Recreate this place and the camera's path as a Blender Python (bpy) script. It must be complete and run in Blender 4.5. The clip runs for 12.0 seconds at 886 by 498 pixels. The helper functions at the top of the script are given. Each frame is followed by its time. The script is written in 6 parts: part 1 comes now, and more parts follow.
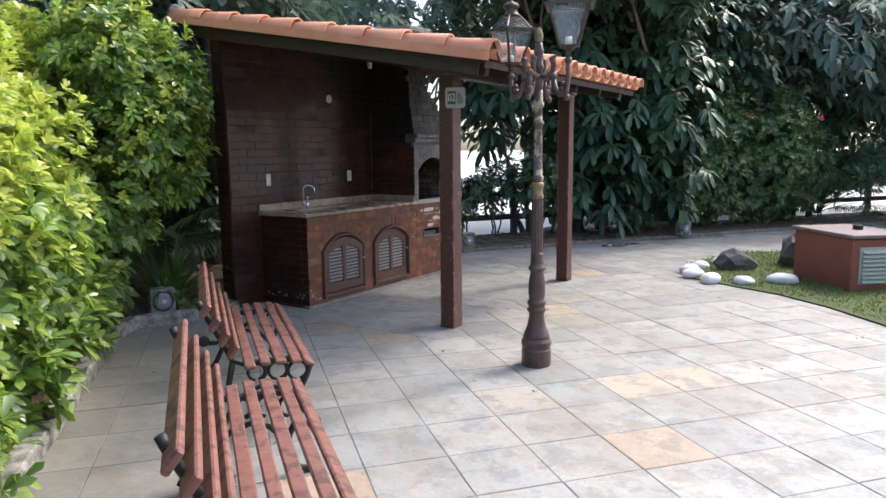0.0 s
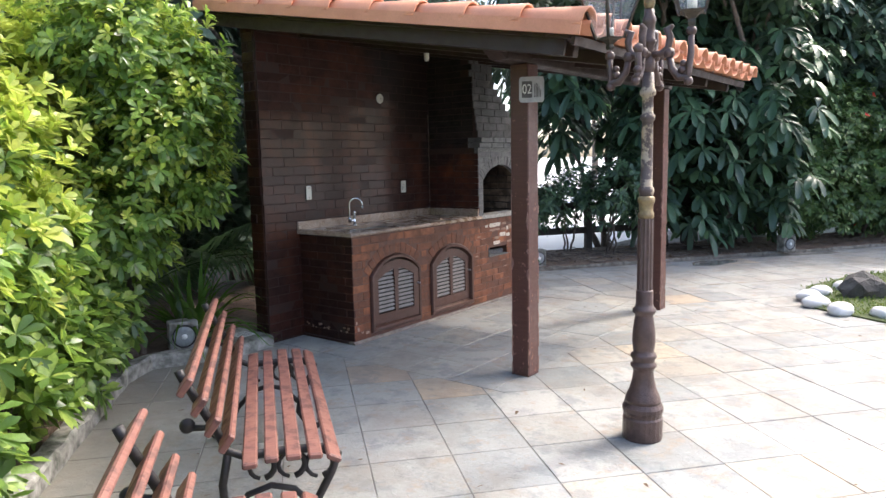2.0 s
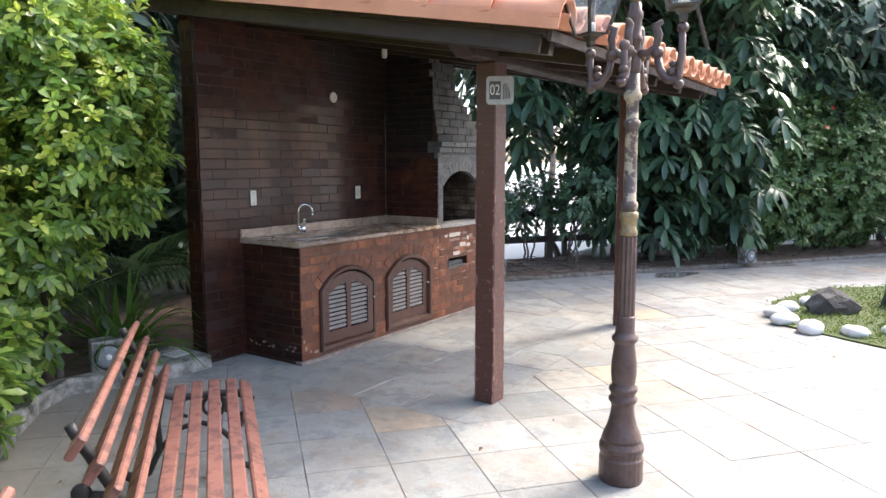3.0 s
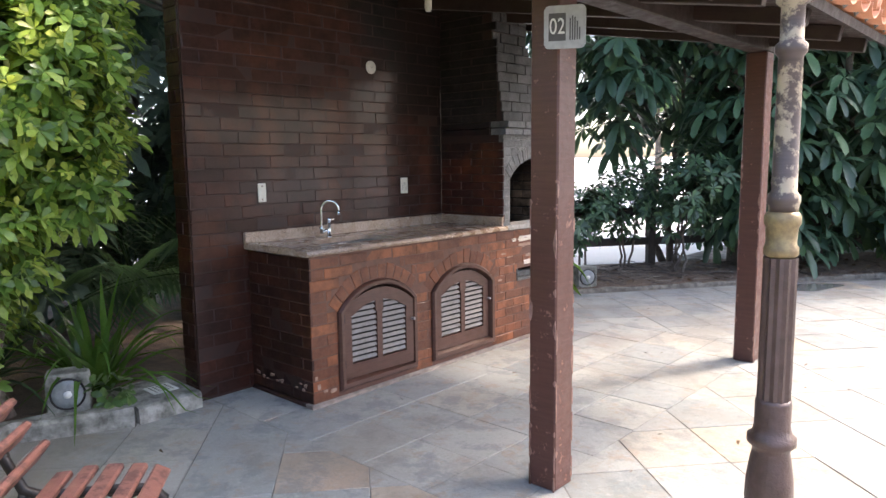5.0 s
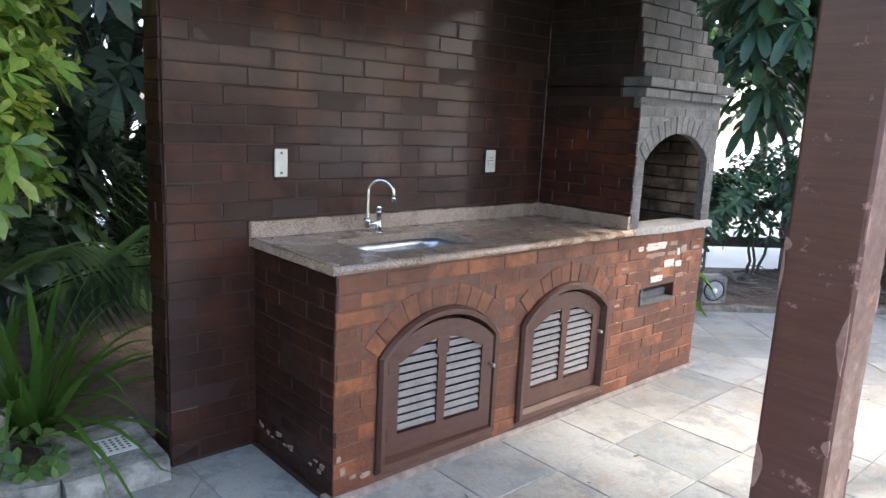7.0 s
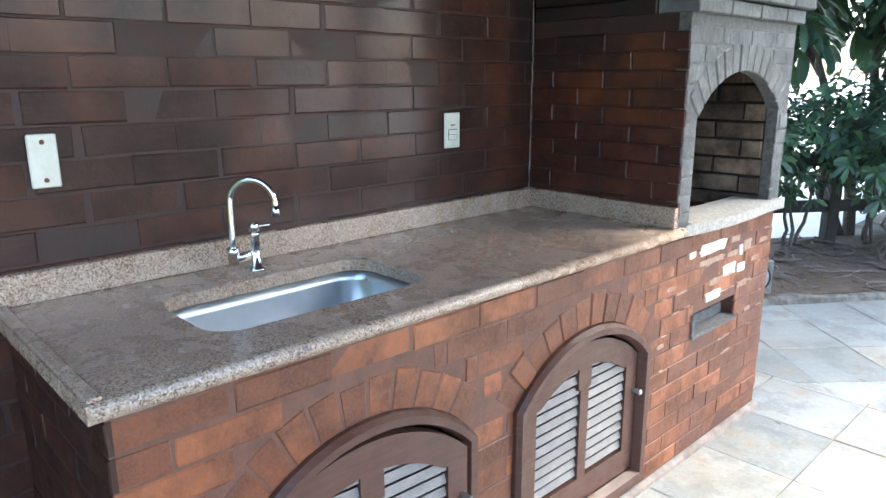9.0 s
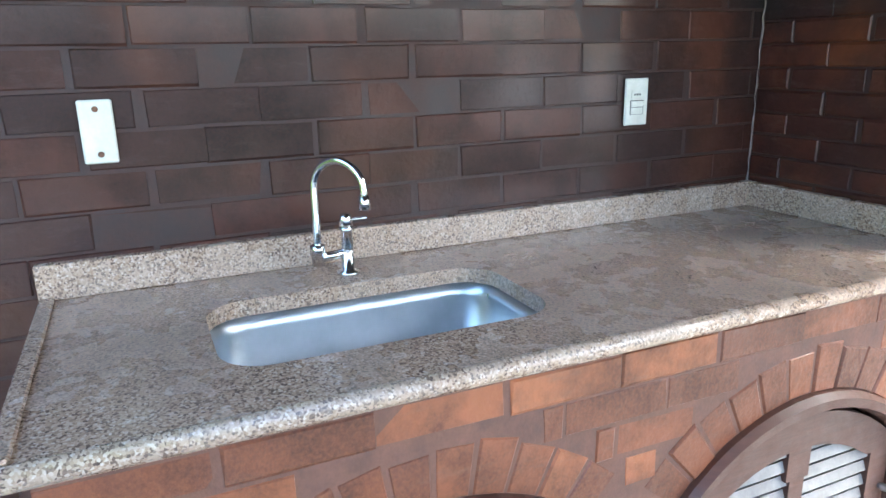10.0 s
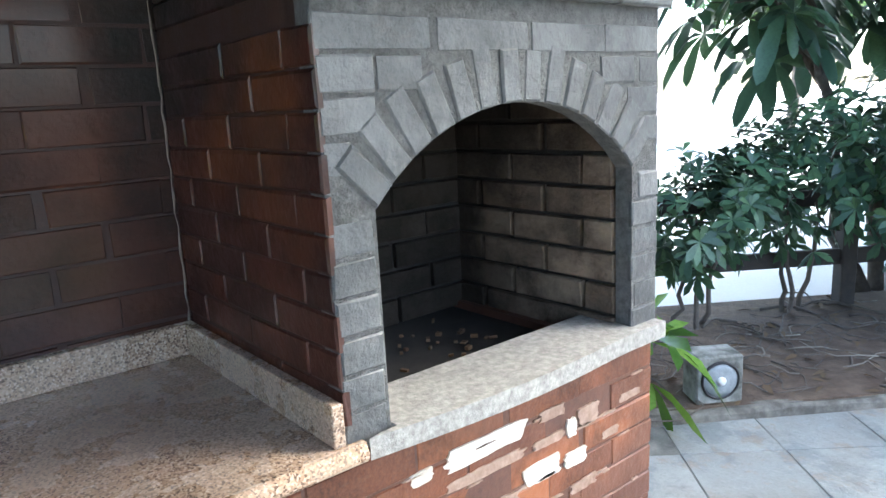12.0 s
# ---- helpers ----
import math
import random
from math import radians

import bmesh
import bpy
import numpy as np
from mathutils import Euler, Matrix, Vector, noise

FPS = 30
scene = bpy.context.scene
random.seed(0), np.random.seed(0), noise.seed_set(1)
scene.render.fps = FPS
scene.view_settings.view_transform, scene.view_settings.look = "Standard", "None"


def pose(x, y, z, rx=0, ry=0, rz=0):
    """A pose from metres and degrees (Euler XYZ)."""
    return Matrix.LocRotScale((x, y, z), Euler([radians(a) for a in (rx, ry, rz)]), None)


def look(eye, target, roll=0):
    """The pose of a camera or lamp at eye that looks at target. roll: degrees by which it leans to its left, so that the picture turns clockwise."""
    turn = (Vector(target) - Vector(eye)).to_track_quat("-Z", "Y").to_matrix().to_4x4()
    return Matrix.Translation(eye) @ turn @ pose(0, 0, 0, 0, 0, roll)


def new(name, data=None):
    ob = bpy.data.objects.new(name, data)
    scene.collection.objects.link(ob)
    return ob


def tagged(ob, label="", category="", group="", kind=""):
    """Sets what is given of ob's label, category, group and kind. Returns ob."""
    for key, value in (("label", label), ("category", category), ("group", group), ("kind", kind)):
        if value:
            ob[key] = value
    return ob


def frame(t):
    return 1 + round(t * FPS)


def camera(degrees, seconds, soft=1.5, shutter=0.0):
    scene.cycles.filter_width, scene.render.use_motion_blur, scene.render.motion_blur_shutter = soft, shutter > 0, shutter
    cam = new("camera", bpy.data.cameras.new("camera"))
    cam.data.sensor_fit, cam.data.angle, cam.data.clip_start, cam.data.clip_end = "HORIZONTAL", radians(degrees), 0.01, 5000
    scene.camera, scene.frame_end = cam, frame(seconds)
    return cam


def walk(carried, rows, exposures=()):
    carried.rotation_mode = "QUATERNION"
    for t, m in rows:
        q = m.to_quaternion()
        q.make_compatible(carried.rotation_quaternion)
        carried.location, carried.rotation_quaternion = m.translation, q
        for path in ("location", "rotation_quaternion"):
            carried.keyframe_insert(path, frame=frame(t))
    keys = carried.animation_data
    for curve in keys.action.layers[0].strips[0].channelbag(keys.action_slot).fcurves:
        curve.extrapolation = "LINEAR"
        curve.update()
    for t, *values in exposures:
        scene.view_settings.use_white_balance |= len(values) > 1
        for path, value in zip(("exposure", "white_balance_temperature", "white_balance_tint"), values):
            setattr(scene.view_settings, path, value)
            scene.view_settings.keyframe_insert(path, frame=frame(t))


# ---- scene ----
cam = camera(65.2, 12.0)
PATH = [
    (0, (0.989, 1.366, 1.504), (-0.078, 3.034, 1.223), -0.6),
    (0.5, (0.765, 1.562, 1.489), (-0.197, 3.299, 1.245), 1.6),
    (1, (0.601, 1.779, 1.496), (-0.366, 3.507, 1.216), -1.0),
    (1.5, (0.464, 2.069, 1.501), (-0.687, 3.692, 1.3), -1.6),
    (2, (0.319, 2.273, 1.491), (-0.893, 3.843, 1.235), -1.2),
    (2.5, (0.142, 2.436, 1.511), (-0.977, 4.081, 1.307), -0.3),
    (2.7, (0.1, 2.495, 1.515), (-1.001, 4.146, 1.267), -0.1),
    (4.3, (-0.23, 3.315, 1.415), (-1.415, 4.911, 1.189), -0.3),
    (4.5, (-0.277, 3.429, 1.409), (-1.465, 5.002, 1.069), -2.2),
    (5, (-0.483, 3.861, 1.425), (-1.819, 5.327, 1.168), -0.7),
    (5.5, (-0.79, 4.1, 1.426), (-2.17, 5.506, 1.076), 0.4),
    (6, (-1.121, 4.361, 1.402), (-2.463, 5.777, 0.963), 0.2),
    (6.5, (-1.369, 4.619, 1.412), (-2.817, 5.958, 1.079), -0.1),
    (6.7, (-1.473, 4.714, 1.448), (-2.911, 6.058, 1.094), 2.3),
    (8.3, (-2.234, 5.629, 1.444), (-3.747, 6.857, 0.995), 1.0),
    (8.5, (-2.316, 5.688, 1.404), (-3.807, 6.945, 0.961), 1.3),
    (9, (-2.547, 5.91, 1.406), (-3.957, 7.245, 0.925), -0.2),
    (9.5, (-2.692, 6.141, 1.377), (-4.118, 7.441, 0.852), -2.4),
    (10, (-2.801, 6.377, 1.352), (-4.563, 7.157, 0.818), -1.2),
    (10.5, (-2.843, 6.652, 1.365), (-4.487, 7.671, 0.856), -1.4),
    (11, (-2.814, 7.038, 1.416), (-4.181, 8.426, 0.966), -4.0),
    (11.5, (-2.749, 7.334, 1.426), (-4.158, 8.676, 0.965), -2.3),
    (12, (-2.77, 7.502, 1.427), (-4.284, 8.743, 1.018), -3.0),
]
EXPOSURES = [(0, 1.8, 6300, 10), (0.5, 1.95, 6300, 10), (1.5, 2.11, 6400, 10), (2.5, 2.49, 6500, 10), (2.7, 2.53, 6500, 10), (4.3, 2.64, 6650, 12), (5.5, 3.02, 6810, 13), (6.1, 3.25, 6620, 11), (6.7, 3.04, 6420, 9), (8.3, 3.82, 6200, 3), (9.5, 3.59, 5890, 0), (10.0, 4.04, 5730, -1), (10.5, 4.09, 5630, -5), (11.0, 3.79, 5660, -10), (11.5, 3.51, 5880, -3), (12, 3.54, 5980, 1)]
walk(cam, [(t, look(eye, target, roll)) for t, eye, target, roll in PATH], EXPOSURES)

# ---- light ----
SUN_AZ, SUN_EL = 66.0, 50.5          # degrees from +x towards +y, and above the horizon
world = bpy.data.worlds.new("world")
scene.world = world
world.use_nodes = True
wn = world.node_tree.nodes
sky = wn.new("ShaderNodeTexSky")
sky.sky_type, sky.sun_disc = "NISHITA", False
sky.sun_elevation, sky.sun_rotation = radians(SUN_EL), radians(90 - SUN_AZ)
sky.air_density, sky.dust_density, sky.ozone_density = 0.8, 3.8, 1.0
wn["Background"].inputs[1].default_value = 0.15
world.node_tree.links.new(sky.outputs[0], wn["Background"].inputs[0])
sun_data = bpy.data.lights.new("sun", "SUN")
sun_data.energy, sun_data.angle, sun_data.color = 0.72, radians(9), (1.0, 0.95, 0.87)
sun = new("sun", sun_data)
sd = Vector((math.cos(radians(SUN_EL)) * math.cos(radians(SUN_AZ)), math.cos(radians(SUN_EL)) * math.sin(radians(SUN_AZ)), math.sin(radians(SUN_EL))))
sun.matrix_world = look(sd * 30, (0, 0, 0))
tagged(sun, "hazy late morning sun", "sun", kind="structure")


# ---- materials ----
def material(name, build):
    m = bpy.data.materials.new(name)
    m.use_nodes = True
    t = m.node_tree
    bsdf = t.nodes["Principled BSDF"]
    build(t, bsdf)
    return m


def node(t, kind, **values):
    n = t.nodes.new(kind)
    for k, v in values.items():
        n.inputs[k].default_value = v
    return n


def link(t, a, b):
    t.links.new(a, b)


def coords(t, scale=1.0):
    ge = t.nodes.new("ShaderNodeNewGeometry")
    mp = t.nodes.new("ShaderNodeMapping")
    link(t, ge.outputs["Position"], mp.inputs[0])
    mp.inputs["Scale"].default_value = (scale, scale, scale) if not isinstance(scale, tuple) else scale
    return mp.outputs[0]


def noise_tex(t, vec, scale, detail=5.0, rough=0.6):
    n = node(t, "ShaderNodeTexNoise", Scale=scale, Detail=detail, Roughness=rough)
    link(t, vec, n.inputs["Vector"])
    return n.outputs[0]


def ramp(t, fac, *stops):
    r = t.nodes.new("ShaderNodeValToRGB")
    while len(r.color_ramp.elements) < len(stops):
        r.color_ramp.elements.new(0.5)
    for e, (p, c) in zip(r.color_ramp.elements, stops):
        e.position = p
        e.color = (*c, 1) if isinstance(c, tuple) else (c, c, c, 1)
    link(t, fac, r.inputs[0])
    return r.outputs[0]


def mix(t, fac, a, b, mode="MIX"):
    m = t.nodes.new("ShaderNodeMix")
    m.data_type, m.blend_type = "RGBA", mode
    for sock, v in ((m.inputs[0], fac), (m.inputs[6], a), (m.inputs[7], b)):
        if isinstance(v, (int, float)):
            sock.default_value = v
        elif isinstance(v, tuple):
            sock.default_value = (*v, 1)
        else:
            link(t, v, sock)
    return m.outputs[2]


def bump(t, bsdf, height, strength=0.3, distance=0.01):
    b = node(t, "ShaderNodeBump", Strength=strength, Distance=distance)
    link(t, height, b.inputs["Height"])
    link(t, b.outputs[0], bsdf.inputs["Normal"])


def piece_random(t):
    """One random number for each piece, whether an object of its own or an island of a joined mesh."""
    oi = t.nodes.new("ShaderNodeObjectInfo")
    ge = t.nodes.new("ShaderNodeNewGeometry")
    a = t.nodes.new("ShaderNodeMath")
    a.operation = "ADD"
    link(t, oi.outputs["Random"], a.inputs[0])
    link(t, ge.outputs["Random Per Island"], a.inputs[1])
    f = t.nodes.new("ShaderNodeMath")
    f.operation = "FRACT"
    link(t, a.outputs[0], f.inputs[0])
    return f.outputs[0]


def brick_material(name, dark, mid, light, rough=0.32, coat=0.0, patch=None, relief=0.45, smoked=None, haze_amount=0.3, gloss=0.17):
    def build(t, b):
        v = coords(t)
        r = piece_random(t)
        base = ramp(t, r, (0.0, dark), (0.5, mid), (1.0, light))
        blotch = noise_tex(t, v, 7, 6, 0.65)
        c = mix(t, ramp(t, blotch, (0.42, 0.0), (0.62, 0.75)), base, tuple(q * 0.45 for q in dark))
        grain = noise_tex(t, v, 160, 4, 0.7)
        c = mix(t, ramp(t, grain, (0.35, 0.0), (0.75, 0.35)), c, light)
        if patch:
            w = noise_tex(t, v, 3.1, 3, 0.5)
            c = mix(t, ramp(t, w, (0.53, 0.0), (0.68, 0.75)), c, patch)
        haze = noise_tex(t, coords(t, (1.0, 1.0, 4.0)), 9, 8, 0.75)
        c = mix(t, ramp(t, haze, (0.55, 0.0), (0.72, haze_amount)), c, (0.13, 0.095, 0.078))
        if smoked:      # soot stain left by the fire, on the wall also the hood's painted reflection: the way it spreads, where it starts and where it is full
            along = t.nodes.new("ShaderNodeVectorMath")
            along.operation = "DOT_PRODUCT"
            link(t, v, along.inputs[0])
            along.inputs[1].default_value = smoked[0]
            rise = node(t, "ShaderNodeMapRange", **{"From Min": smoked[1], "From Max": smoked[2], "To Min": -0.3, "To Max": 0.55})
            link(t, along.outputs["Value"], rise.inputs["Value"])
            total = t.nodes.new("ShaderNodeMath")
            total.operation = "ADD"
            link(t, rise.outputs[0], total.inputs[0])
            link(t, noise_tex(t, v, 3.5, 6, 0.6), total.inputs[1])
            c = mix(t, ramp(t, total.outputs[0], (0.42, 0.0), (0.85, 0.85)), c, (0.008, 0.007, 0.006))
        link(t, c, b.inputs["Base Color"])
        rr = ramp(t, blotch, (0.3, rough - 0.08), (0.7, rough + 0.2))
        link(t, rr, b.inputs["Roughness"])
        b.inputs["Coat Weight"].default_value = coat
        b.inputs["Coat Roughness"].default_value = gloss
        b.inputs["Specular IOR Level"].default_value = 0.3
        s = t.nodes.new("ShaderNodeMath")
        s.operation = "ADD"
        link(t, noise_tex(t, v, 45, 6, 0.6), s.inputs[0])
        link(t, blotch, s.inputs[1])
        bump(t, b, s.outputs[0], relief, 0.006)
    return material(name, build)


def plain_material(name, a, bcol, rough=0.6, scale=12.0, metal=0.0, bumps=0.3, fine=120.0, dist=0.004):
    def build(t, b):
        v = coords(t)
        n1 = noise_tex(t, v, scale, 6, 0.6)
        n2 = noise_tex(t, v, fine, 4, 0.7)
        c = mix(t, ramp(t, n1, (0.35, 0.0), (0.65, 1.0)), a, bcol)
        c = mix(t, ramp(t, n2, (0.3, 0.0), (0.8, 0.4)), c, tuple(q * 0.55 for q in a))
        link(t, c, b.inputs["Base Color"])
        link(t, ramp(t, n1, (0.3, max(rough - 0.1, 0.02)), (0.7, min(rough + 0.12, 1.0))), b.inputs["Roughness"])
        b.inputs["Metallic"].default_value = metal
        bump(t, b, n2, bumps, dist)
    return material(name, build)


def wood_material(name, a, bcol, worn, wear=0.62, rough=0.45, along=(2, 2, 30), flake=13):
    def build(t, b):
        tc = t.nodes.new("ShaderNodeTexCoord")
        mp = t.nodes.new("ShaderNodeMapping")
        link(t, tc.outputs["Object"], mp.inputs[0])
        mp.inputs["Scale"].default_value = along
        g = noise_tex(t, mp.outputs[0], 3.0, 8, 0.65)
        v = coords(t)
        c = mix(t, ramp(t, g, (0.35, 0.0), (0.65, 1.0)), a, bcol)
        r = piece_random(t)
        c = mix(t, 0.25, c, mix(t, r, a, bcol))
        w = noise_tex(t, v, flake, 7, 0.7)
        c = mix(t, ramp(t, w, (wear, 0.0), (wear + 0.06, 0.85)), c, worn)
        link(t, c, b.inputs["Base Color"])
        link(t, ramp(t, w, (0.35, rough - 0.1), (0.7, rough + 0.25)), b.inputs["Roughness"])
        bump(t, b, g, 0.25, 0.004)
    return material(name, build)


def slate_build(t, b):
    v = coords(t)
    r = piece_random(t)
    base = ramp(t, r, (0.0, (0.185, 0.20, 0.20)), (0.2, (0.315, 0.31, 0.285)), (0.38, (0.245, 0.255, 0.25)), (0.58, (0.35, 0.34, 0.31)), (0.78, (0.28, 0.285, 0.27)), (0.94, (0.34, 0.315, 0.27)), (0.975, (0.41, 0.325, 0.22)), (1.0, (0.36, 0.265, 0.195)))
    big = noise_tex(t, v, 2.2, 8, 0.7)
    c = mix(t, ramp(t, big, (0.47, 0.0), (0.66, 0.35)), base, (0.40, 0.385, 0.345))
    blue = noise_tex(t, v, 4.2, 10, 0.72)
    c = mix(t, ramp(t, blue, (0.50, 0.0), (0.58, 0.55)), c, (0.125, 0.145, 0.152))
    rust = noise_tex(t, v, 6.3, 10, 0.74)
    c = mix(t, ramp(t, rust, (0.54, 0.0), (0.62, 0.55)), c, (0.28, 0.195, 0.13))
    pale = noise_tex(t, v, 30.0, 8, 0.78)
    c = mix(t, ramp(t, pale, (0.54, 0.0), (0.66, 0.4)), c, (0.44, 0.43, 0.40))
    dirt = noise_tex(t, v, 1.4, 9, 0.72)
    c = mix(t, ramp(t, dirt, (0.47, 0.0), (0.60, 0.5)), c, (0.20, 0.172, 0.138))
    # leaf-stained slates beside the hedge, the shade there put into the colour too
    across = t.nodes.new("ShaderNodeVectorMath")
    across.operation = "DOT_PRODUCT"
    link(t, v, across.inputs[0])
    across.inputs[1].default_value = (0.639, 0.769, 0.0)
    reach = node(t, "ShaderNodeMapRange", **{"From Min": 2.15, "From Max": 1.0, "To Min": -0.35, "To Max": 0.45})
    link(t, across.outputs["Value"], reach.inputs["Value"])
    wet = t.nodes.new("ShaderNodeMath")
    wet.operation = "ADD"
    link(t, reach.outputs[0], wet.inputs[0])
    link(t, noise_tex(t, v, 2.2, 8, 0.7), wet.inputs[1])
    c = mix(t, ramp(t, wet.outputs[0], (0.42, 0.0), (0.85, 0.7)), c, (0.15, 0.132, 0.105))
    fine = noise_tex(t, v, 70, 6, 0.75)
    c = mix(t, ramp(t, fine, (0.5, 0.0), (0.72, 0.5)), c, (0.14, 0.135, 0.12))
    link(t, c, b.inputs["Base Color"])
    link(t, ramp(t, big, (0.3, 0.42), (0.7, 0.68)), b.inputs["Roughness"])
    layers = node(t, "ShaderNodeTexNoise", Scale=6.0, Detail=9.0, Roughness=0.6, Distortion=1.2)
    link(t, v, layers.inputs["Vector"])
    steps = ramp(t, layers.outputs[0], (0.40, 0.0), (0.42, 0.4), (0.52, 0.45), (0.54, 0.8), (0.63, 0.85), (0.65, 1.0))
    s = t.nodes.new("ShaderNodeMath")
    s.operation = "MULTIPLY_ADD"
    link(t, fine, s.inputs[0])
    s.inputs[1].default_value = 0.35
    link(t, steps, s.inputs[2])
    bump(t, b, s.outputs[0], 0.55, 0.006)


def granite_build(t, b):
    v = coords(t)
    vo = node(t, "ShaderNodeTexVoronoi", Scale=290.0, Randomness=1.0)
    link(t, v, vo.inputs["Vector"])
    sep = t.nodes.new("ShaderNodeSeparateColor")
    link(t, vo.outputs["Color"], sep.inputs[0])
    c = ramp(t, sep.outputs[0], (0.0, (0.09, 0.060, 0.046)), (0.18, (0.19, 0.125, 0.088)), (0.34, (0.30, 0.202, 0.136)), (0.62, (0.38, 0.262, 0.182)), (0.85, (0.44, 0.318, 0.236)), (1.0, (0.52, 0.41, 0.325)))
    n = noise_tex(t, v, 9, 5, 0.6)
    c = mix(t, ramp(t, n, (0.4, 0.0), (0.7, 0.25)), c, (0.40, 0.32, 0.25))
    link(t, c, b.inputs["Base Color"])
    link(t, ramp(t, n, (0.3, 0.20), (0.7, 0.34)), b.inputs["Roughness"])
    bump(t, b, sep.outputs[0], 0.05, 0.001)


def leaf_material(name, *cols, trans=0.35, rough=0.38):
    def build(t, b):
        ge = t.nodes.new("ShaderNodeNewGeometry")
        stops = [(i / max(len(cols) - 1, 1), c) for i, c in enumerate(cols)]
        c = ramp(t, ge.outputs["Random Per Island"], *stops)
        n = noise_tex(t, coords(t), 60, 3, 0.6)
        c = mix(t, ramp(t, n, (0.4, 0.0), (0.7, 0.35)), c, tuple(q * 0.6 for q in cols[0]))
        link(t, c, b.inputs["Base Color"])
        b.inputs["Roughness"].default_value = rough
        tr = t.nodes.new("ShaderNodeBsdfTranslucent")
        link(t, mix(t, 0.5, c, (0.25, 0.35, 0.03), "ADD") if trans > 0.3 else c, tr.inputs[0])
        ms = t.nodes.new("ShaderNodeMixShader")
        ms.inputs[0].default_value = trans
        link(t, b.outputs[0], ms.inputs[1])
        link(t, tr.outputs[0], ms.inputs[2])
        link(t, ms.outputs[0], t.nodes["Material Output"].inputs[0])
    return material(name, build)


def glass_build(t, b):
    b.inputs["Base Color"].default_value = (0.55, 0.58, 0.59, 1)
    n = noise_tex(t, coords(t), 14, 5, 0.6)
    gl = t.nodes.new("ShaderNodeBsdfTransparent")
    b.inputs["Roughness"].default_value = 0.12
    ms = t.nodes.new("ShaderNodeMixShader")
    link(t, ramp(t, n, (0.3, 0.03), (0.7, 0.13)), ms.inputs[0])
    link(t, gl.outputs[0], ms.inputs[1])
    link(t, b.outputs[0], ms.inputs[2])
    link(t, ms.outputs[0], t.nodes["Material Output"].inputs[0])


# Wall darkens towards the hood: soot, and the hood's dark reflection painted in
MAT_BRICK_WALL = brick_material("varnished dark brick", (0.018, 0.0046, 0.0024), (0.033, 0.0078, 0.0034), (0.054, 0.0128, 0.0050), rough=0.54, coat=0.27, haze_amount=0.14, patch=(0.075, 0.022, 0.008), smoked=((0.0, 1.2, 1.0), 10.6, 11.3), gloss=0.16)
MAT_BRICK_FRONT = brick_material("varnished red brick", (0.078, 0.027, 0.015), (0.15, 0.047, 0.021), (0.27, 0.092, 0.036), rough=0.42, coat=0.16, patch=(0.10, 0.042, 0.028))
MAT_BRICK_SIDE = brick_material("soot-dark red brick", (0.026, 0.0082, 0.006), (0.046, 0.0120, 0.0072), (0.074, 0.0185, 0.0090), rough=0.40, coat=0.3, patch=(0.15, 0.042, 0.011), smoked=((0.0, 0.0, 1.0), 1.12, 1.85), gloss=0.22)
# Same bricks as the front, darker: the end face's shade is in the colour
MAT_BRICK_END_SHADE = brick_material("dark red varnished brick", (0.020, 0.0062, 0.0036), (0.036, 0.0102, 0.0052), (0.056, 0.0155, 0.0072), rough=0.5, coat=0.16, haze_amount=0.14)
MAT_BRICK_HOOD = brick_material("smoke-stained grey brick", (0.042, 0.041, 0.040), (0.064, 0.062, 0.060), (0.090, 0.087, 0.083), rough=0.5, relief=0.9, haze_amount=0.1)
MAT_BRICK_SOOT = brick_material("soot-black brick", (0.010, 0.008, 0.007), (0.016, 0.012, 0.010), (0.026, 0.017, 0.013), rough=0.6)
MAT_BRICK_GREY = brick_material("grey-painted brick", (0.070, 0.071, 0.072), (0.105, 0.105, 0.105), (0.145, 0.144, 0.142), rough=0.36, relief=1.0, coat=0.15, gloss=0.3)
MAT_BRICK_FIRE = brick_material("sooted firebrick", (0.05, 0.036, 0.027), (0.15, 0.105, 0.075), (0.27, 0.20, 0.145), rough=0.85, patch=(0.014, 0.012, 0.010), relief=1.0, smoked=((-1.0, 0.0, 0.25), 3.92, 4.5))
MAT_MORTAR = plain_material("brown stained mortar", (0.022, 0.0080, 0.0052), (0.045, 0.0165, 0.0098), 0.6, 18)
MAT_MORTAR_RED = plain_material("red-brown stained mortar", (0.072, 0.029, 0.018), (0.14, 0.062, 0.040), 0.7, 18)
MAT_MORTAR_GREY = plain_material("grey mortar", (0.085, 0.083, 0.079), (0.20, 0.197, 0.19), 0.6, 60, bumps=1.0, fine=190, dist=0.012)
# Soot of the fire; on the cupboard back it stands for shade
MAT_SOOT_SHADE = plain_material("soot", (0.012, 0.011, 0.010), (0.04, 0.035, 0.03), 0.95, 9)
MAT_CHIP = plain_material("bare white brick core", (0.50, 0.43, 0.35), (0.70, 0.64, 0.56), 0.85, 30)
MAT_GRANITE = material("polished granite", granite_build)
MAT_SILL = plain_material("weathered grey granite", (0.21, 0.196, 0.176), (0.42, 0.395, 0.36), 0.6, 75, bumps=0.7, fine=210)
MAT_SKIRT = plain_material("pale brown mortar", (0.15, 0.115, 0.095), (0.29, 0.24, 0.205), 0.8, 20)
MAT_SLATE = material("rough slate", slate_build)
MAT_GROUT = plain_material("sandy grout", (0.06, 0.056, 0.05), (0.30, 0.285, 0.25), 0.9, 4)
MAT_CONCRETE = plain_material("mossy concrete", (0.085, 0.082, 0.066), (0.40, 0.385, 0.345), 0.9, 11, bumps=0.6)
MAT_KERB = plain_material("soil-stained concrete", (0.085, 0.074, 0.058), (0.24, 0.215, 0.18), 0.9, 14, bumps=0.6)
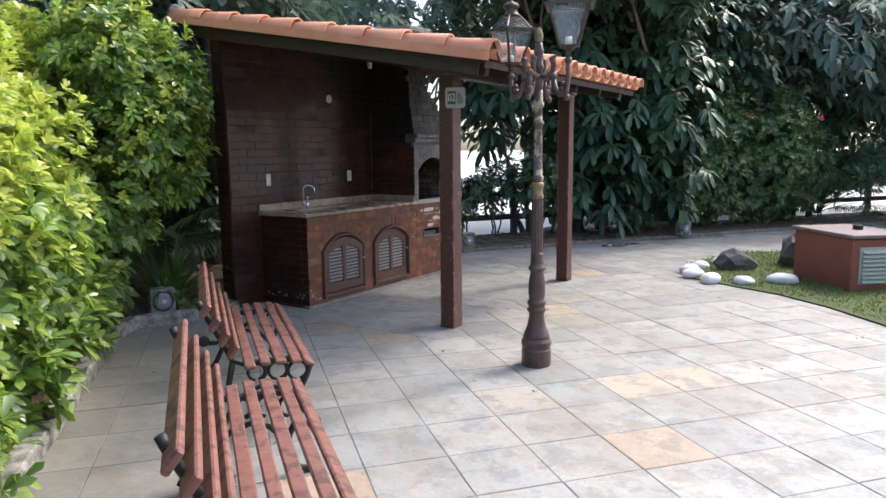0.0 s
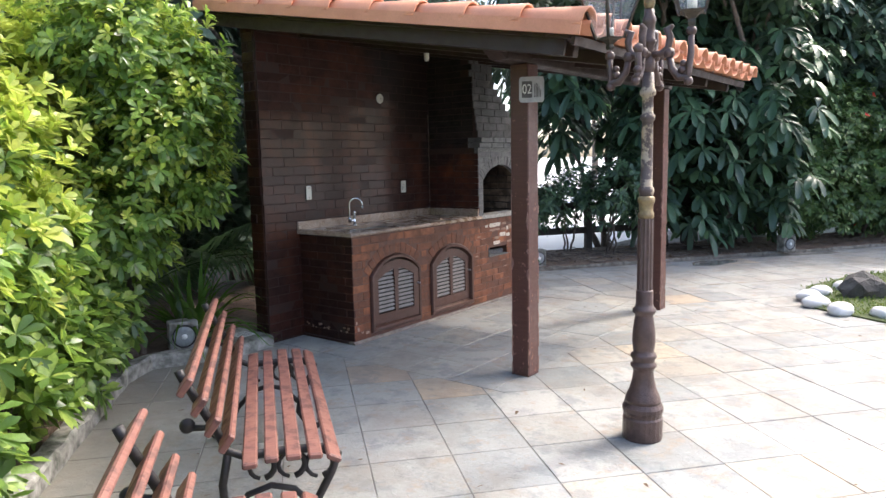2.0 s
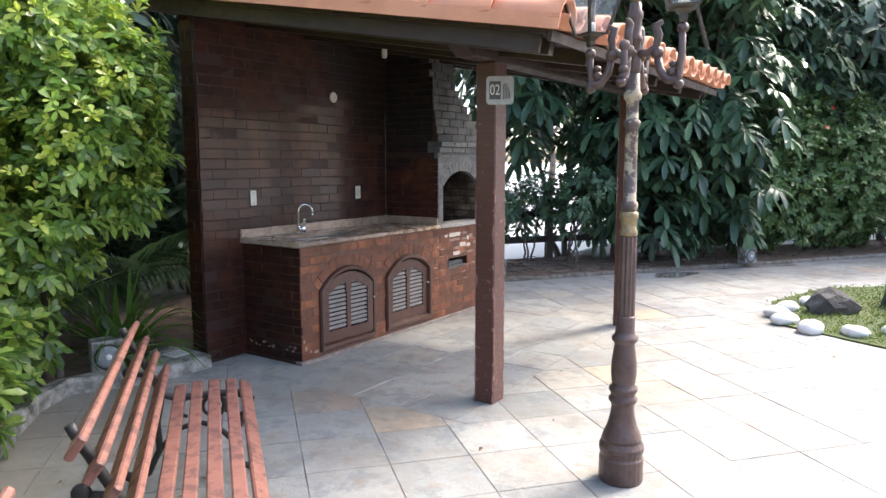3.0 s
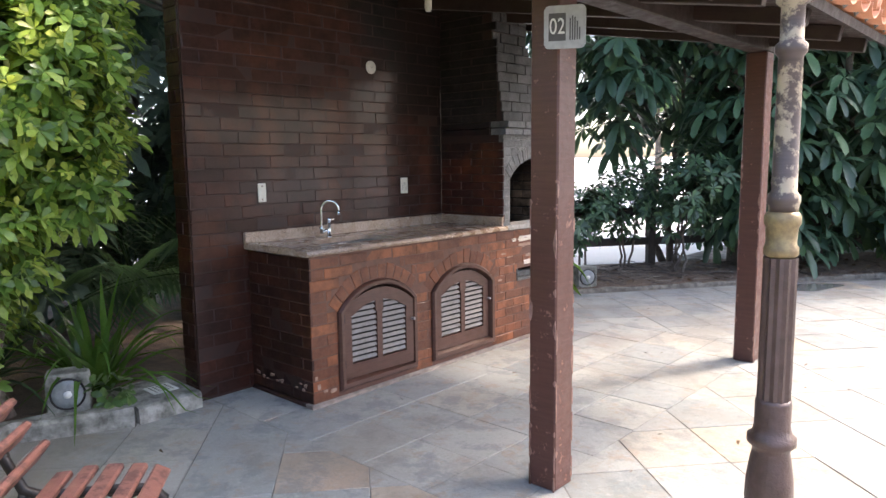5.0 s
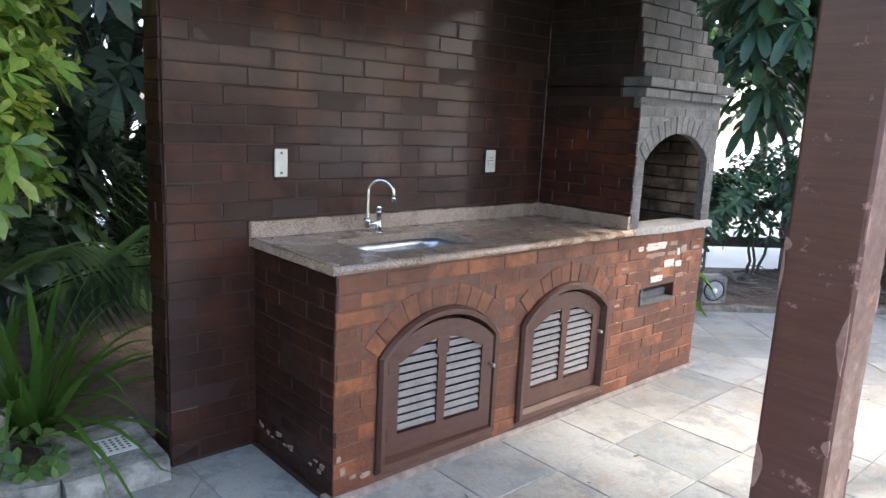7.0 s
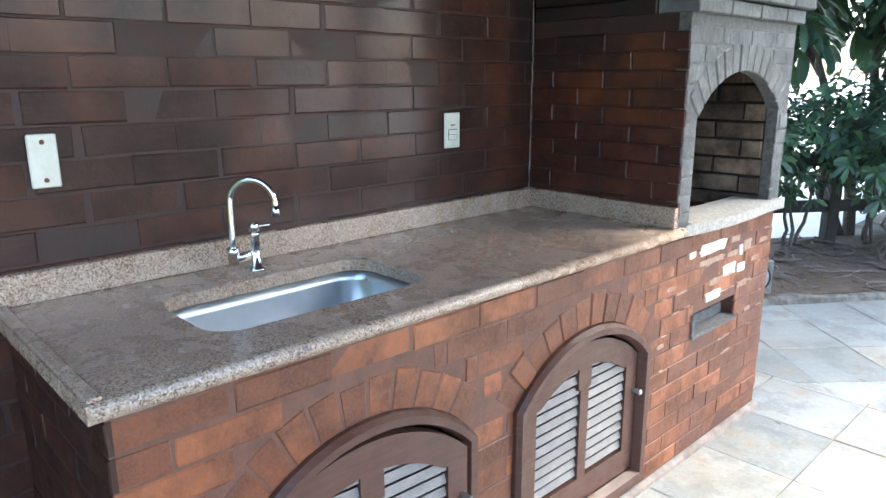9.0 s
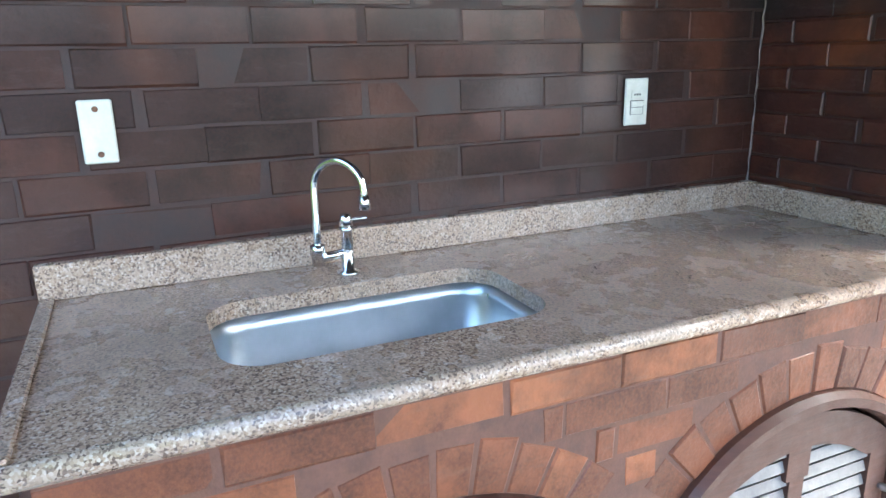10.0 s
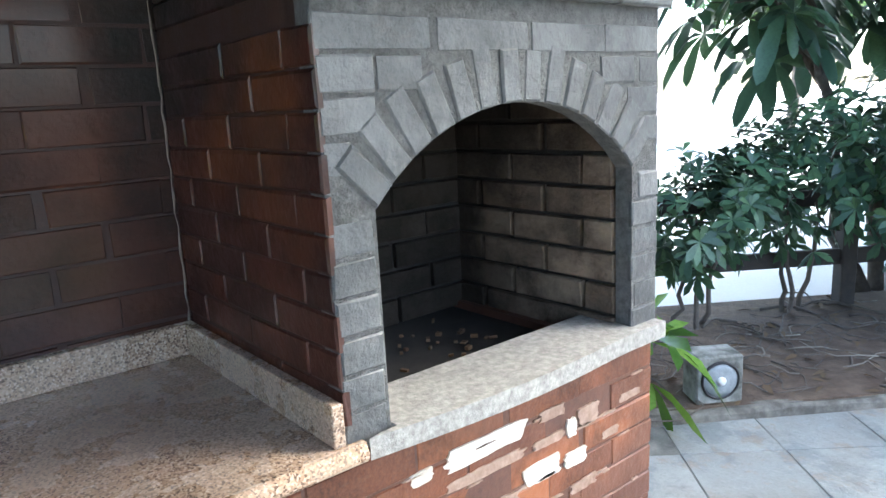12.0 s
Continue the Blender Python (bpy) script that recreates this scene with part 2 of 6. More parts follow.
MAT_PALE = plain_material("sunlit pale paving", (0.72, 0.71, 0.68), (0.82, 0.81, 0.78), 0.9, 0.6)
MAT_SOIL = plain_material("dark soil with dead leaves", (0.075, 0.048, 0.032), (0.17, 0.115, 0.078), 0.95, 11, bumps=0.9, fine=60, dist=0.02)
MAT_TILE = plain_material("terracotta", (0.56, 0.225, 0.115), (0.66, 0.29, 0.16), 0.62, 5, bumps=0.15)
MAT_DARKWOOD = wood_material("dark stained timber", (0.050, 0.020, 0.013), (0.085, 0.034, 0.021), (0.10, 0.06, 0.045), 0.74, 0.42)
# Stained timber darkened again: shade under the tiles put into its colour
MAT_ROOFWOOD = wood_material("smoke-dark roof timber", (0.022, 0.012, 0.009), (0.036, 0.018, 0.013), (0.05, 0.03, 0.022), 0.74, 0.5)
MAT_POST = wood_material("flaking brown paint on timber", (0.066, 0.025, 0.019), (0.096, 0.037, 0.028), (0.27, 0.145, 0.105), 0.60, 0.40, flake=22)
MAT_BAREWOOD = plain_material("bare pinkish timber", (0.20, 0.105, 0.08), (0.34, 0.205, 0.165), 0.75, 40)
MAT_BENCH = wood_material("worn red-brown slat", (0.135, 0.055, 0.040), (0.22, 0.096, 0.070), (0.080, 0.036, 0.028), 0.52, 0.48, (30, 2, 2))
MAT_IRON = plain_material("black cast iron", (0.016, 0.016, 0.017), (0.04, 0.033, 0.03), 0.5, 25, 0.4)
MAT_LAMP = plain_material("brown painted cast iron", (0.072, 0.044, 0.036), (0.115, 0.072, 0.060), 0.40, 16, 0.2, bumps=0.6, fine=45, dist=0.006)
MAT_GOLD = plain_material("flaked gold paint", (0.30, 0.22, 0.10), (0.16, 0.11, 0.06), 0.5, 40, 0.3)
MAT_LANTERN = plain_material("weathered bronze", (0.045, 0.037, 0.03), (0.09, 0.075, 0.05), 0.45, 30, 0.5)
MAT_GLASS = material("dusty lantern glass", glass_build)
MAT_WHITE = plain_material("off-white plastic", (0.60, 0.575, 0.48), (0.68, 0.655, 0.57), 0.4, 30, bumps=0.03)
MAT_RUST = plain_material("rust", (0.20, 0.09, 0.04), (0.10, 0.05, 0.03), 0.8, 40)
MAT_STEEL = plain_material("brushed steel", (0.43, 0.45, 0.46), (0.52, 0.54, 0.55), 0.30, 6, 0.9, 0.0, 8)
MAT_CHROME = plain_material("chrome", (0.80, 0.81, 0.82), (0.86, 0.86, 0.87), 0.09, 30, 1.0, 0.0)
MAT_SLAT = plain_material("dusty grey louvre slat", (0.15, 0.132, 0.118), (0.22, 0.198, 0.18), 0.6, 25)
MAT_ROCK = plain_material("dark weathered rock", (0.05, 0.047, 0.043), (0.14, 0.13, 0.115), 0.85, 7, bumps=0.9, fine=35, dist=0.02)
MAT_PEBBLE = plain_material("white painted stone", (0.62, 0.61, 0.58), (0.74, 0.73, 0.70), 0.7, 10, bumps=0.5)
MAT_BOX = plain_material("terracotta painted plaster", (0.26, 0.080, 0.045), (0.32, 0.105, 0.06), 0.75, 6)
MAT_BOXLID = plain_material("dark concrete slab", (0.16, 0.12, 0.11), (0.24, 0.19, 0.18), 0.7, 8)
MAT_VENT = plain_material("pale green louvre", (0.36, 0.38, 0.29), (0.44, 0.45, 0.36), 0.6, 20)
MAT_SIGN = plain_material("grey enamel plate", (0.30, 0.29, 0.27), (0.40, 0.39, 0.36), 0.5, 30)
MAT_CHIP_OLD = plain_material("stained bare brick", (0.22, 0.135, 0.095), (0.36, 0.25, 0.19), 0.85, 40)
MAT_SIGN_DARK = plain_material("engraved dark line", (0.06, 0.055, 0.05), (0.09, 0.08, 0.07), 0.6, 30)
MAT_FLAKE = wood_material("paint flaking to gold", (0.060, 0.040, 0.033), (0.095, 0.065, 0.053), (0.38, 0.30, 0.20), 0.50, 0.5)
MAT_BARK = plain_material("grey-brown bark", (0.085, 0.065, 0.05), (0.17, 0.14, 0.115), 0.9, 14, bumps=0.8, fine=50, dist=0.015)
MAT_TWIG = plain_material("bleached dry twig", (0.20, 0.165, 0.13), (0.33, 0.285, 0.235), 0.85, 30)
MAT_FENCE = plain_material("dark fence timber", (0.04, 0.034, 0.03), (0.075, 0.06, 0.05), 0.8, 20)
MAT_LENS = plain_material("milky lamp lens", (0.20, 0.215, 0.22), (0.30, 0.31, 0.31), 0.12, 20, bumps=0.05)
MAT_LEAF_HEDGE = leaf_material("hedge leaf", (0.045, 0.090, 0.022), (0.105, 0.195, 0.042), (0.21, 0.33, 0.07), (0.38, 0.47, 0.11), trans=0.45, rough=0.28)
# Darker copy for the near shrubs, offsetting in colour the sun on them
MAT_LEAF_HEDGE_DIM = leaf_material("older hedge leaf", (0.026, 0.060, 0.015), (0.060, 0.125, 0.026), (0.125, 0.225, 0.045), (0.27, 0.36, 0.075), trans=0.38, rough=0.28)
MAT_LEAF_YOUNG = leaf_material("yellow variegated leaf", (0.22, 0.31, 0.045), (0.39, 0.45, 0.08), (0.55, 0.56, 0.14), (0.30, 0.39, 0.055), trans=0.4, rough=0.32)
MAT_LEAF_DARK = leaf_material("dark glossy leaf", (0.036, 0.072, 0.044), (0.054, 0.108, 0.060), (0.080, 0.150, 0.074), (0.120, 0.205, 0.088), trans=0.25, rough=0.38)
MAT_LEAF_FAR = leaf_material("shaded canopy leaf", (0.060, 0.102, 0.082), (0.092, 0.152, 0.108), (0.13, 0.205, 0.132), trans=0.28, rough=0.5)
MAT_LEAF_SHRUB = leaf_material("mid-green shrub leaf", (0.055, 0.11, 0.035), (0.095, 0.17, 0.05), (0.16, 0.24, 0.07), trans=0.3)
MAT_LEAF_PALM = leaf_material("palm leaflet", (0.020, 0.046, 0.016), (0.032, 0.070, 0.021), (0.056, 0.105, 0.030), trans=0.2)
MAT_LEAF_GLOSSY = leaf_material("glossy mid-green leaf", (0.026, 0.062, 0.016), (0.055, 0.125, 0.026), (0.095, 0.19, 0.038), (0.17, 0.28, 0.055), trans=0.34, rough=0.27)
MAT_GRASS = leaf_material("lawn grass", (0.07, 0.13, 0.02), (0.12, 0.20, 0.03), (0.19, 0.25, 0.05), (0.24, 0.25, 0.08), trans=0.3, rough=0.6)
MAT_LAWN = plain_material("lawn soil", (0.05, 0.07, 0.02), (0.08, 0.10, 0.03), 0.95, 9)
MAT_FLOWER = leaf_material("red petal", (0.50, 0.03, 0.03), (0.65, 0.06, 0.04), trans=0.3)
MAT_DRY = leaf_material("dry leaf", (0.10, 0.06, 0.03), (0.16, 0.10, 0.05), (0.07, 0.05, 0.03), trans=0.1, rough=0.8)
MAT_WATER = plain_material("wet puddle", (0.14, 0.14, 0.13), (0.18, 0.18, 0.17), 0.06, 3, bumps=0.0)


# ---- building helpers ----
def thing(name, label, category, at=(0, 0, 0), rz=0.0, group="", kind=""):
    ob = new(name)
    ob.empty_display_size = 0.1
    ob.matrix_world = pose(*at, 0, 0, rz)
    return tagged(ob, label, category, group, kind)


def to_mesh(bm, name, smooth=False):
    me = bpy.data.meshes.new(name)
    bmesh.ops.recalc_face_normals(bm, faces=bm.faces)
    bm.to_mesh(me)
    bm.free()
    if smooth:
        for p in me.polygons:
            p.use_smooth = True
    return me


def part(name, bm, mat, parent, label="", smooth=False, at=None):
    me = to_mesh(bm, name, smooth) if isinstance(bm, bmesh.types.BMesh) else bm
    if not me.materials:
        me.materials.append(mat)
    ob = new(name, me)
    ob.parent = parent
    if at is not None:
        ob.matrix_basis = at
    return tagged(ob, label)


def solid(name, bm, mat, label, category, group="", kind="", smooth=False):
    me = to_mesh(bm, name, smooth)
    me.materials.append(mat)
    return tagged(new(name, me), label, category, group, kind)


def box(bm, x0, x1, y0, y1, z0, z1, bevel=0.0, m=None):
    r = bmesh.ops.create_cube(bm, size=1.0, matrix=Matrix.Translation(((x0 + x1) / 2, (y0 + y1) / 2, (z0 + z1) / 2)) @ Matrix.Diagonal((x1 - x0, y1 - y0, z1 - z0, 1)))
    vs = r["verts"]
    if bevel:
        es = list({e for v in vs for e in v.link_edges})
        g = bmesh.ops.bevel(bm, geom=es, offset=bevel, segments=1, affect="EDGES", profile=0.5)
        vs = list({v for f in g["faces"] for v in f.verts} | {v for v in vs if v.is_valid})
    if m is not None:
        bmesh.ops.transform(bm, matrix=m, verts=vs)
    return bm


def boxed(*a, **k):
    return box(bmesh.new(), *a, **k)


def lathe(profile, n=20, m=None, bm=None):
    """A turned shape about z: rows of (radius, height)."""
    bm = bm or bmesh.new()
    rings = []
    for r, z in profile:
        ring = [bm.verts.new((r * math.cos(2 * math.pi * i / n), r * math.sin(2 * math.pi * i / n), z)) for i in range(n)]
        rings.append(ring)
    for a, b in zip(rings, rings[1:]):
        for i in range(n):
            bm.faces.new((a[i], a[(i + 1) % n], b[(i + 1) % n], b[i]))
    bm.faces.new(rings[0][::-1])
    bm.faces.new(rings[-1])
    if m is not None:
        bmesh.ops.transform(bm, matrix=m, verts=[v for r in rings for v in r])
    return bm


def tube(points, radii, n=8, bm=None):
    bm = bm or bmesh.new()
    pts = [Vector(p) for p in points]
    if isinstance(radii, (int, float)):
        radii = [radii] * len(pts)
    rings = []
    side = None
    for i, p in enumerate(pts):
        d = (pts[min(i + 1, len(pts) - 1)] - pts[max(i - 1, 0)]).normalized()
        if side is None:
            side = d.orthogonal().normalized()
        side = (side - d * side.dot(d)).normalized()
        up = d.cross(side)
        rings.append([bm.verts.new(p + radii[i] * (math.cos(2 * math.pi * k / n) * side + math.sin(2 * math.pi * k / n) * up)) for k in range(n)])
    for a, b in zip(rings, rings[1:]):
        for k in range(n):
            bm.faces.new((a[k], a[(k + 1) % n], b[(k + 1) % n], b[k]))
    bm.faces.new(rings[0][::-1])
    bm.faces.new(rings[-1])
    return bm


def prism(outline, y0, y1, bm=None):
    """A shape drawn in x and z, with depth along y."""
    bm = bm or bmesh.new()
    a = [bm.verts.new((x, y0, z)) for x, z in outline]
    b = [bm.verts.new((x, y1, z)) for x, z in outline]
    bm.faces.new(a)
    bm.faces.new(b[::-1])
    for i in range(len(a)):
        j = (i + 1) % len(a)
        bm.faces.new((a[i], b[i], b[j], a[j]))
    return bm


def blob(r, seed, subdiv=3, rough=0.25, squash=(1, 1, 1), freq=1.4):
    bm = bmesh.new()
    bmesh.ops.create_icosphere(bm, subdivisions=subdiv, radius=1)
    for v in bm.verts:
        d = noise.noise(v.co * freq + Vector((seed * 7.1, seed * 3.3, seed)))
        d2 = noise.noise(v.co * freq * 3 + Vector((seed, seed * 5.0, 2)))
        v.co = Vector([v.co[i] * squash[i] for i in range(3)]) * r * (1 + rough * d + rough * 0.3 * d2)
    return bm


BRICK_CACHE = {}


def brick_mesh(length, height, depth, variant, mat):
    """A brick with chipped front edges; its front faces -y, its low left back corner is the origin."""
    key = (round(length, 3), round(height, 3), round(depth, 3), variant, mat.name)
    if key not in BRICK_CACHE:
        rng = random.Random(str(key))
        c = min(0.0032, depth * 0.3)
        def j():
            return rng.uniform(-0.0022, 0.0022)
        l, h, d = length, height, depth
        vs = [(0, 0, 0), (l, 0, 0), (l, 0, h), (0, 0, h)]
        vs += [(j(), -d + c, j()), (l + j(), -d + c, j()), (l + j(), -d + c, h + j()), (j(), -d + c, h + j())]
        vs += [(c + j(), -d, c + j()), (l - c + j(), -d, c + j()), (l - c + j(), -d, h - c + j()), (c + j(), -d, h - c + j())]
        fs = []
        for a in (0, 4):
            for i in range(4):
                k = (i + 1) % 4
                fs.append((a + i, a + k, a + 4 + k, a + 4 + i))
        fs.append((8, 9, 10, 11))
        me = bpy.data.meshes.new("brick")
        me.from_pydata(vs, [], fs)
        me.materials.append(mat)
        BRICK_CACHE[key] = me
    return BRICK_CACHE[key]


def lay_bricks(parent, origin, u, length, height, mat, bl=0.228, course=0.076, joint=0.006, depth=0.0125, clip=None, single=None, name="brick", first=0, seed=1, top=None):
    """Brick courses on a wall: origin low corner, u the way along the wall (its face looks along u x z). clip(v0, v1, a, b) gives the
    pieces of the course's stretch a..b that stay; single(x, z) tells which become objects of their own, the rest are joined."""
    rng = random.Random(seed)
    u = Vector(u)
    inward = Vector((0, 0, 1)).cross(u)
    rows = int(height / course + 0.001)
    rest_v, rest_f = [], []
    for row in range(rows):
        v0 = row * course + joint / 2
        v1 = (row + 1) * course - joint / 2
        a = -bl if (row + first) % 2 == 0 else -bl * 0.5
        while a < length:
            s = rng.uniform(-0.008, 0.008)
            lo, hi = max(a + joint / 2 + s, joint / 2), min(a + bl - joint / 2 + s, length - joint / 2)
            a += bl
            if length - joint / 2 - hi < 0.07:
                hi = length - joint / 2
            if hi - lo < 0.045:
                continue
            for p, q in (clip(v0, v1, lo, hi) if clip else [(lo, hi)]):
                if top is not None and v1 > top((p + q) / 2):
                    continue
                if q - p < 0.025:
                    continue
                me = brick_mesh(round(q - p, 2) if abs(q - p - (bl - joint)) > 0.01 else bl - joint, v1 - v0, depth, rng.randrange(3), mat)
                o = Vector(origin) + u * p + Vector((0, 0, v0)) - inward * rng.uniform(-0.002, 0.002)
                m = Matrix(((u.x, inward.x, 0, o.x), (u.y, inward.y, 0, o.y), (0, 0, 1, o.z), (0, 0, 0, 1))) @ Matrix.Rotation(radians(rng.uniform(-0.3, 0.3)), 4, "Z") @ Matrix.Rotation(radians(rng.uniform(-0.35, 0.35)), 4, "X")
                if single is None or single(p, v0):
                    part(name, me, mat, parent, at=parent.matrix_world.inverted() @ m)
                else:
                    k = len(rest_v)
                    rest_v += [m @ v.co for v in me.vertices]
                    rest_f += [tuple(k + i for i in f.vertices) for f in me.polygons]
    if rest_v:
        me = bpy.data.meshes.new("upper_bricks")
        me.from_pydata([parent.matrix_world.inverted() @ v for v in rest_v], [], rest_f)
        tagged(part("upper_bricks", me, mat, parent), kind="stuff")


# ---- ground and setting ----
TA = radians(49.3)                       # the paving's diagonal
UA, UB = Vector((math.cos(TA), math.sin(TA), 0)), Vector((math.sin(TA), -math.cos(TA), 0))
TILE_O, TILE = Vector((-1.671, 4.354, 0)), 0.42
KERB_A, KERB_D, KERB_N = Vector((-4.42, 9.90, 0)), Vector((0.585, 0.811, 0)), Vector((-0.811, 0.585, 0))

bm = bmesh.new()
rings = []
for r in (14, 30, 60, 120, 300, 900, 2500):
    rings.append([bm.verts.new((-2 + r * math.cos(a * math.pi / 24), 8 + r * math.sin(a * math.pi / 24), -0.03)) for a in range(48)])
bm.faces.new(rings[0])
for a, b in zip(rings, rings[1:]):
    for i in range(48):
        bm.faces.new((a[i], a[(i + 1) % 48], b[(i + 1) % 48], b[i]))
solid("ground", bm, MAT_PALE, "pale sunlit ground beyond the garden", "ground", kind="structure")

floor = solid("floor", boxed(-4.6, 7.0, -3.0, 16.0, -0.025, -0.0042), MAT_GROUT, "sandy mortar bed under slate paving", "floor", kind="structure")


def sheet(name, pts, z, depth, mat, label, category):
    bm = bmesh.new()
    low = [bm.verts.new((x, y, z - depth)) for x, y in pts]
    high = [bm.verts.new((x, y, z)) for x, y in pts]
    bm.faces.new(high)
    for i in range(len(pts)):
        k = (i + 1) % len(pts)
        bm.faces.new((low[i], low[k], high[k], high[i]))
    return solid(name, bm, mat, label, category, kind="structure")


# unseen plain walls, added on the open sides to block low sky light and reflections
for name_, x0, x1, y0, y1 in (("wall_east", 7.0, 7.18, -3.2, 13.4), ("wall_south", -3.2, 6.99, -3.2, -3.02)):
    solid(name_, boxed(x0, x1, y0, y1, -0.03, 1.9, bevel=0.01), MAT_BOXLID, "unseen plain wall added to block low sky light", "wall", kind="structure")

# planting bed at the back, and the one along the hedge
ka, kb = KERB_A - KERB_D * 2.0 + KERB_N * 0.04, KERB_A + KERB_D * 16 + KERB_N * 0.04
kc, kd = kb + KERB_N * 1.5, ka + KERB_N * 1.5
sheet("bed_back", [(p.x, p.y) for p in (ka, kb, kc, kd)], 0.05, 0.1, MAT_SOIL, "dark soil bed with dead leaves and roots", "soil")
HK = [(-0.2, 1.16), (-2.44, 3.02), (-4.24, 4.60), (-4.42, 4.88), (-4.17, 5.40)]
sheet("bed_hedge", [(-0.2, 1.10), (-2.48, 2.98), (-4.28, 4.56), (-4.46, 4.90), (-4.25, 5.44), (-4.45, 5.85), (-4.45, 9.3), (-8.8, 9.6), (-8.5, 1.0), (-3.0, -1.5)], 0.07, 0.1, MAT_SOIL, "shaded soil bed under the hedge", "soil")


def kerb_run(name, pts, width, z, mat, label, rough=0.01):
    bm = bmesh.new()
    rng = random.Random(5)
    prof = [(0, -0.02), (0, z - 0.015), (0.015, z), (width - 0.015, z), (width, z - 0.015), (width, -0.02)]
    fine = []
    for (x0, y0), (x1, y1) in zip(pts, pts[1:]):
        n = max(2, int(math.hypot(x1 - x0, y1 - y0) / 0.12))
        fine += [(x0 + (x1 - x0) * i / n, y0 + (y1 - y0) * i / n) for i in range(n)]
    fine.append(pts[-1])
    rows = []
    for i, (x, y) in enumerate(fine):
        x0, y0 = fine[max(i - 1, 0)]
        x1, y1 = fine[min(i + 1, len(fine) - 1)]
        d = Vector((x1 - x0, y1 - y0, 0)).normalized()
        s = Vector((-d.y, d.x, 0))
        rows.append([bm.verts.new(Vector((x, y, 0)) + s * (a + rng.uniform(-rough, rough) * 0.6) + Vector((0, 0, h + (rng.uniform(-rough, rough) if h > 0 else 0)))) for a, h in prof])
    for a, b in zip(rows, rows[1:]):
        for i in range(len(prof) - 1):
            bm.faces.new((a[i], a[i + 1], b[i + 1], b[i]))
    bm.faces.new(rows[0])
    bm.faces.new(rows[-1][::-1])
    return solid(name, bm, mat, label, "kerb", kind="structure")


kerb_run("kerb_hedge", HK, 0.12, 0.10, MAT_CONCRETE, "worn mossy concrete kerb along the hedge")
kerb_run("kerb_back", [tuple((KERB_A + KERB_D * s)[:2]) for s in (-1.5, 0, 4, 8, 12, 16)], 0.07, 0.045, MAT_KERB, "low worn concrete kerb of the back bed")

# concrete slab with a drain grate beside the wall
slab = thing("concrete_slab", "broken concrete slab with a small drain grate", "slab")
part("slab_block", prism([(-4.62, 0.0), (-4.17, 0.0), (-4.18, 0.085), (-4.20, 0.095), (-4.62, 0.10)], 5.43, 5.80), MAT_CONCRETE, slab)
grate = part("drain_grate", boxed(-4.46, -4.31, 5.58, 5.73, 0.099, 0.104, bevel=0.001), MAT_PEBBLE, slab, "white square drain grate")
for i in range(5):
    for j in range(5):
        part("hole", boxed(-4.44 + i * 0.024, -4.428 + i * 0.024, 5.60 + j * 0.024, 5.612 + j * 0.024, 0.1035, 0.105), MAT_SIGN_DARK, grate)

# ---- back wall ----
WX = -4.265
wall = solid("wall_back", prism([(WX - 0.17, -0.02), (WX - 0.0012, -0.02), (WX - 0.0012, 2.60), (WX - 0.17, 2.62)], 5.8405, 9.0), MAT_MORTAR, "dark varnished brick wall of the barbecue shelter", "wall", kind="structure")


# ---- barbecue ----
CX, CY0, CY1 = -3.646, 6.205, 8.825       # counter front, left and right end
bbq = thing("barbecue", "brick barbecue counter with louvred doors and arched grill", "barbecue", (0, 0, 0))
DOORS = ((6.40, 7.055), (7.207, 7.88))
D_LOW, D_SPRING, D_TOP = 0.055, 0.535, 0.695


def arch_points(a, b, spring, top, n=14):
    half, rise = (b - a) / 2, top - spring
    r = (half * half + rise * rise) / (2 * rise)
    cz, mid = top - r, (a + b) / 2
    t0 = math.asin(half / r)
    return [(mid + r * math.sin(t0 * (2 * i / n - 1)), cz + r * math.cos(t0 * (2 * i / n - 1))) for i in range(n + 1)]


def arch_half(z, a, b, spring, top):
    """Half the opening's width at height z."""
    half, rise = (b - a) / 2, top - spring
    if z <= spring:
        return half
    if z >= top:
        return 0.0
    r = (half * half + rise * rise) / (2 * rise)
    return math.sqrt(max(r * r - (z - top + r) ** 2, 0))


def front_clip(v0, v1, lo, hi):
    keep = [(lo, hi)]
    for a, b in DOORS:
        z = (v0 + v1) / 2
        h = arch_half(z, a - 0.0, b + 0.0, D_SPRING, D_TOP) if z < D_SPRING else arch_half(z, a - 0.09, b + 0.09, D_SPRING, D_TOP + 0.10)
        if h <= 0:
            continue
        m = (a + b) / 2 - CY0
        keep = [(p, min(q, m - h)) for p, q in keep] + [(max(p, m + h), q) for p, q in keep]
        keep = [(p, q) for p, q in keep if q - p > 0.02]
    z = (v0 + v1) / 2
    if 0.485 < z < 0.58:
        keep = [(p, min(q, 8.19 - CY0)) for p, q in keep] + [(max(p, 8.53 - CY0), q) for p, q in keep]
    return [(p, q) for p, q in keep if q - p > 0.02]


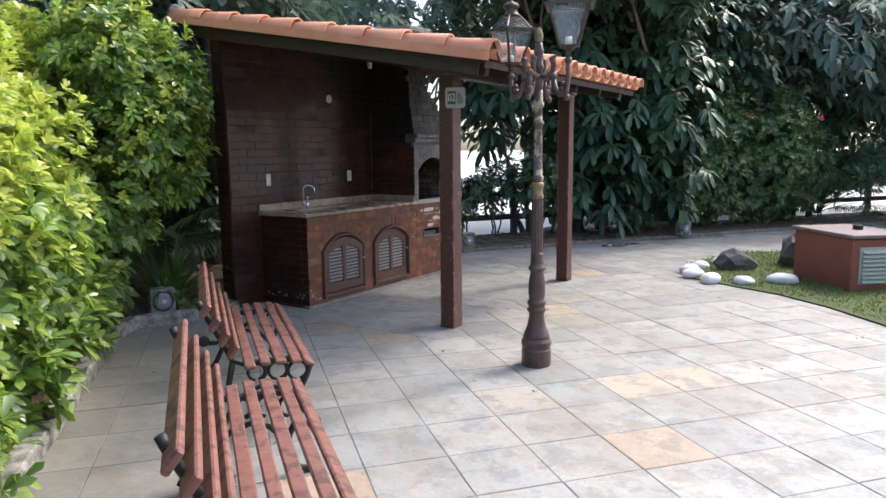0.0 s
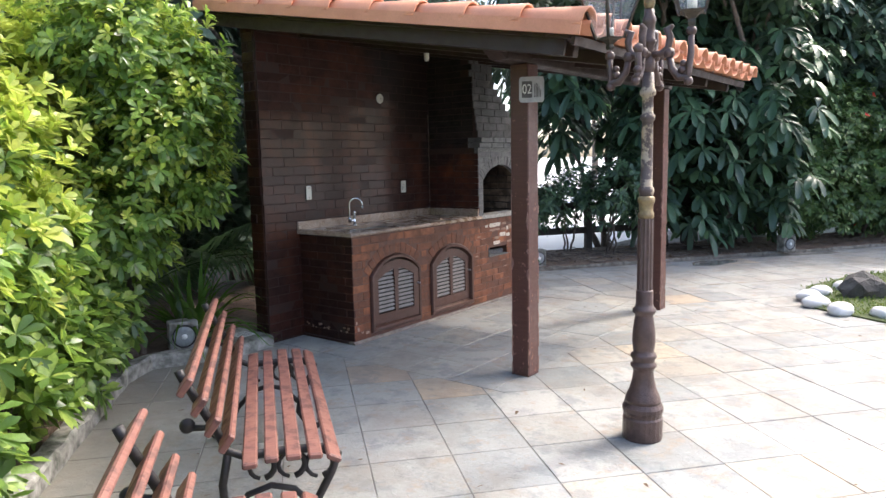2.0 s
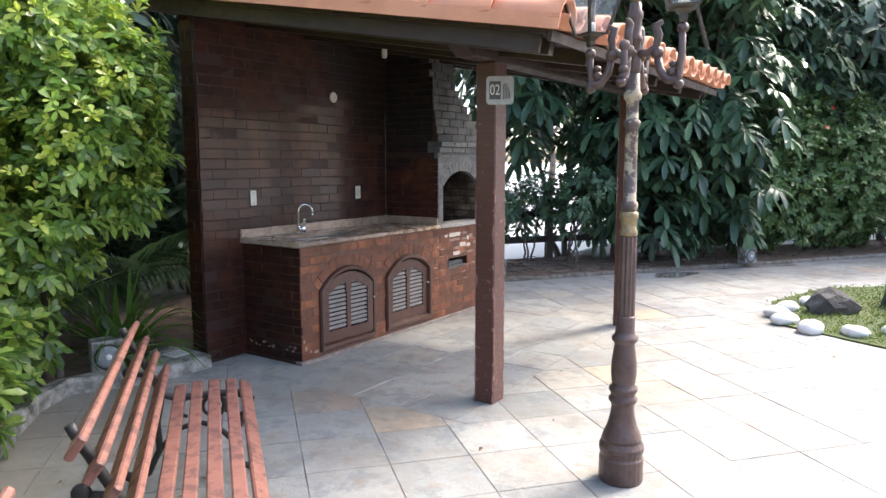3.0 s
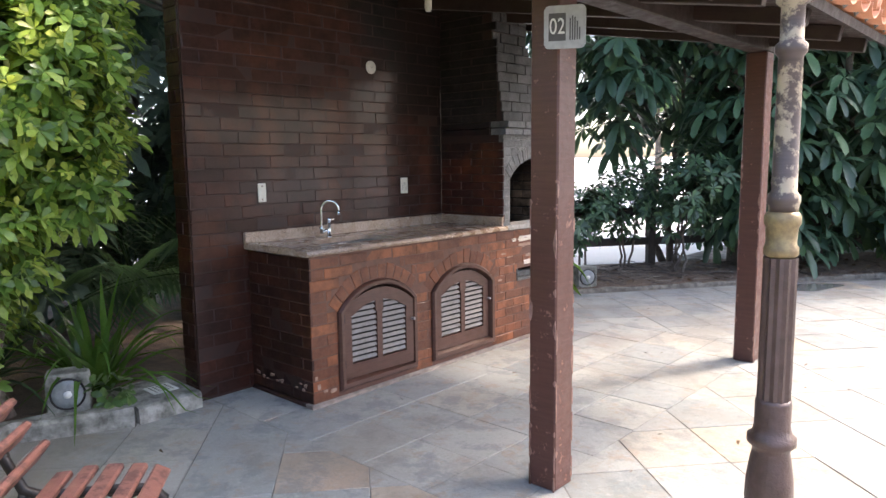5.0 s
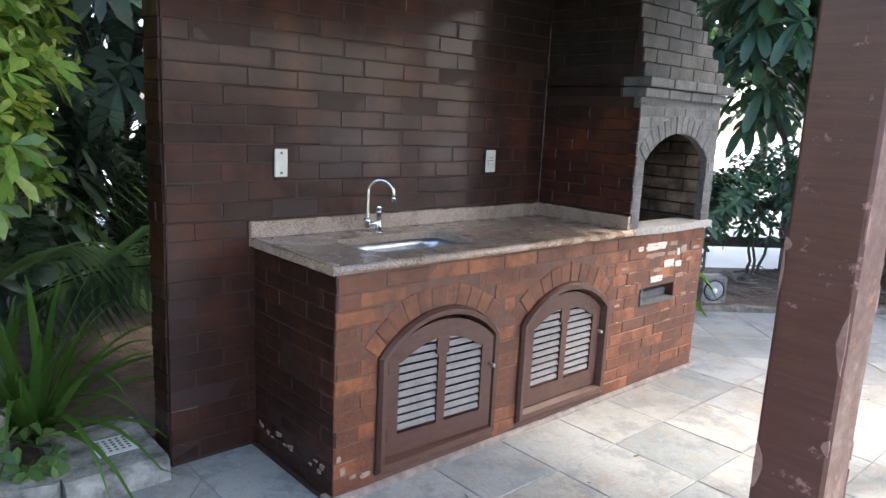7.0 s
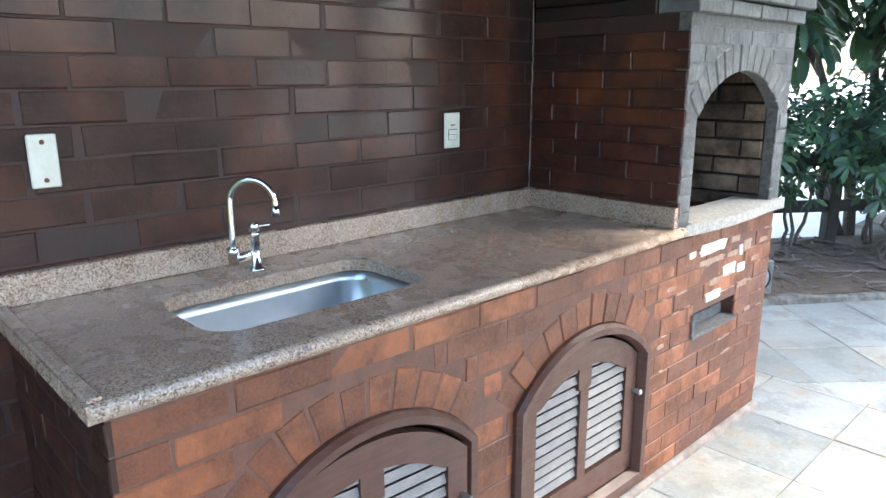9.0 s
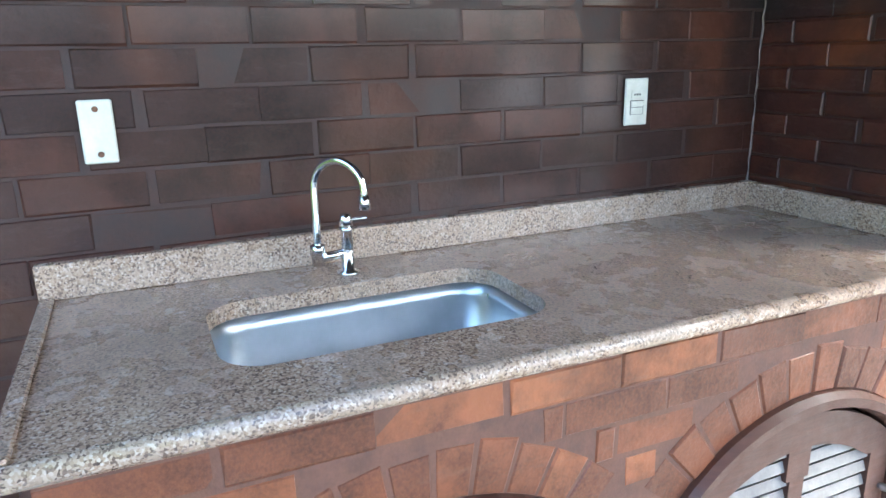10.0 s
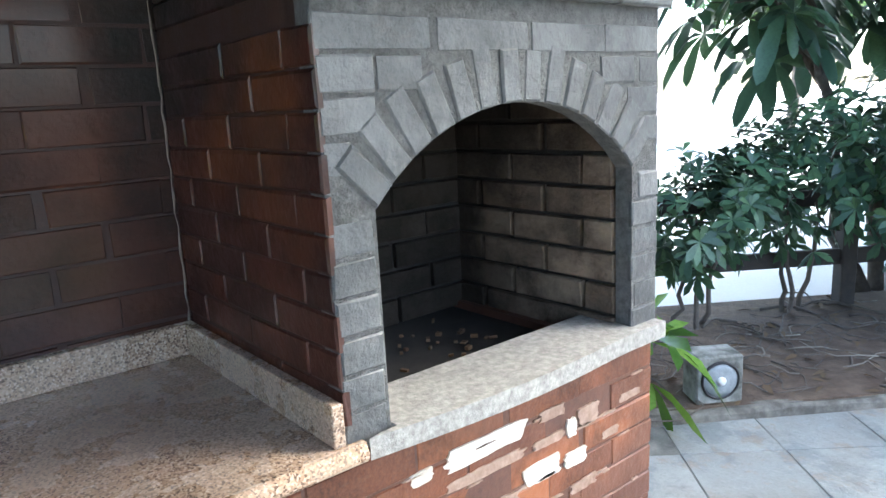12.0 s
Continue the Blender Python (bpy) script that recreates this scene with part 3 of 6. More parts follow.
def wall_with_arches(bm, y0, y1, z0, z1, arches, xf, xb):
    """A wall from y0 to y1 that faces +x, with arched openings through it."""
    edges = [y0]
    for a, b, low, spring, top in arches:
        edges += [a, b]
    edges.append(y1)
    def slab_(ya, yb, za, zb):
        if yb - ya > 1e-4 and zb - za > 1e-4:
            box(bm, xb, xf, ya, yb, za, zb)
    for i in range(0, len(edges), 2):
        slab_(edges[i], edges[i + 1], z0, z1)
    for a, b, low, spring, top in arches:
        slab_(a, b, z0, low)
        pts = arch_points(a, b, spring, top)
        for (ya, za), (yb, zb) in zip(pts, pts[1:]):
            f = [bm.verts.new((xf, ya, za)), bm.verts.new((xf, yb, zb)), bm.verts.new((xf, yb, z1)), bm.verts.new((xf, ya, z1))]
            g = [bm.verts.new((xb, ya, za)), bm.verts.new((xb, yb, zb)), bm.verts.new((xb, yb, z1)), bm.verts.new((xb, ya, z1))]
            bm.faces.new(f)
            bm.faces.new(g[::-1])
            bm.faces.new((f[0], g[0], g[1], f[1]))
            bm.faces.new((f[2], g[2], g[3], f[3]))
    return bm


core = wall_with_arches(bmesh.new(), CY0 + 0.003, 8.18, 0.0, 0.885, [(a, b, D_LOW, D_SPRING, D_TOP) for a, b in DOORS], CX - 0.0014, CX - 0.11)
box(core, CX - 0.11, CX - 0.0014, 8.18, 8.54, 0.0, 0.49)
box(core, CX - 0.11, CX - 0.0014, 8.18, 8.54, 0.575, 0.885)
box(core, CX - 0.11, CX - 0.0014, 8.54, CY1 - 0.003, 0.0, 0.885)
box(core, WX, CX - 0.11, CY1 - 0.11, CY1 - 0.003, 0.0, 0.885)
bmesh.ops.remove_doubles(core, verts=core.verts, dist=1e-4)
part("counter_core", core, MAT_MORTAR_RED, bbq)
# darker mortar than the front's, for the end face's painted shade
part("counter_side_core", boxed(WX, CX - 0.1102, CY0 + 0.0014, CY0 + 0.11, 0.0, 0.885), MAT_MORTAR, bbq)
# near-black back: the shade behind the louvre slats put into colour
part("cupboard_back", boxed(WX + 0.002, WX + 0.03, CY0 + 0.12, CY1 - 0.12, 0.0, 0.88), MAT_SOOT_SHADE, bbq)
part("base_moulding", prism([(CX - 0.05, 0.0), (CX + 0.022, 0.0), (CX + 0.020, 0.012), (CX + 0.004, 0.022), (CX - 0.05, 0.022)], CY0 - 0.02, CY1 + 0.01), MAT_SKIRT, bbq, "thin pale mortar skirting")
part("base_moulding", boxed(WX + 0.01, CX - 0.052, CY0 - 0.02, CY0 + 0.0, 0.0, 0.020, bevel=0.004), MAT_MORTAR, bbq)


def voussoirs(y0, y1, spring, top, thick, count, xf, mat, depth=0.02, name="arch_brick", over=0.0, gap=0.0):
    half, rise = (y1 - y0) / 2, top - spring
    r = (half * half + rise * rise) / (2 * rise)
    cz, mid = top - r, (y0 + y1) / 2
    t0 = math.asin(min(half / r, 1)) + over
    rng = random.Random(int(y0 * 100))
    for i in range(count):
        a0 = -t0 + 2 * t0 * (i + 0.03) / count
        a1 = -t0 + 2 * t0 * (i + 0.97) / count
        bm = bmesh.new()
        rr = r + thick + rng.uniform(-0.008, 0.008)
        d = depth + rng.uniform(-0.003, 0.003)
        c = 0.004
        da = c / r
        w = gap * (a1 - a0)
        front = [(r + 0.003, a0 + da + w * 0.3), (r + 0.003, a1 - da - w * 0.3), (rr - c, a1 - da - w), (rr - c, a0 + da + w)]
        back = [(r, a0 + w * 0.3), (r, a1 - w * 0.3), (rr, a1 - w), (rr, a0 + w)]
        ring = []
        for x, poly in ((xf - 0.012, back), (xf + d - 0.012 - c, back), (xf + d - 0.012, front)):
            ring.append([bm.verts.new((x, mid + q * math.sin(a), cz + q * math.cos(a))) for q, a in poly])
        for p, q in zip(ring, ring[1:]):
            for k in range(4):
                bm.faces.new((p[k], p[(k + 1) % 4], q[(k + 1) % 4], q[k]))
        bm.faces.new(ring[-1])
        part(name, bm, mat, bbq)


for a, b in DOORS:
    voussoirs(a, b, D_SPRING, D_TOP, 0.095, 12, CX, MAT_BRICK_FRONT, 0.0135)


def cupboard_door(a, b, ajar):
    """A louvred door leaf with an arched head, in its moulded frame."""
    w, mid = b - a, (a + b) / 2
    door = thing("door_part", "", "")
    door.name = "louvre_door"
    door.parent = bbq
    for key in ("label", "category"):
        if key in door:
            del door[key]
    # frame
    bm = bmesh.new()
    outer = [(a, D_LOW), *arch_points(a, b, D_SPRING, D_TOP), (b, D_LOW)]
    s = 0.042
    inner = [(a + s, D_LOW + 0.05), *arch_points(a + s, b - s, D_SPRING - 0.005, D_TOP - s), (b - s, D_LOW + 0.05)]
    rows = []
    for x, k in ((CX - 0.06, 0.0), (CX + 0.012, 0.0), (CX + 0.026, 0.25), (CX + 0.024, 0.75), (CX - 0.004, 1.0), (CX - 0.06, 1.0)):
        rows.append([bm.verts.new((x, p[0] * (1 - k) + q[0] * k, p[1] * (1 - k) + q[1] * k)) for p, q in zip(outer, inner)])
    n = len(outer)
    for p, q in zip(rows, rows[1:]):
        for i in range(n):
            bm.faces.new((p[i], p[(i + 1) % n], q[(i + 1) % n], q[i]))
    part("door_frame", bm, MAT_DARKWOOD, door, "arched moulded timber frame")
    # leaf, built flat about its hinge side
    la, lb, lz0, lsp, ltop = a + s + 0.004, b - s - 0.004, D_LOW + 0.055, D_SPRING - 0.01, D_TOP - s - 0.012
    hinge = Matrix.Translation((CX - 0.006, la, 0)) @ Matrix.Rotation(radians(-ajar), 4, "Z") @ Matrix.Translation((-(CX - 0.006), -la, 0))
    st = 0.062
    panels = ((la + st, mid - 0.021), (mid + 0.021, lb - st))
    zl = lz0 + 0.085
    leaf = bmesh.new()
    xf, xb = CX - 0.006, CX - 0.034
    box(leaf, xb, xf, la, lb, lz0, zl)
    zs = lsp - 0.03
    for p, q in ((la, panels[0][0]), (panels[0][1], panels[1][0]), (panels[1][1], lb)):
        box(leaf, xb, xf, p, q, zl, zs)
    pts = arch_points(la, lb, lsp, ltop, 20)
    def head(y):
        h2 = ltop - 0.075
        half, rise = (lb - la) / 2 - st, 0.085
        r = (half * half + rise * rise) / (2 * rise)
        d = min(abs(y - mid), half)
        return max(h2 - r + math.sqrt(r * r - d * d), zs)
    for (ya, za), (yb, zb) in zip(pts, pts[1:]):
        ym = (ya + yb) / 2
        low = zs if not any(p < ym < q for p, q in panels) else None
        l0, l1 = (low, low) if low else (head(ya), head(yb))
        f = [leaf.verts.new((xf, ya, l0)), leaf.verts.new((xf, yb, l1)), leaf.verts.new((xf, yb, zb)), leaf.verts.new((xf, ya, za))]
        g = [leaf.verts.new((xb, *v.co[1:])) for v in f]
        leaf.faces.new(f)
        leaf.faces.new(g[::-1])
        for k in range(4):
            leaf.faces.new((f[k], g[k], g[(k + 1) % 4], f[(k + 1) % 4]))
    part("leaf", leaf, MAT_DARKWOOD, door, "louvred leaf of dark varnished timber", at=hinge)
    for p, q in panels:
        z = zl + 0.012
        while z < ltop - 0.085:
            if z < ltop - 0.085:
                bm = bmesh.new()
                box(bm, -0.003, 0.003, p + 0.0005, q - 0.0005, -0.0115, 0.0115, m=Matrix.Translation((CX - 0.018, 0, z + 0.010)) @ Matrix.Rotation(radians(-20), 4, "Y"))
                part("slat", bm, MAT_SLAT, door, at=hinge)
            z += 0.0345
    latch = lathe([(0.007, 0), (0.009, 0.01), (0.007, 0.02), (0.010, 0.028), (0.004, 0.034)], 10, Matrix.Translation((CX - 0.006, lb - 0.015, 0.40)) @ Matrix.Rotation(radians(90), 4, "Y"))
    part("latch", latch, MAT_STEEL, door, "small steel latch", smooth=True, at=hinge)
    for z in (0.18, 0.46):
        part("hinge", boxed(CX - 0.004, CX + 0.002, la - 0.006, la + 0.008, z, z + 0.05), MAT_IRON, door, "thin dark hinge")
    return door


cupboard_door(*DOORS[0], 3)
cupboard_door(*DOORS[1], 0)

# ash slot with its metal lip, and the bare brick chips round it
part("slot_lip", boxed(CX - 0.09, CX + 0.012, 8.18, 8.54, 0.478, 0.492, bevel=0.003), MAT_MORTAR_GREY, bbq, "grey metal ash tray lip")
part("slot_lip", boxed(CX - 0.02, CX + 0.010, 8.175, 8.192, 0.492, 0.575, bevel=0.003), MAT_MORTAR_GREY, bbq)
part("ash_tray", boxed(CX - 0.10, CX - 0.045, 8.195, 8.52, 0.4925, 0.535, bevel=0.004), MAT_MORTAR_GREY, bbq, "grey sheet-metal ash tray")
rng = random.Random(11)


def chip(y0, y1, z0, z1, mat, label, ragged=0.13):
    """A broken brick face: a thin patch with a ragged outline, just proud of the varnished face."""
    bm = bmesh.new()
    n = 26
    my, mz, hy, hz = (y0 + y1) / 2, (z0 + z1) / 2, (y1 - y0) / 2, (z1 - z0) / 2
    o = []
    for k in range(n):
        t = 2 * math.pi * k / n + 0.1
        cs, sn = math.cos(t), math.sin(t)
        q = min(1 / max(abs(cs), abs(sn)), 1.3) * rng.uniform(1 - ragged, 1.06)
        o.append((my + hy * cs * q, mz + hz * sn * q))
    f = [bm.verts.new((CX + 0.0035, y, z)) for y, z in o]
    g = [bm.verts.new((CX - 0.004, y, z)) for y, z in o]
    bm.faces.new(f)
    for k in range(n):
        bm.faces.new((f[k], g[k], g[(k + 1) % n], f[(k + 1) % n]))
    part("chipped_patch", bm, mat, bbq, label)


WHITE_CHIP, OLD_CHIP = "bare white patch where the brick face broke off", "stained bare patch on the brick face"
for y0, y1, z0, z1 in ((8.195, 8.405, 0.785, 0.826), (8.395, 8.502, 0.672, 0.716), (8.270, 8.392, 0.598, 0.636), (8.515, 8.585, 0.665, 0.70), (8.525, 8.555, 0.735, 0.775), (8.12, 8.17, 0.79, 0.815)):
    chip(y0, y1, z0, z1, MAT_CHIP, WHITE_CHIP)
for y0, y1, z0, z1 in ((8.20, 8.40, 0.745, 0.768), (8.42, 8.52, 0.742, 0.762), (8.56, 8.63, 0.745, 0.79), (8.29, 8.38, 0.655, 0.682), (8.53, 8.62, 0.60, 0.625), (8.64, 8.70, 0.69, 0.71), (8.70, 8.78, 0.755, 0.775), (8.62, 8.68, 0.48, 0.50), (7.98, 8.04, 0.70, 0.715), (7.94, 7.99, 0.505, 0.52), (6.33, 6.38, 0.06, 0.085), (6.235, 6.262, 0.10, 0.135), (6.28, 6.31, 0.075, 0.09), (6.22, 6.24, 0.16, 0.185), (8.44, 8.52, 0.795, 0.82)):
    chip(y0, y1, z0, z1, MAT_CHIP_OLD, OLD_CHIP, 0.22)
for i in range(42):      # crumbling arrises along the courses
    row = rng.randrange(5, 13)
    y, z, w = rng.uniform(7.93, 8.76), 0.024 + row * 0.0655 + rng.uniform(-0.004, 0.003), rng.uniform(0.02, 0.07)
    if not (8.15 < y + w and y < 8.56 and 0.46 < z < 0.60):
        chip(y, y + w, z - 0.003, z + rng.uniform(0.001, 0.005), MAT_CHIP_OLD, OLD_CHIP, 0.5)
rng = random.Random(4)
for i in range(16):
    x, z, w, h = rng.uniform(-4.25, -3.68), rng.uniform(0.08, 0.13), rng.uniform(0.008, 0.03), rng.uniform(0.008, 0.03)
    part("chipped_patch", boxed(x, x + w, CY0 - 0.0045, CY0 + 0.004, z, z + h * 0.7, bevel=0.002), MAT_CHIP_OLD, bbq)

# grill: jambs, arch, fire chamber and hood
FX, FY0, FY1 = -3.638, 8.0, 8.835
GA, GB, G_SPRING, G_TOP = 8.087, 8.742, 1.275, 1.425
front = wall_with_arches(bmesh.new(), FY0 + 0.003, FY1 - 0.003, 0.90, 1.60, [(GA, GB, 0.90, G_SPRING, G_TOP)], FX - 0.003, FX - 0.045)
bmesh.ops.remove_doubles(front, verts=front.verts, dist=1e-4)
part("grill_wall", front, MAT_MORTAR_GREY, bbq)
part("side_wall", boxed(WX, FX - 0.045, FY0 + 0.003, FY0 + 0.075, 0.885, 1.60), MAT_MORTAR, bbq)
part("side_wall", boxed(WX, FX - 0.045, FY1 - 0.082, FY1 - 0.003, 0.885, 1.60), MAT_SOOT_SHADE, bbq)
part("fire_floor", boxed(WX + 0.005, FX - 0.046, FY0 + 0.076, FY1 - 0.083, 0.84, 0.865), MAT_SOOT_SHADE, bbq, "sooty grill floor with ash")
part("chamber_back", boxed(WX, WX + 0.05, FY0 + 0.076, FY1 - 0.083, 0.87, 1.60), MAT_SOOT_SHADE, bbq)


def grill_clip(v0, v1, lo, hi):
    z = (v0 + v1) / 2 + 0.905
    h = arch_half(z, GA, GB, G_SPRING, G_TOP) if z < G_SPRING - 0.03 else arch_half(z, GA - 0.10, GB + 0.10, G_SPRING - 0.02, G_TOP + 0.105)
    if h <= 0:
        return [(lo, hi)]
    m = (GA + GB) / 2 - FY0
    return [(p, q) for p, q in ((lo, min(hi, m - h)), (max(lo, m + h), hi)) if q - p > 0.02]


voussoirs(GA, GB, G_SPRING, G_TOP, 0.098, 14, FX, MAT_BRICK_GREY, 0.0135, gap=0.13)

rng = random.Random(31)
zz = [0.99 + 0.03 * k for k in range(34)]
part("corner_mortar", tube([(WX + 0.006 + rng.uniform(-0.002, 0.002), FY0 - 0.006 + rng.uniform(-0.002, 0.002), z) for z in zz], [rng.uniform(0.0008, 0.0034) for z in zz], 6), MAT_SKIRT, bbq, "pale lime-stained mortar in the corner")

# hood: stepped courses that lean in to the flue
for i in range(8):
    z0, z1 = 1.70 + i * 0.0725, 1.70 + (i + 1) * 0.0725
    y1 = 8.82 - 0.055 * i
    part("hood_core", boxed(WX, FX - 0.012 - 0.012 * i, FY0 + 0.003, y1 - 0.012, z0, z1), MAT_MORTAR, bbq)
part("flue_core", boxed(WX, FX - 0.11, FY0 + 0.003, 8.42, 2.28, 2.86), MAT_MORTAR, bbq)
for k, (z0, z1, out) in enumerate(((1.60, 1.648, 0.020), (1.652, 1.70, 0.045))):
    y = FY0 - 0.002
    while y < FY1 + out - 0.01:
        e = min(y + 0.225, FY1 + out)
        part("mantel_brick", boxed(FX - 0.12, FX + out, y + 0.003, e - 0.003, z0, z1, bevel=0.004), MAT_BRICK_GREY, bbq)
        y += 0.225
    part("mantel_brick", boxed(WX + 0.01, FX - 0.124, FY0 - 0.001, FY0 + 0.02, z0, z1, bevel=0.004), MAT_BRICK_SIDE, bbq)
    part("mantel_brick", boxed(WX + 0.01, FX - 0.124, FY1 - 0.02, FY1 + out, z0, z1, bevel=0.004), MAT_BRICK_GREY, bbq)
for i in range(8):
    z0 = 1.70 + i * 0.0725
    xf, y1 = FX - 0.012 * i, 8.82 - 0.055 * i
    y = FY0 - (0.12 if i % 2 else 0.0)
    while y < y1 - 0.02:
        p, q = max(y, FY0), min(y + 0.24, y1)
        if q - p > 0.03:
            part("hood_brick", boxed(xf - 0.014, xf, p + 0.002, q - 0.002, z0 + 0.002, z0 + 0.0705, bevel=0.003), MAT_BRICK_HOOD, bbq)
        y += 0.24
    for x0, x1 in ((WX + 0.02, -4.06), (-4.05, -3.82)):
        part("hood_brick", boxed(x0, x1, y1 - 0.02, y1 + 0.002, z0 + 0.004, z0 + 0.070, bevel=0.003), MAT_BRICK_HOOD, bbq)
for i in range(7):
    z0 = 2.28 + i * 0.0755
    for y0, y1 in (((FY0, 8.20), (8.21, 8.42)) if i % 2 else ((FY0, 8.09), (8.10, 8.31), (8.32, 8.42))):
        part("hood_brick", boxed(FX - 0.114, FX - 0.098, y0 + 0.004, y1 - 0.002, z0 + 0.004, z0 + 0.0715, bevel=0.003), MAT_BRICK_HOOD, bbq)
part("chimney_cap", boxed(WX - 0.04, FX - 0.05, FY0 + 0.03, 8.48, 2.86, 2.925, bevel=0.01), MAT_BRICK_GREY, bbq, "weathered chimney cap")

# sill in front of the fire
sill = bmesh.new()
n = 12
low, high = [], []
for i in range(n + 1):
    y = 8.032 + (8.825 - 8.032) * i / n
    s = (y - 8.032) / 0.80
    x = CX + 0.026 + 0.020 * math.sin(math.pi * min(s * 1.25, 1.0)) + 0.012 * s
    low.append((x, y))
outline = [(-3.78, 8.825), (-3.78, 8.09), (FX + 0.012, 8.09), (FX + 0.012, 8.056)] + low
a = [sill.verts.new((x, y, 0.888)) for x, y in outline]
b = [sill.verts.new((x, y, 0.925)) for x, y in outline]
sill.faces.new(a[::-1])
sill.faces.new(b)
for i in range(len(a)):
    k = (i + 1) % len(a)
    sill.faces.new((a[i], a[k], b[k], b[i]))
bmesh.ops.triangulate(sill, faces=[f for f in sill.faces if len(f.verts) > 4])
tagged(solid("grill_sill", sill, MAT_SILL, "weathered grey granite sill before the grill opening", "sill"))

# ---- worktop, sink, tap ----
top = thing("worktop", "speckled brown granite worktop with raised backsplash", "worktop", (0, 0, 0))
GX, GY0, GY1 = CX + 0.024, 6.178, 8.028
SY0, SY1, SX0, SX1 = 6.455, 7.03, -4.075, -3.764


def rounded_rect(x0, x1, y0, y1, r, n=6):
    out = []
    for cx, cy, s in ((x1 - r, y1 - r, 0), (x0 + r, y1 - r, 90), (x0 + r, y0 + r, 180), (x1 - r, y0 + r, 270)):
        out += [(cx + r * math.cos(radians(s + 90 * k / n)), cy + r * math.sin(radians(s + 90 * k / n))) for k in range(n + 1)]
    return out


cxm, cym = (SX0 + SX1) / 2, (SY0 + SY1) / 2
bm = bmesh.new()
for x0, x1, y0, y1 in ((WX, GX, 6.40, SY0), (WX, GX, SY1, 7.05), (SX1, GX, SY0, SY1), (WX, SX0, SY0, SY1)):
    box(bm, x0, x1, y0, y1, 0.888, 0.920)
arc = rounded_rect(SX0, SX1, SY0, SY1, 0.075)
for k, (cx, cy) in enumerate(((SX1, SY1), (SX0, SY1), (SX0, SY0), (SX1, SY0))):
    pts = [(cx, cy)] + arc[k * 7:k * 7 + 7]
    lo = [bm.verts.new((x, y, 0.888)) for x, y in pts]
    hi = [bm.verts.new((x, y, 0.920)) for x, y in pts]
    bm.faces.new(hi)
    for i in range(1, 7):
        bm.faces.new((lo[i], lo[i + 1 if i < 7 else 0], hi[i + 1 if i < 7 else 0], hi[i]))
bmesh.ops.remove_doubles(bm, verts=bm.verts, dist=1e-4)
part("slab", bm, MAT_GRANITE, top)
part("slab", boxed(WX, GX, GY0, 6.40, 0.888, 0.920), MAT_GRANITE, top)
part("slab", boxed(WX, FX + 0.002, 7.05, FY0, 0.888, 0.920), MAT_GRANITE, top)
part("slab", boxed(FX + 0.002, GX, 7.05, GY1, 0.888, 0.920), MAT_GRANITE, top)
part("edge_roll", tube([(GX - 0.004, GY0 + 0.004, 0.905), (GX - 0.004, GY1 - 0.004, 0.905)], 0.0165, 10), MAT_GRANITE, top, "rounded front edge", smooth=True)
part("edge_rim", boxed(WX + 0.024, GX - 0.004, GY0 + 0.002, GY0 + 0.028, 0.9205, 0.928, bevel=0.003), MAT_GRANITE, top, "raised drip rim")
part("backsplash", boxed(WX + 0.001, WX + 0.024, GY0, FY0 - 0.022, 0.9205, 0.990, bevel=0.002), MAT_GRANITE, top)
part("backsplash", boxed(WX + 0.001, FX + 0.004, FY0 - 0.022, FY0 - 0.001, 0.9205, 0.990, bevel=0.002), MAT_GRANITE, top)

sink = bmesh.new()
rows = []
for inset, z, r in ((-0.008, 0.887, 0.08), (0.0, 0.885, 0.075), (0.004, 0.86, 0.072), (0.010, 0.78, 0.07), (0.022, 0.765, 0.06), (0.05, 0.758, 0.04)):
    rows.append([sink.verts.new((x, y, z)) for x, y in rounded_rect(SX0 + inset, SX1 - inset, SY0 + inset, SY1 - inset, r)])
for p, q in zip(rows, rows[1:]):
    for i in range(len(p)):
        sink.faces.new((p[i], p[(i + 1) % len(p)], q[(i + 1) % len(p)], q[i]))
sink.faces.new(rows[-1])
sk = thing("sink", "undermounted brushed steel sink in the granite worktop", "sink", (0, 0, 0))
part("bowl", sink, MAT_STEEL, sk, smooth=True)
part("drain", lathe([(0.04, 0.759), (0.04, 0.762), (0.03, 0.763), (0.028, 0.760)], 18, Matrix.Translation((cxm, cym, 0))), MAT_CHROME, sk, "round drain")

tap = thing("tap", "chrome swan-neck tap beside the sink", "tap", (-4.150, 6.757, 0.92))
part("tap_base", lathe([(0.024, 0), (0.024, 0.005), (0.014, 0.008), (0.0125, 0.09), (0.015, 0.092), (0.015, 0.10), (0.005, 0.101)], 18), MAT_CHROME, tap, smooth=True)
part("lever", lathe([(0.014, 0.0), (0.014, 0.02), (0.010, 0.028), (0.004, 0.03)], 14, Matrix.Translation((0, 0, 0.099))), MAT_CHROME, tap, smooth=True)
part("lever_arm", boxed(-0.006, 0.006, 0.0, 0.045, 0.112, 0.118, bevel=0.002), MAT_CHROME, tap)
part("link", tube([(0, 0, 0.045), (0, -0.062, 0.040)], 0.010, 10), MAT_CHROME, tap, smooth=True)
part("swivel", lathe([(0.013, 0.025), (0.014, 0.05), (0.016, 0.052), (0.016, 0.068), (0.010, 0.07)], 14, Matrix.Translation((0, -0.062, 0))), MAT_CHROME, tap, smooth=True)
neck = [(0, -0.062, 0.06 + 0.02 * i) for i in range(7)]
for a in range(12, 181, 12):
    d = 0.058 * (1 - math.cos(radians(a)))
    neck.append((d * 0.75, -0.062 + d * 0.66, 0.185 + 0.058 * math.sin(radians(a))))
neck.append((0.087, 0.0146, 0.17))
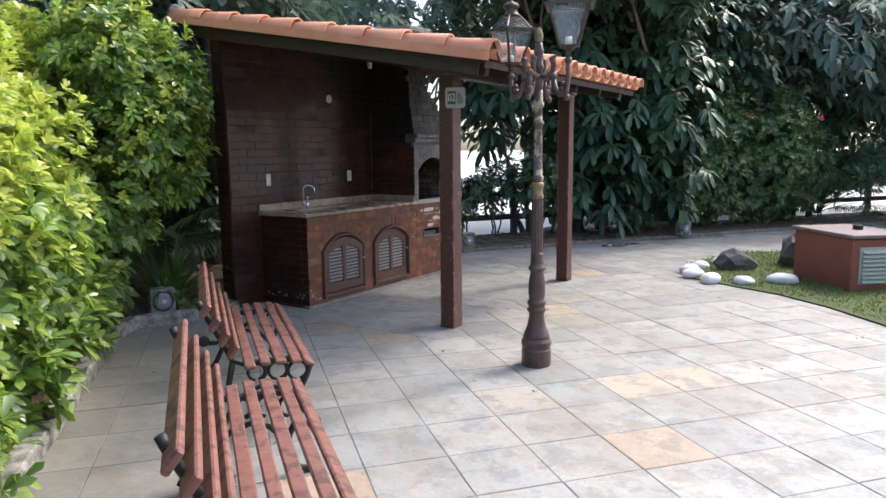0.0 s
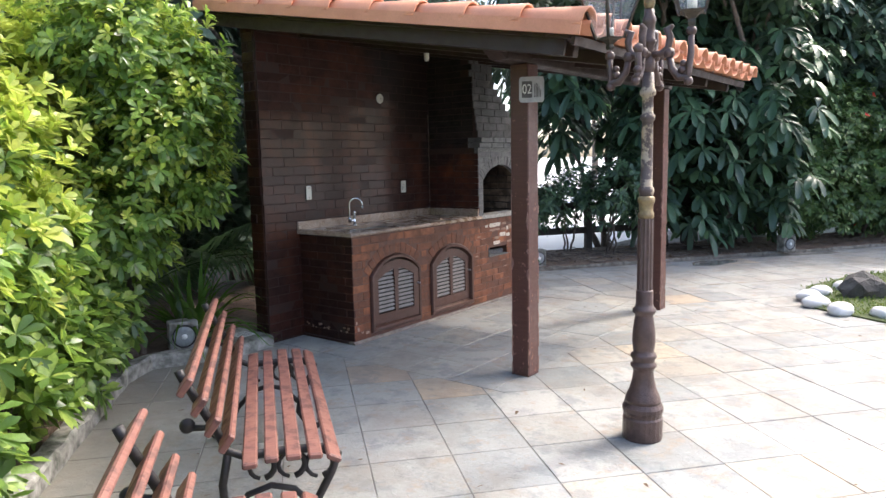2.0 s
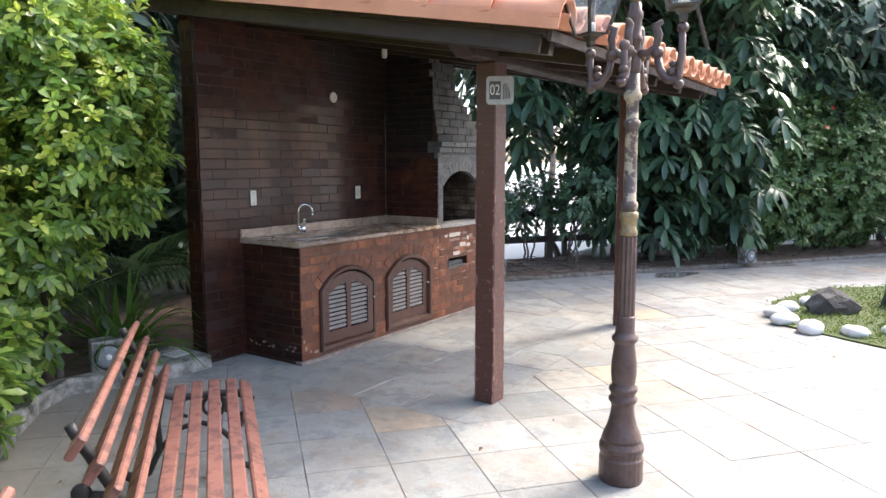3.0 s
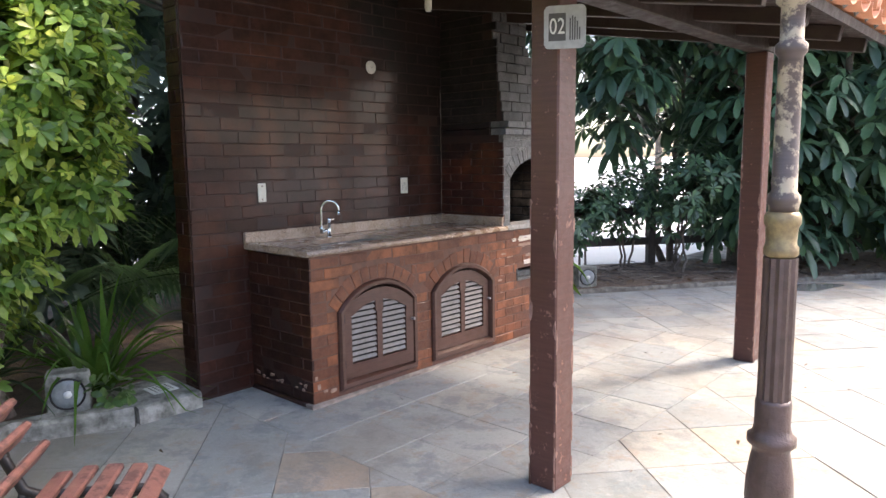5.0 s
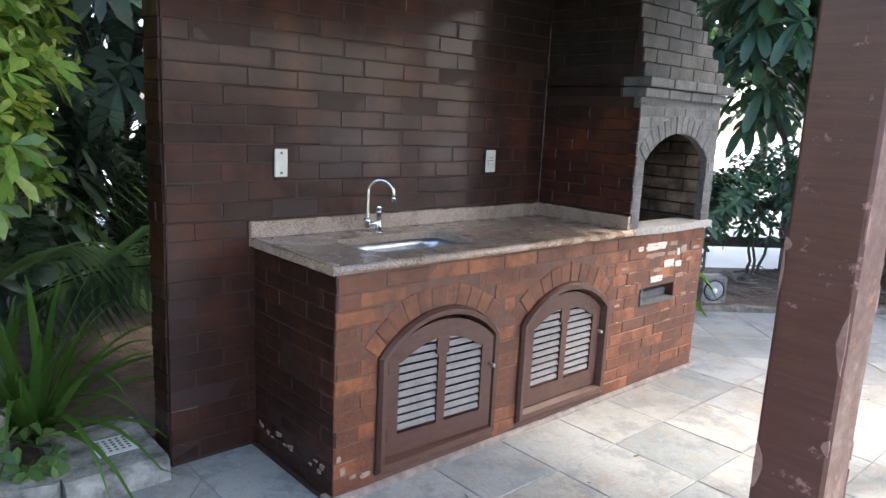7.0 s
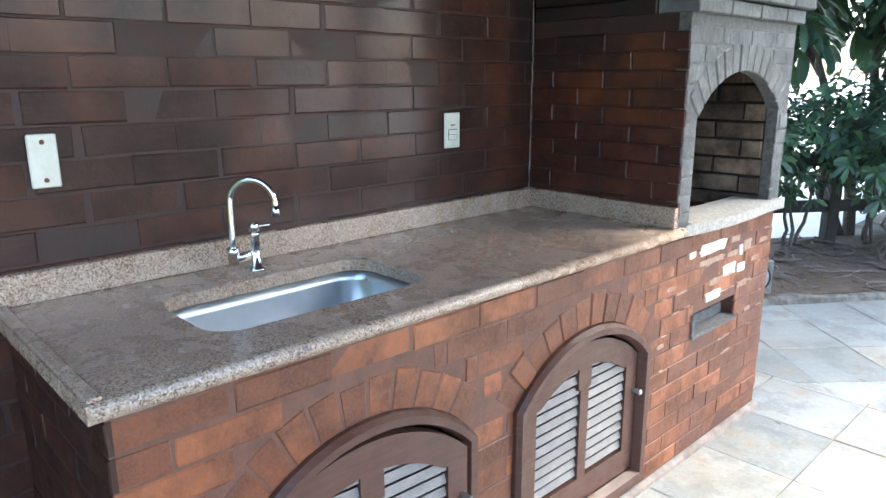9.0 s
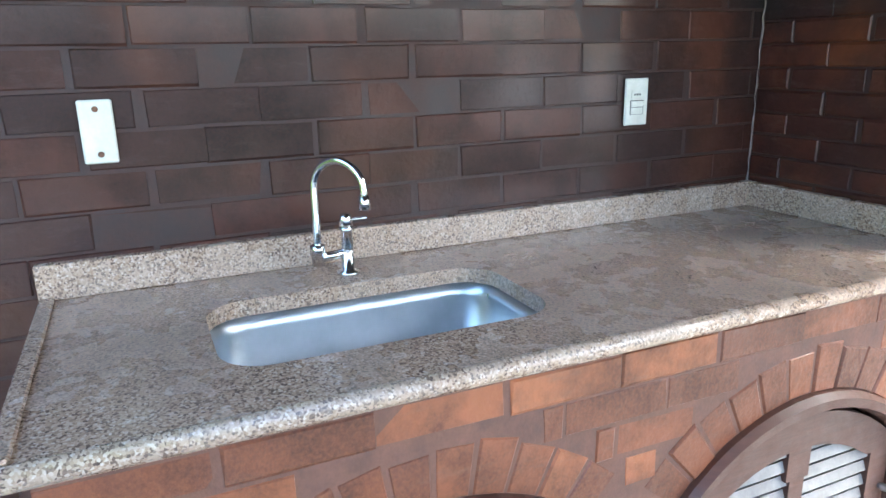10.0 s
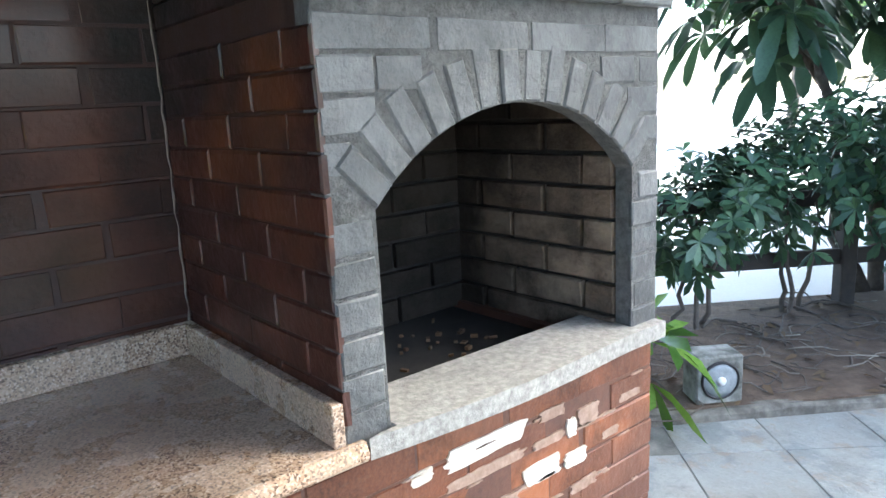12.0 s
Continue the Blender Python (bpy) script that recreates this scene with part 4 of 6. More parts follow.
part("spout", tube(neck, 0.0085, 12), MAT_CHROME, tap, smooth=True)
part("nozzle", tube([(0.087, 0.0146, 0.178), (0.088, 0.015, 0.150)], 0.0115, 12), MAT_CHROME, tap, smooth=True)

# ---- fittings on the wall ----
def wall_plate(y, z, w, h, name, label, switch):
    t = thing(name, label, "wall plate", (WX + 0.003, y, z))
    part("plate", boxed(0, 0.008, -w / 2, w / 2, -h / 2, h / 2, bevel=0.003), MAT_WHITE, t)
    if switch:
        part("socket_insert", boxed(0.007, 0.0095, -0.018, 0.018, 0.008, 0.030, bevel=0.001), MAT_WHITE, t)
        for dy in (-0.008, 0, 0.008):
            part("socket_hole", boxed(0.009, 0.0101, dy - 0.0025, dy + 0.0025, 0.016, 0.021), MAT_SIGN_DARK, t)
        part("switch_frame", boxed(0.0075, 0.0088, -0.021, 0.021, -0.032, 0.004), MAT_SIGN_DARK, t)
        part("rocker", boxed(0.008, 0.0115, -0.019, 0.019, -0.013, 0.002, bevel=0.001), MAT_WHITE, t)
        part("rocker", boxed(0.008, 0.0105, -0.019, 0.019, -0.031, -0.0145, bevel=0.001), MAT_WHITE, t)
    else:
        for dz in (-0.042, 0.042):
            part("screw", lathe([(0.006, 0), (0.005, 0.003), (0.001, 0.004)], 10, Matrix.Translation((0.007, 0, dz)) @ Matrix.Rotation(radians(90), 4, "Y")), MAT_RUST, t, "rusty screw")
    return t


wall_plate(6.322, 1.23, 0.060, 0.118, "blank_plate", "off-white blank cover plate with rusty screws", False)
wall_plate(7.573, 1.231, 0.072, 0.118, "switch_plate", "off-white switch and socket plate on brick wall", True)
rc = thing("round_cover", "round white junction cover high on the brick wall", "cover plate", (WX + 0.003, 7.265, 2.08))
part("disc", lathe([(0.046, 0), (0.046, 0.006), (0.040, 0.010), (0.012, 0.011), (0.010, 0.013), (0.001, 0.013)], 24, Matrix.Rotation(radians(90), 4, "Y")), MAT_WHITE, rc, smooth=False)
part("screw", lathe([(0.005, 0.012), (0.001, 0.016)], 10, Matrix.Rotation(radians(90), 4, "Y")), MAT_RUST, rc)

# ---- posts, beams and roof ----
def post(name, x, y, z1):
    p = thing(name, "square timber post with flaking brown paint", "post", (x, y, 0), group="shelter posts")
    bm = boxed(-0.068, 0.068, -0.068, 0.068, 0, z1, bevel=0.007)
    for e in range(10):
        z = z1 * (e + 0.5) / 10
        bmesh.ops.bisect_plane(bm, geom=bm.verts[:] + bm.edges[:] + bm.faces[:], plane_co=(0, 0, z), plane_no=(0, 0, 1))
    for v in bm.verts:
        v.co.x += 0.003 * noise.noise(Vector((v.co.x * 9, v.co.z * 2.2, y)))
        v.co.y += 0.003 * noise.noise(Vector((v.co.y * 9, v.co.z * 2.2, y + 4)))
    shaft = part("shaft", bm, MAT_POST, p)
    rng = random.Random(int(y * 100))
    for i in range(34):        # paint flaked off along the arrises, most of it near the foot
        z, w, h = z1 * 0.75 * rng.random() ** 1.8 + 0.01, rng.uniform(0.007, 0.022), rng.uniform(0.012, 0.065)
        sx, face = rng.choice((-1, 1)), rng.choice((0, 1))
        out = [(sx * (0.0665 - w * max(0.15, abs(math.cos(a))) * (0.5 - 0.5 * math.cos(a)) * rng.uniform(0.7, 1.0)), z + h * math.sin(a)) for a in [k * math.pi / 6 for k in range(12)]]
        flake = bmesh.new()
        q = [flake.verts.new((u, -0.0698, v) if face else (0.0698, u, v)) for u, v in out]
        r = [flake.verts.new((u, -0.066, v) if face else (0.066, u, v)) for u, v in out]
        flake.faces.new(q)
        for k in range(12):
            flake.faces.new((q[k], q[(k + 1) % 12], r[(k + 1) % 12], r[k]))
        part("bare_patch", flake, MAT_BAREWOOD, shaft, "pale bare patch where paint flaked off")
    return p


PX = -2.10
post("timber_post", -2.10, 6.32, 2.10)
post("timber_post", -2.105, 8.80, 2.10)
beam = thing("roof_beam", "dark stained timber beam on two posts", "beam", (0, 0, 0))
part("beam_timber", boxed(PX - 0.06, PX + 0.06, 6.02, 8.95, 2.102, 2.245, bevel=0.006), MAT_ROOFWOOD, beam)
bm = bmesh.new()
a = [bm.verts.new((PX - 0.058, y, z)) for y, z in ((6.019, 2.102), (5.90, 2.17), (5.87, 2.20), (5.87, 2.245), (6.019, 2.245))]
b = [bm.verts.new((PX + 0.058, *v.co[1:])) for v in a]
bm.faces.new(a)
bm.faces.new(b[::-1])
for i in range(5):
    k = (i + 1) % 5
    bm.faces.new((a[i], b[i], b[k], a[k]))
part("beam_nose", bm, MAT_ROOFWOOD, beam, "shaped beam end")

RX0, RX1, RY0, RY1 = -1.36, -4.62, 5.58, 8.97     # eave, back, both verges
RZ0, RZ1 = 2.115, 2.70                             # height of the deck's top at eave and back
SL = math.atan2(RZ1 - RZ0, RX0 - RX1)
roof = thing("roof", "lean-to roof of orange terracotta barrel tiles", "roof", (0, 0, 0), kind="structure")
slope = Matrix.Translation((RX0, 0, RZ0)) @ Matrix.Rotation(SL, 4, "Y")          # x local: -distance up the slope
RL = math.hypot(RX0 - RX1, RZ1 - RZ0)
n_board = 22
for i in range(n_board):
    s0, s1 = RL * i / n_board + 0.05, RL * (i + 1) / n_board + 0.046
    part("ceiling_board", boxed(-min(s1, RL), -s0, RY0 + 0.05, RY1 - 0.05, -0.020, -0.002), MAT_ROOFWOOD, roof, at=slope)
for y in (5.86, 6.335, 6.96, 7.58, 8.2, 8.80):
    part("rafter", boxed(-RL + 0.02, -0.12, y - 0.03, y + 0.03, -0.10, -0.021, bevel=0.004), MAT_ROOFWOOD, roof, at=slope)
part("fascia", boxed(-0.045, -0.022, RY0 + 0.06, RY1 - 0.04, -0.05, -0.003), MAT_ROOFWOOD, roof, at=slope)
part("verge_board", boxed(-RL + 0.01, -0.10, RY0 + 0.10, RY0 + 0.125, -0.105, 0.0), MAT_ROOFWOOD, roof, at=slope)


def barrel(r0, r1, length, thick=0.012, n=10, up=True):
    """A half-round tile along x, from -length to 0; r0 at its low end."""
    bm = bmesh.new()
    rows = []
    for x, r in ((0, r0), (-length, r1)):
        for t in (0, thick):
            rows.append([bm.verts.new((x, (r - t) * math.cos(math.pi * k / n), (r - t) * math.sin(math.pi * k / n) * (1 if up else -0.75))) for k in range(n + 1)])
    lo_o, lo_i, hi_o, hi_i = rows
    for k in range(n):
        bm.faces.new((lo_o[k], lo_o[k + 1], hi_o[k + 1], hi_o[k]))
        bm.faces.new((lo_i[k], hi_i[k], hi_i[k + 1], lo_i[k + 1]))
        bm.faces.new((lo_o[k], lo_i[k], lo_i[k + 1], lo_o[k + 1]))
        bm.faces.new((hi_o[k], hi_o[k + 1], hi_i[k + 1], hi_i[k]))
    bm.faces.new((lo_o[0], hi_o[0], hi_i[0], lo_i[0]))
    bm.faces.new((lo_o[n], lo_i[n], hi_i[n], hi_o[n]))
    me = to_mesh(bm, "roof_tile", True)
    me.materials.append(MAT_TILE)
    return me


cover, channel = barrel(0.088, 0.072, 0.44), barrel(0.092, 0.080, 0.44, up=False)
COLS, ROWS_T, EXPO = 15, 9, RL / 9
pitch_y = (RY1 - RY0 - 0.10) / (COLS - 1)
rng = random.Random(3)
for c in range(COLS):
    for r in range(ROWS_T):
        y = RY0 + 0.05 + c * pitch_y
        dz = 0.055 + rng.uniform(-0.003, 0.003)
        tilt = Matrix.Rotation(radians(-1.6), 4, "Y") @ Matrix.Rotation(radians(rng.uniform(-1.2, 1.2)), 4, "Z")
        if c == 0:
            m = slope @ Matrix.Translation((-r * EXPO + 0.05, y, dz - 0.012)) @ tilt @ Matrix.Diagonal((1, 1.06, 1.18, 1))
        else:
            m = slope @ Matrix.Translation((-r * EXPO + 0.05, y, dz)) @ tilt
        part("roof_tile", cover, MAT_TILE, roof, at=m)
        if c < COLS - 1:
            part("channel_tile", channel, MAT_TILE, roof, at=slope @ Matrix.Translation((-r * EXPO + 0.04, y + pitch_y / 2, 0.078)) @ tilt)
part("verge_face", boxed(-RL, 0.05, RY0 - 0.041, RY0 - 0.029, -0.008, 0.06), MAT_TILE, roof, "terracotta side of the verge tiles", at=slope)
part("mortar_cap", blob(0.085, 3, 2, 0.2, (0.35, 1, 1)), MAT_MORTAR_GREY, roof, "pale mortar plug in the end tile", at=slope @ Matrix.Translation((-RL - 0.03, RY0 + 0.05, 0.07)))
for c in range(1, COLS):
    part("mortar_cap", blob(0.07, c, 1, 0.15, (0.3, 1, 0.9)), MAT_MORTAR_GREY, roof, at=slope @ Matrix.Translation((-0.02, RY0 + 0.05 + c * pitch_y, 0.065)))

lampholder = thing("ceiling_lamp", "white lamp holder without shade under the roof", "lamp", (-3.6, 7.17, 2.40))
part("rose", boxed(-0.06, 0.06, -0.02, 0.02, 0.055, 0.075, bevel=0.004), MAT_WHITE, lampholder)
part("socket_body", lathe([(0.018, -0.045), (0.024, -0.02), (0.022, 0.02), (0.036, 0.05), (0.038, 0.056)], 16), MAT_WHITE, lampholder, smooth=True)
part("stem", lathe([(0.008, 0.074), (0.008, 0.13)], 8), MAT_WHITE, lampholder)

# number plate on the corner of the post
sign = thing("number_plate", "grey enamel number plate with shaped corners", "sign", (-1.985, 6.222, 1.925), 28)
o = []
for cx, cz in ((0.062, 0.065), (-0.062, 0.065), (-0.062, -0.065), (0.062, -0.065)):
    sx, sz = (1 if cx > 0 else -1), (1 if cz > 0 else -1)
    pts = [(cx + sx * 0.018, cz), (cx + sx * 0.010, cz + sz * 0.012), (cx, cz + sz * 0.016)]
    o += pts if sx * sz > 0 else pts[::-1]
part("plate", prism(o, -0.004, 0.004), MAT_SIGN, sign)


def text_mesh(body, size, depth):
    cu = bpy.data.curves.new("digits", "FONT")
    cu.body, cu.size, cu.extrude, cu.align_x, cu.align_y = body, size, depth, "CENTER", "CENTER"
    ob = bpy.data.objects.new("digits", cu)
    scene.collection.objects.link(ob)
    me = bpy.data.meshes.new_from_object(ob.evaluated_get(bpy.context.evaluated_depsgraph_get()))
    bpy.data.objects.remove(ob)
    bpy.data.curves.remove(cu)
    me.name = "digits"
    return me


part("digits_border", prism([(-0.062, -0.052), (0.004, -0.052), (0.004, 0.052), (-0.062, 0.052)], -0.0055, -0.003), MAT_SIGN_DARK, sign)
part("digits", text_mesh("02", 0.085, 0.0015), MAT_WHITE, sign, "white digits 02", at=Matrix.Translation((-0.029, -0.0068, 0)) @ Matrix.Rotation(radians(90), 4, "X") @ Matrix.Diagonal((0.72, 1, 1, 1)))
for i in range(5):
    part("drawing_bar", boxed(0.018 + i * 0.009, 0.023 + i * 0.009, -0.0055, -0.003, -0.05, -0.01 + 0.05 * math.sin(1.0 + i * 0.5)), MAT_SIGN_DARK, sign)

# ---- street lamp ----
LX, LY = -1.018, 5.712
lamp = thing("street_lamp", "ornate brown cast-iron lamp post with two glass lanterns", "street lamp", (LX, LY, 0))
part("base", lathe([(0.100, 0.0), (0.104, 0.01), (0.104, 0.115), (0.098, 0.125), (0.100, 0.14), (0.106, 0.155), (0.106, 0.175), (0.098, 0.19), (0.094, 0.20)], 24), MAT_LAMP, lamp, "plain drum base", smooth=False)
part("pedestal", lathe([(0.094, 0.20), (0.092, 0.215), (0.084, 0.24), (0.070, 0.27), (0.058, 0.32), (0.052, 0.365), (0.056, 0.38), (0.067, 0.392), (0.067, 0.405), (0.056, 0.415), (0.058, 0.43), (0.068, 0.445), (0.064, 0.46), (0.052, 0.47), (0.056, 0.49), (0.060, 0.53), (0.058, 0.58), (0.050, 0.64), (0.046, 0.66), (0.048, 0.672), (0.060, 0.682), (0.060, 0.70), (0.048, 0.71), (0.044, 0.73), (0.044, 0.79), (0.042, 0.80)], 24), MAT_LAMP, lamp, smooth=True)
fl = bmesh.new()
nfl = 24
rings = []
for z in (0.80, 1.17):
    rings.append([fl.verts.new(((0.036 + (0.0045 if k % 2 else 0)) * math.cos(2 * math.pi * k / nfl), (0.036 + (0.0045 if k % 2 else 0)) * math.sin(2 * math.pi * k / nfl), z)) for k in range(nfl)])
for k in range(nfl):
    fl.faces.new((rings[0][k], rings[0][(k + 1) % nfl], rings[1][(k + 1) % nfl], rings[1][k]))
part("fluted_shaft", fl, MAT_LAMP, lamp)
part("gold_band", lathe([(0.034, 1.17), (0.041, 1.178), (0.041, 1.195), (0.035, 1.205), (0.037, 1.245), (0.043, 1.255), (0.043, 1.275), (0.036, 1.285)], 24), MAT_GOLD, lamp, "worn gold-painted band", smooth=True)
part("mid_shaft", lathe([(0.034, 1.285), (0.036, 1.30), (0.039, 1.31), (0.038, 1.325), (0.030, 1.335), (0.028, 1.66), (0.037, 1.672), (0.037, 1.69), (0.027, 1.70), (0.027, 1.78), (0.039, 1.79), (0.040, 1.81), (0.031, 1.825), (0.028, 1.90)], 20), MAT_FLAKE, lamp, "shaft with paint flaking to gold", smooth=True)
part("top_shaft", lathe([(0.027, 1.90), (0.032, 1.92), (0.034, 1.95), (0.027, 1.97), (0.027, 2.03), (0.035, 2.04), (0.037, 2.055), (0.029, 2.065), (0.029, 2.13), (0.034, 2.14), (0.034, 2.16), (0.026, 2.175), (0.024, 2.205)], 20), MAT_LAMP, lamp, smooth=True)
part("finial", lathe([(0.016, 2.203), (0.025, 2.22), (0.028, 2.245), (0.023, 2.275), (0.013, 2.298), (0.003, 2.306)], 14), MAT_GOLD, lamp, "faded gold pine-cone finial", smooth=True)


def lantern(at, turn, size):
    t = thing("lantern", "", "")
    for key in ("label", "category"):
        if key in t:
            del t[key]
    t.parent = lamp
    t.matrix_basis = Matrix.Translation(at) @ Matrix.Rotation(radians(turn), 4, "Z") @ Matrix.Diagonal((size, size, size, 1))
    b, w, h = 0.055, 0.115, 0.24            # half widths below and above, height of the glass body
    lo = [(b, b), (-b, b), (-b, -b), (b, -b)]
    hi = [(w, w), (-w, w), (-w, -w), (w, -w)]
    part("cup", lathe([(0.018, -0.06), (0.024, -0.045), (0.020, -0.03), (0.045, -0.008), (0.072, 0.0), (0.075, 0.008)], 4, Matrix.Rotation(radians(45), 4, "Z")), MAT_LANTERN, t)
    for k in range(4):
        part("bar", tube([(*lo[k], 0.0), (*hi[k], h)], 0.009, 4), MAT_LANTERN, t)
        p, q, r, s = lo[k], lo[(k + 1) % 4], hi[(k + 1) % 4], hi[k]
        bm = bmesh.new()
        vs = [bm.verts.new((*c, z)) for c, z in ((p, 0.006), (q, 0.006), (r, h), (s, h))]
        f = bm.faces.new(vs)
        g = bmesh.ops.extrude_face_region(bm, geom=[f])
        bmesh.ops.translate(bm, vec=Vector((-(p[0] + q[0]) * 0.02, -(p[1] + q[1]) * 0.02, 0)), verts=[v for v in g["geom"] if isinstance(v, bmesh.types.BMVert)])
        part("pane", bm, MAT_GLASS, t, "dusty clear glass pane").visible_shadow = False
        bm = tube([(hi[k][0] * 1.16, hi[k][1] * 1.16, h), (hi[(k + 1) % 4][0] * 1.16, hi[(k + 1) % 4][1] * 1.16, h)], 0.011, 4)
        part("rim", bm, MAT_LANTERN, t)
        c = 0.045
        top_c = [(c, c), (-c, c), (-c, -c), (c, -c)]
        bm = bmesh.new()
        vs = [bm.verts.new((*e, z)) for e, z in ((hi[k], h + 0.006), (hi[(k + 1) % 4], h + 0.006), (top_c[(k + 1) % 4], h + 0.105), (top_c[k], h + 0.105))]
        bm.faces.new(vs)
        part("roof_pane", bm, MAT_GLASS, t).visible_shadow = False
        part("roof_bar", tube([(*hi[k], h + 0.004), (*top_c[k], h + 0.107)], 0.007, 4), MAT_LANTERN, t)
    part("chimney", lathe([(0.062, h + 0.10), (0.064, h + 0.112), (0.046, h + 0.118), (0.046, h + 0.165), (0.058, h + 0.17), (0.058, h + 0.182), (0.040, h + 0.20), (0.012, h + 0.21), (0.010, h + 0.22), (0.016, h + 0.235), (0.010, h + 0.25), (0.002, h + 0.255)], 16), MAT_LANTERN, t, "bronze vent cap with knob", smooth=True)
    part("bulb_socket", lathe([(0.022, 0.008), (0.022, 0.05), (0.018, 0.06), (0.005, 0.062)], 12), MAT_WHITE, t, "white bulb socket", smooth=True)
    return t


def lamp_arm(ang, reach, lantern_on, lift=0.0):
    rot = Matrix.Rotation(radians(ang), 4, "Z")
    def p(x, z):
        return rot @ Vector((x, 0, z))
    path = [p(0.02, 1.99), p(0.07, 2.0), p(0.095, 2.03), p(0.10, 1.98), p(0.115, 1.91), p(0.15, 1.865), p(0.20, 1.86), p(reach - 0.01, 1.885), p(reach, 1.94 + lift * 0.5), p(reach, 2.02 + lift)]
    part("arm", tube(path[3:], [0.017, 0.018, 0.020, 0.019, 0.017, 0.016, 0.014], 10), MAT_LAMP, lamp, "scrolled cast-iron arm", smooth=True)
    part("arm_scroll", tube([p(0.02, 1.985), p(0.06, 1.985), p(0.095, 2.01), p(0.105, 2.06), p(0.09, 2.10), p(0.12, 2.115)], [0.020, 0.018, 0.017, 0.018, 0.020, 0.010], 10), MAT_LAMP, lamp, smooth=True)
    for x, z, r in ((0.10, 1.985, 0.030), (0.165, 1.90, 0.022), (reach - 0.035, 1.93, 0.018), (reach, 2.0 + lift, 0.026), (0.195, 1.845, 0.024)):
        part("knob", lathe([(0.001, -r), (r * 0.8, -r * 0.6), (r, 0), (r * 0.8, r * 0.6), (0.001, r)], 10, Matrix.Translation(p(x, z))), MAT_LAMP, lamp, smooth=True)
    if lantern_on:
        lantern(p(reach, 2.085 + lift), lantern_on, 1.06 if ang < 90 else 0.90)


lamp_arm(4, 0.205, 20, 0.08)
lamp_arm(184, 0.20, 62)
lamp_arm(94, 0.20, 0)
lamp_arm(274, 0.16, 0)


# ---- benches ----
def bench(at, rz):
    b = thing("garden_bench", "wooden slat bench with black cast-iron ends", "bench", at, rz, group="benches by the hedge")
    L = 1.49
    seat = [(0.045, 0.422), (0.122, 0.430), (0.20, 0.432), (0.278, 0.430), (0.345, 0.410)]      # y forward of the back
    def slat(name, y, z, tilt, w, t):
        bm = boxed(-L / 2, L / 2, -w / 2, w / 2, -t / 2, t / 2, bevel=0.006)
        part(name, bm, MAT_BENCH, b, at=Matrix.Translation((random.Random(int(y * 1000 + z * 77)).uniform(-0.028, 0.028), y, z)) @ Matrix.Rotation(radians(tilt), 4, "X"))
    for i, (y, z) in enumerate(seat):
        slat("seat_slat", y, z, (4, 2, 0, -3, -28)[i], (0.054, 0.050, 0.055, 0.051, 0.056)[i], 0.024)
    for i in range(4):
        k = i / 3
        slat("back_slat", -0.03 - 0.125 * k, 0.50 + 0.225 * k, 53, 0.078, 0.026)
    for s in (-1, 1):
        x = s * (L / 2 - 0.13)
        end = part("cast_iron_end", tube([(x, -0.188, 0.755), (x, -0.176, 0.725), (x, -0.078, 0.53), (x, -0.035, 0.43), (x, 0.02, 0.405), (x, 0.20, 0.408), (x, 0.34, 0.40), (x, 0.372, 0.37), (x, 0.345, 0.30), (x, 0.29, 0.20), (x, 0.275, 0.11), (x, 0.32, 0.035), (x, 0.375, 0.016), (x, 0.40, 0.04), (x, 0.385, 0.06)], 0.017, 8), MAT_IRON, b, "black scrolled cast-iron end", smooth=True)
        part("rear_leg", tube([(x, -0.035, 0.42), (x, -0.06, 0.30), (x, -0.055, 0.16), (x, -0.11, 0.05), (x, -0.175, 0.016), (x, -0.20, 0.04), (x, -0.185, 0.06)], 0.016, 8), MAT_IRON, b, smooth=True)
        part("brace", tube([(x, 0.28, 0.16), (x, 0.20, 0.25), (x, 0.115, 0.275), (x, 0.03, 0.25), (x, -0.055, 0.16)], 0.013, 8), MAT_IRON, b, smooth=True)
        for c, r in (((x, 0.085, 0.352), 0.046), ((x, 0.195, 0.350), 0.050), ((x, 0.300, 0.338), 0.052)):
            ring = [(c[0], c[1] + r * math.cos(2 * math.pi * k / 14), c[2] + r * math.sin(2 * math.pi * k / 14)) for k in range(-3, 11)]
            part("scroll", tube(ring, [0.013 - 0.0004 * k for k in range(len(ring))], 8), MAT_IRON, b, smooth=True)
        # small scroll end that stands out behind
        part("back_scroll", tube([(x, -0.07, 0.55), (x, -0.11, 0.53), (x, -0.155, 0.535)], [0.012, 0.011, 0.013], 6), MAT_IRON, b, smooth=True)
        part("scroll_boss", lathe([(0.012, -0.017), (0.026, -0.012), (0.029, 0.0), (0.026, 0.012), (0.012, 0.017)], 14, Matrix.Translation((x, -0.17, 0.545)) @ Matrix.Rotation(radians(90), 4, "Y")), MAT_IRON, b, smooth=True)
    return b


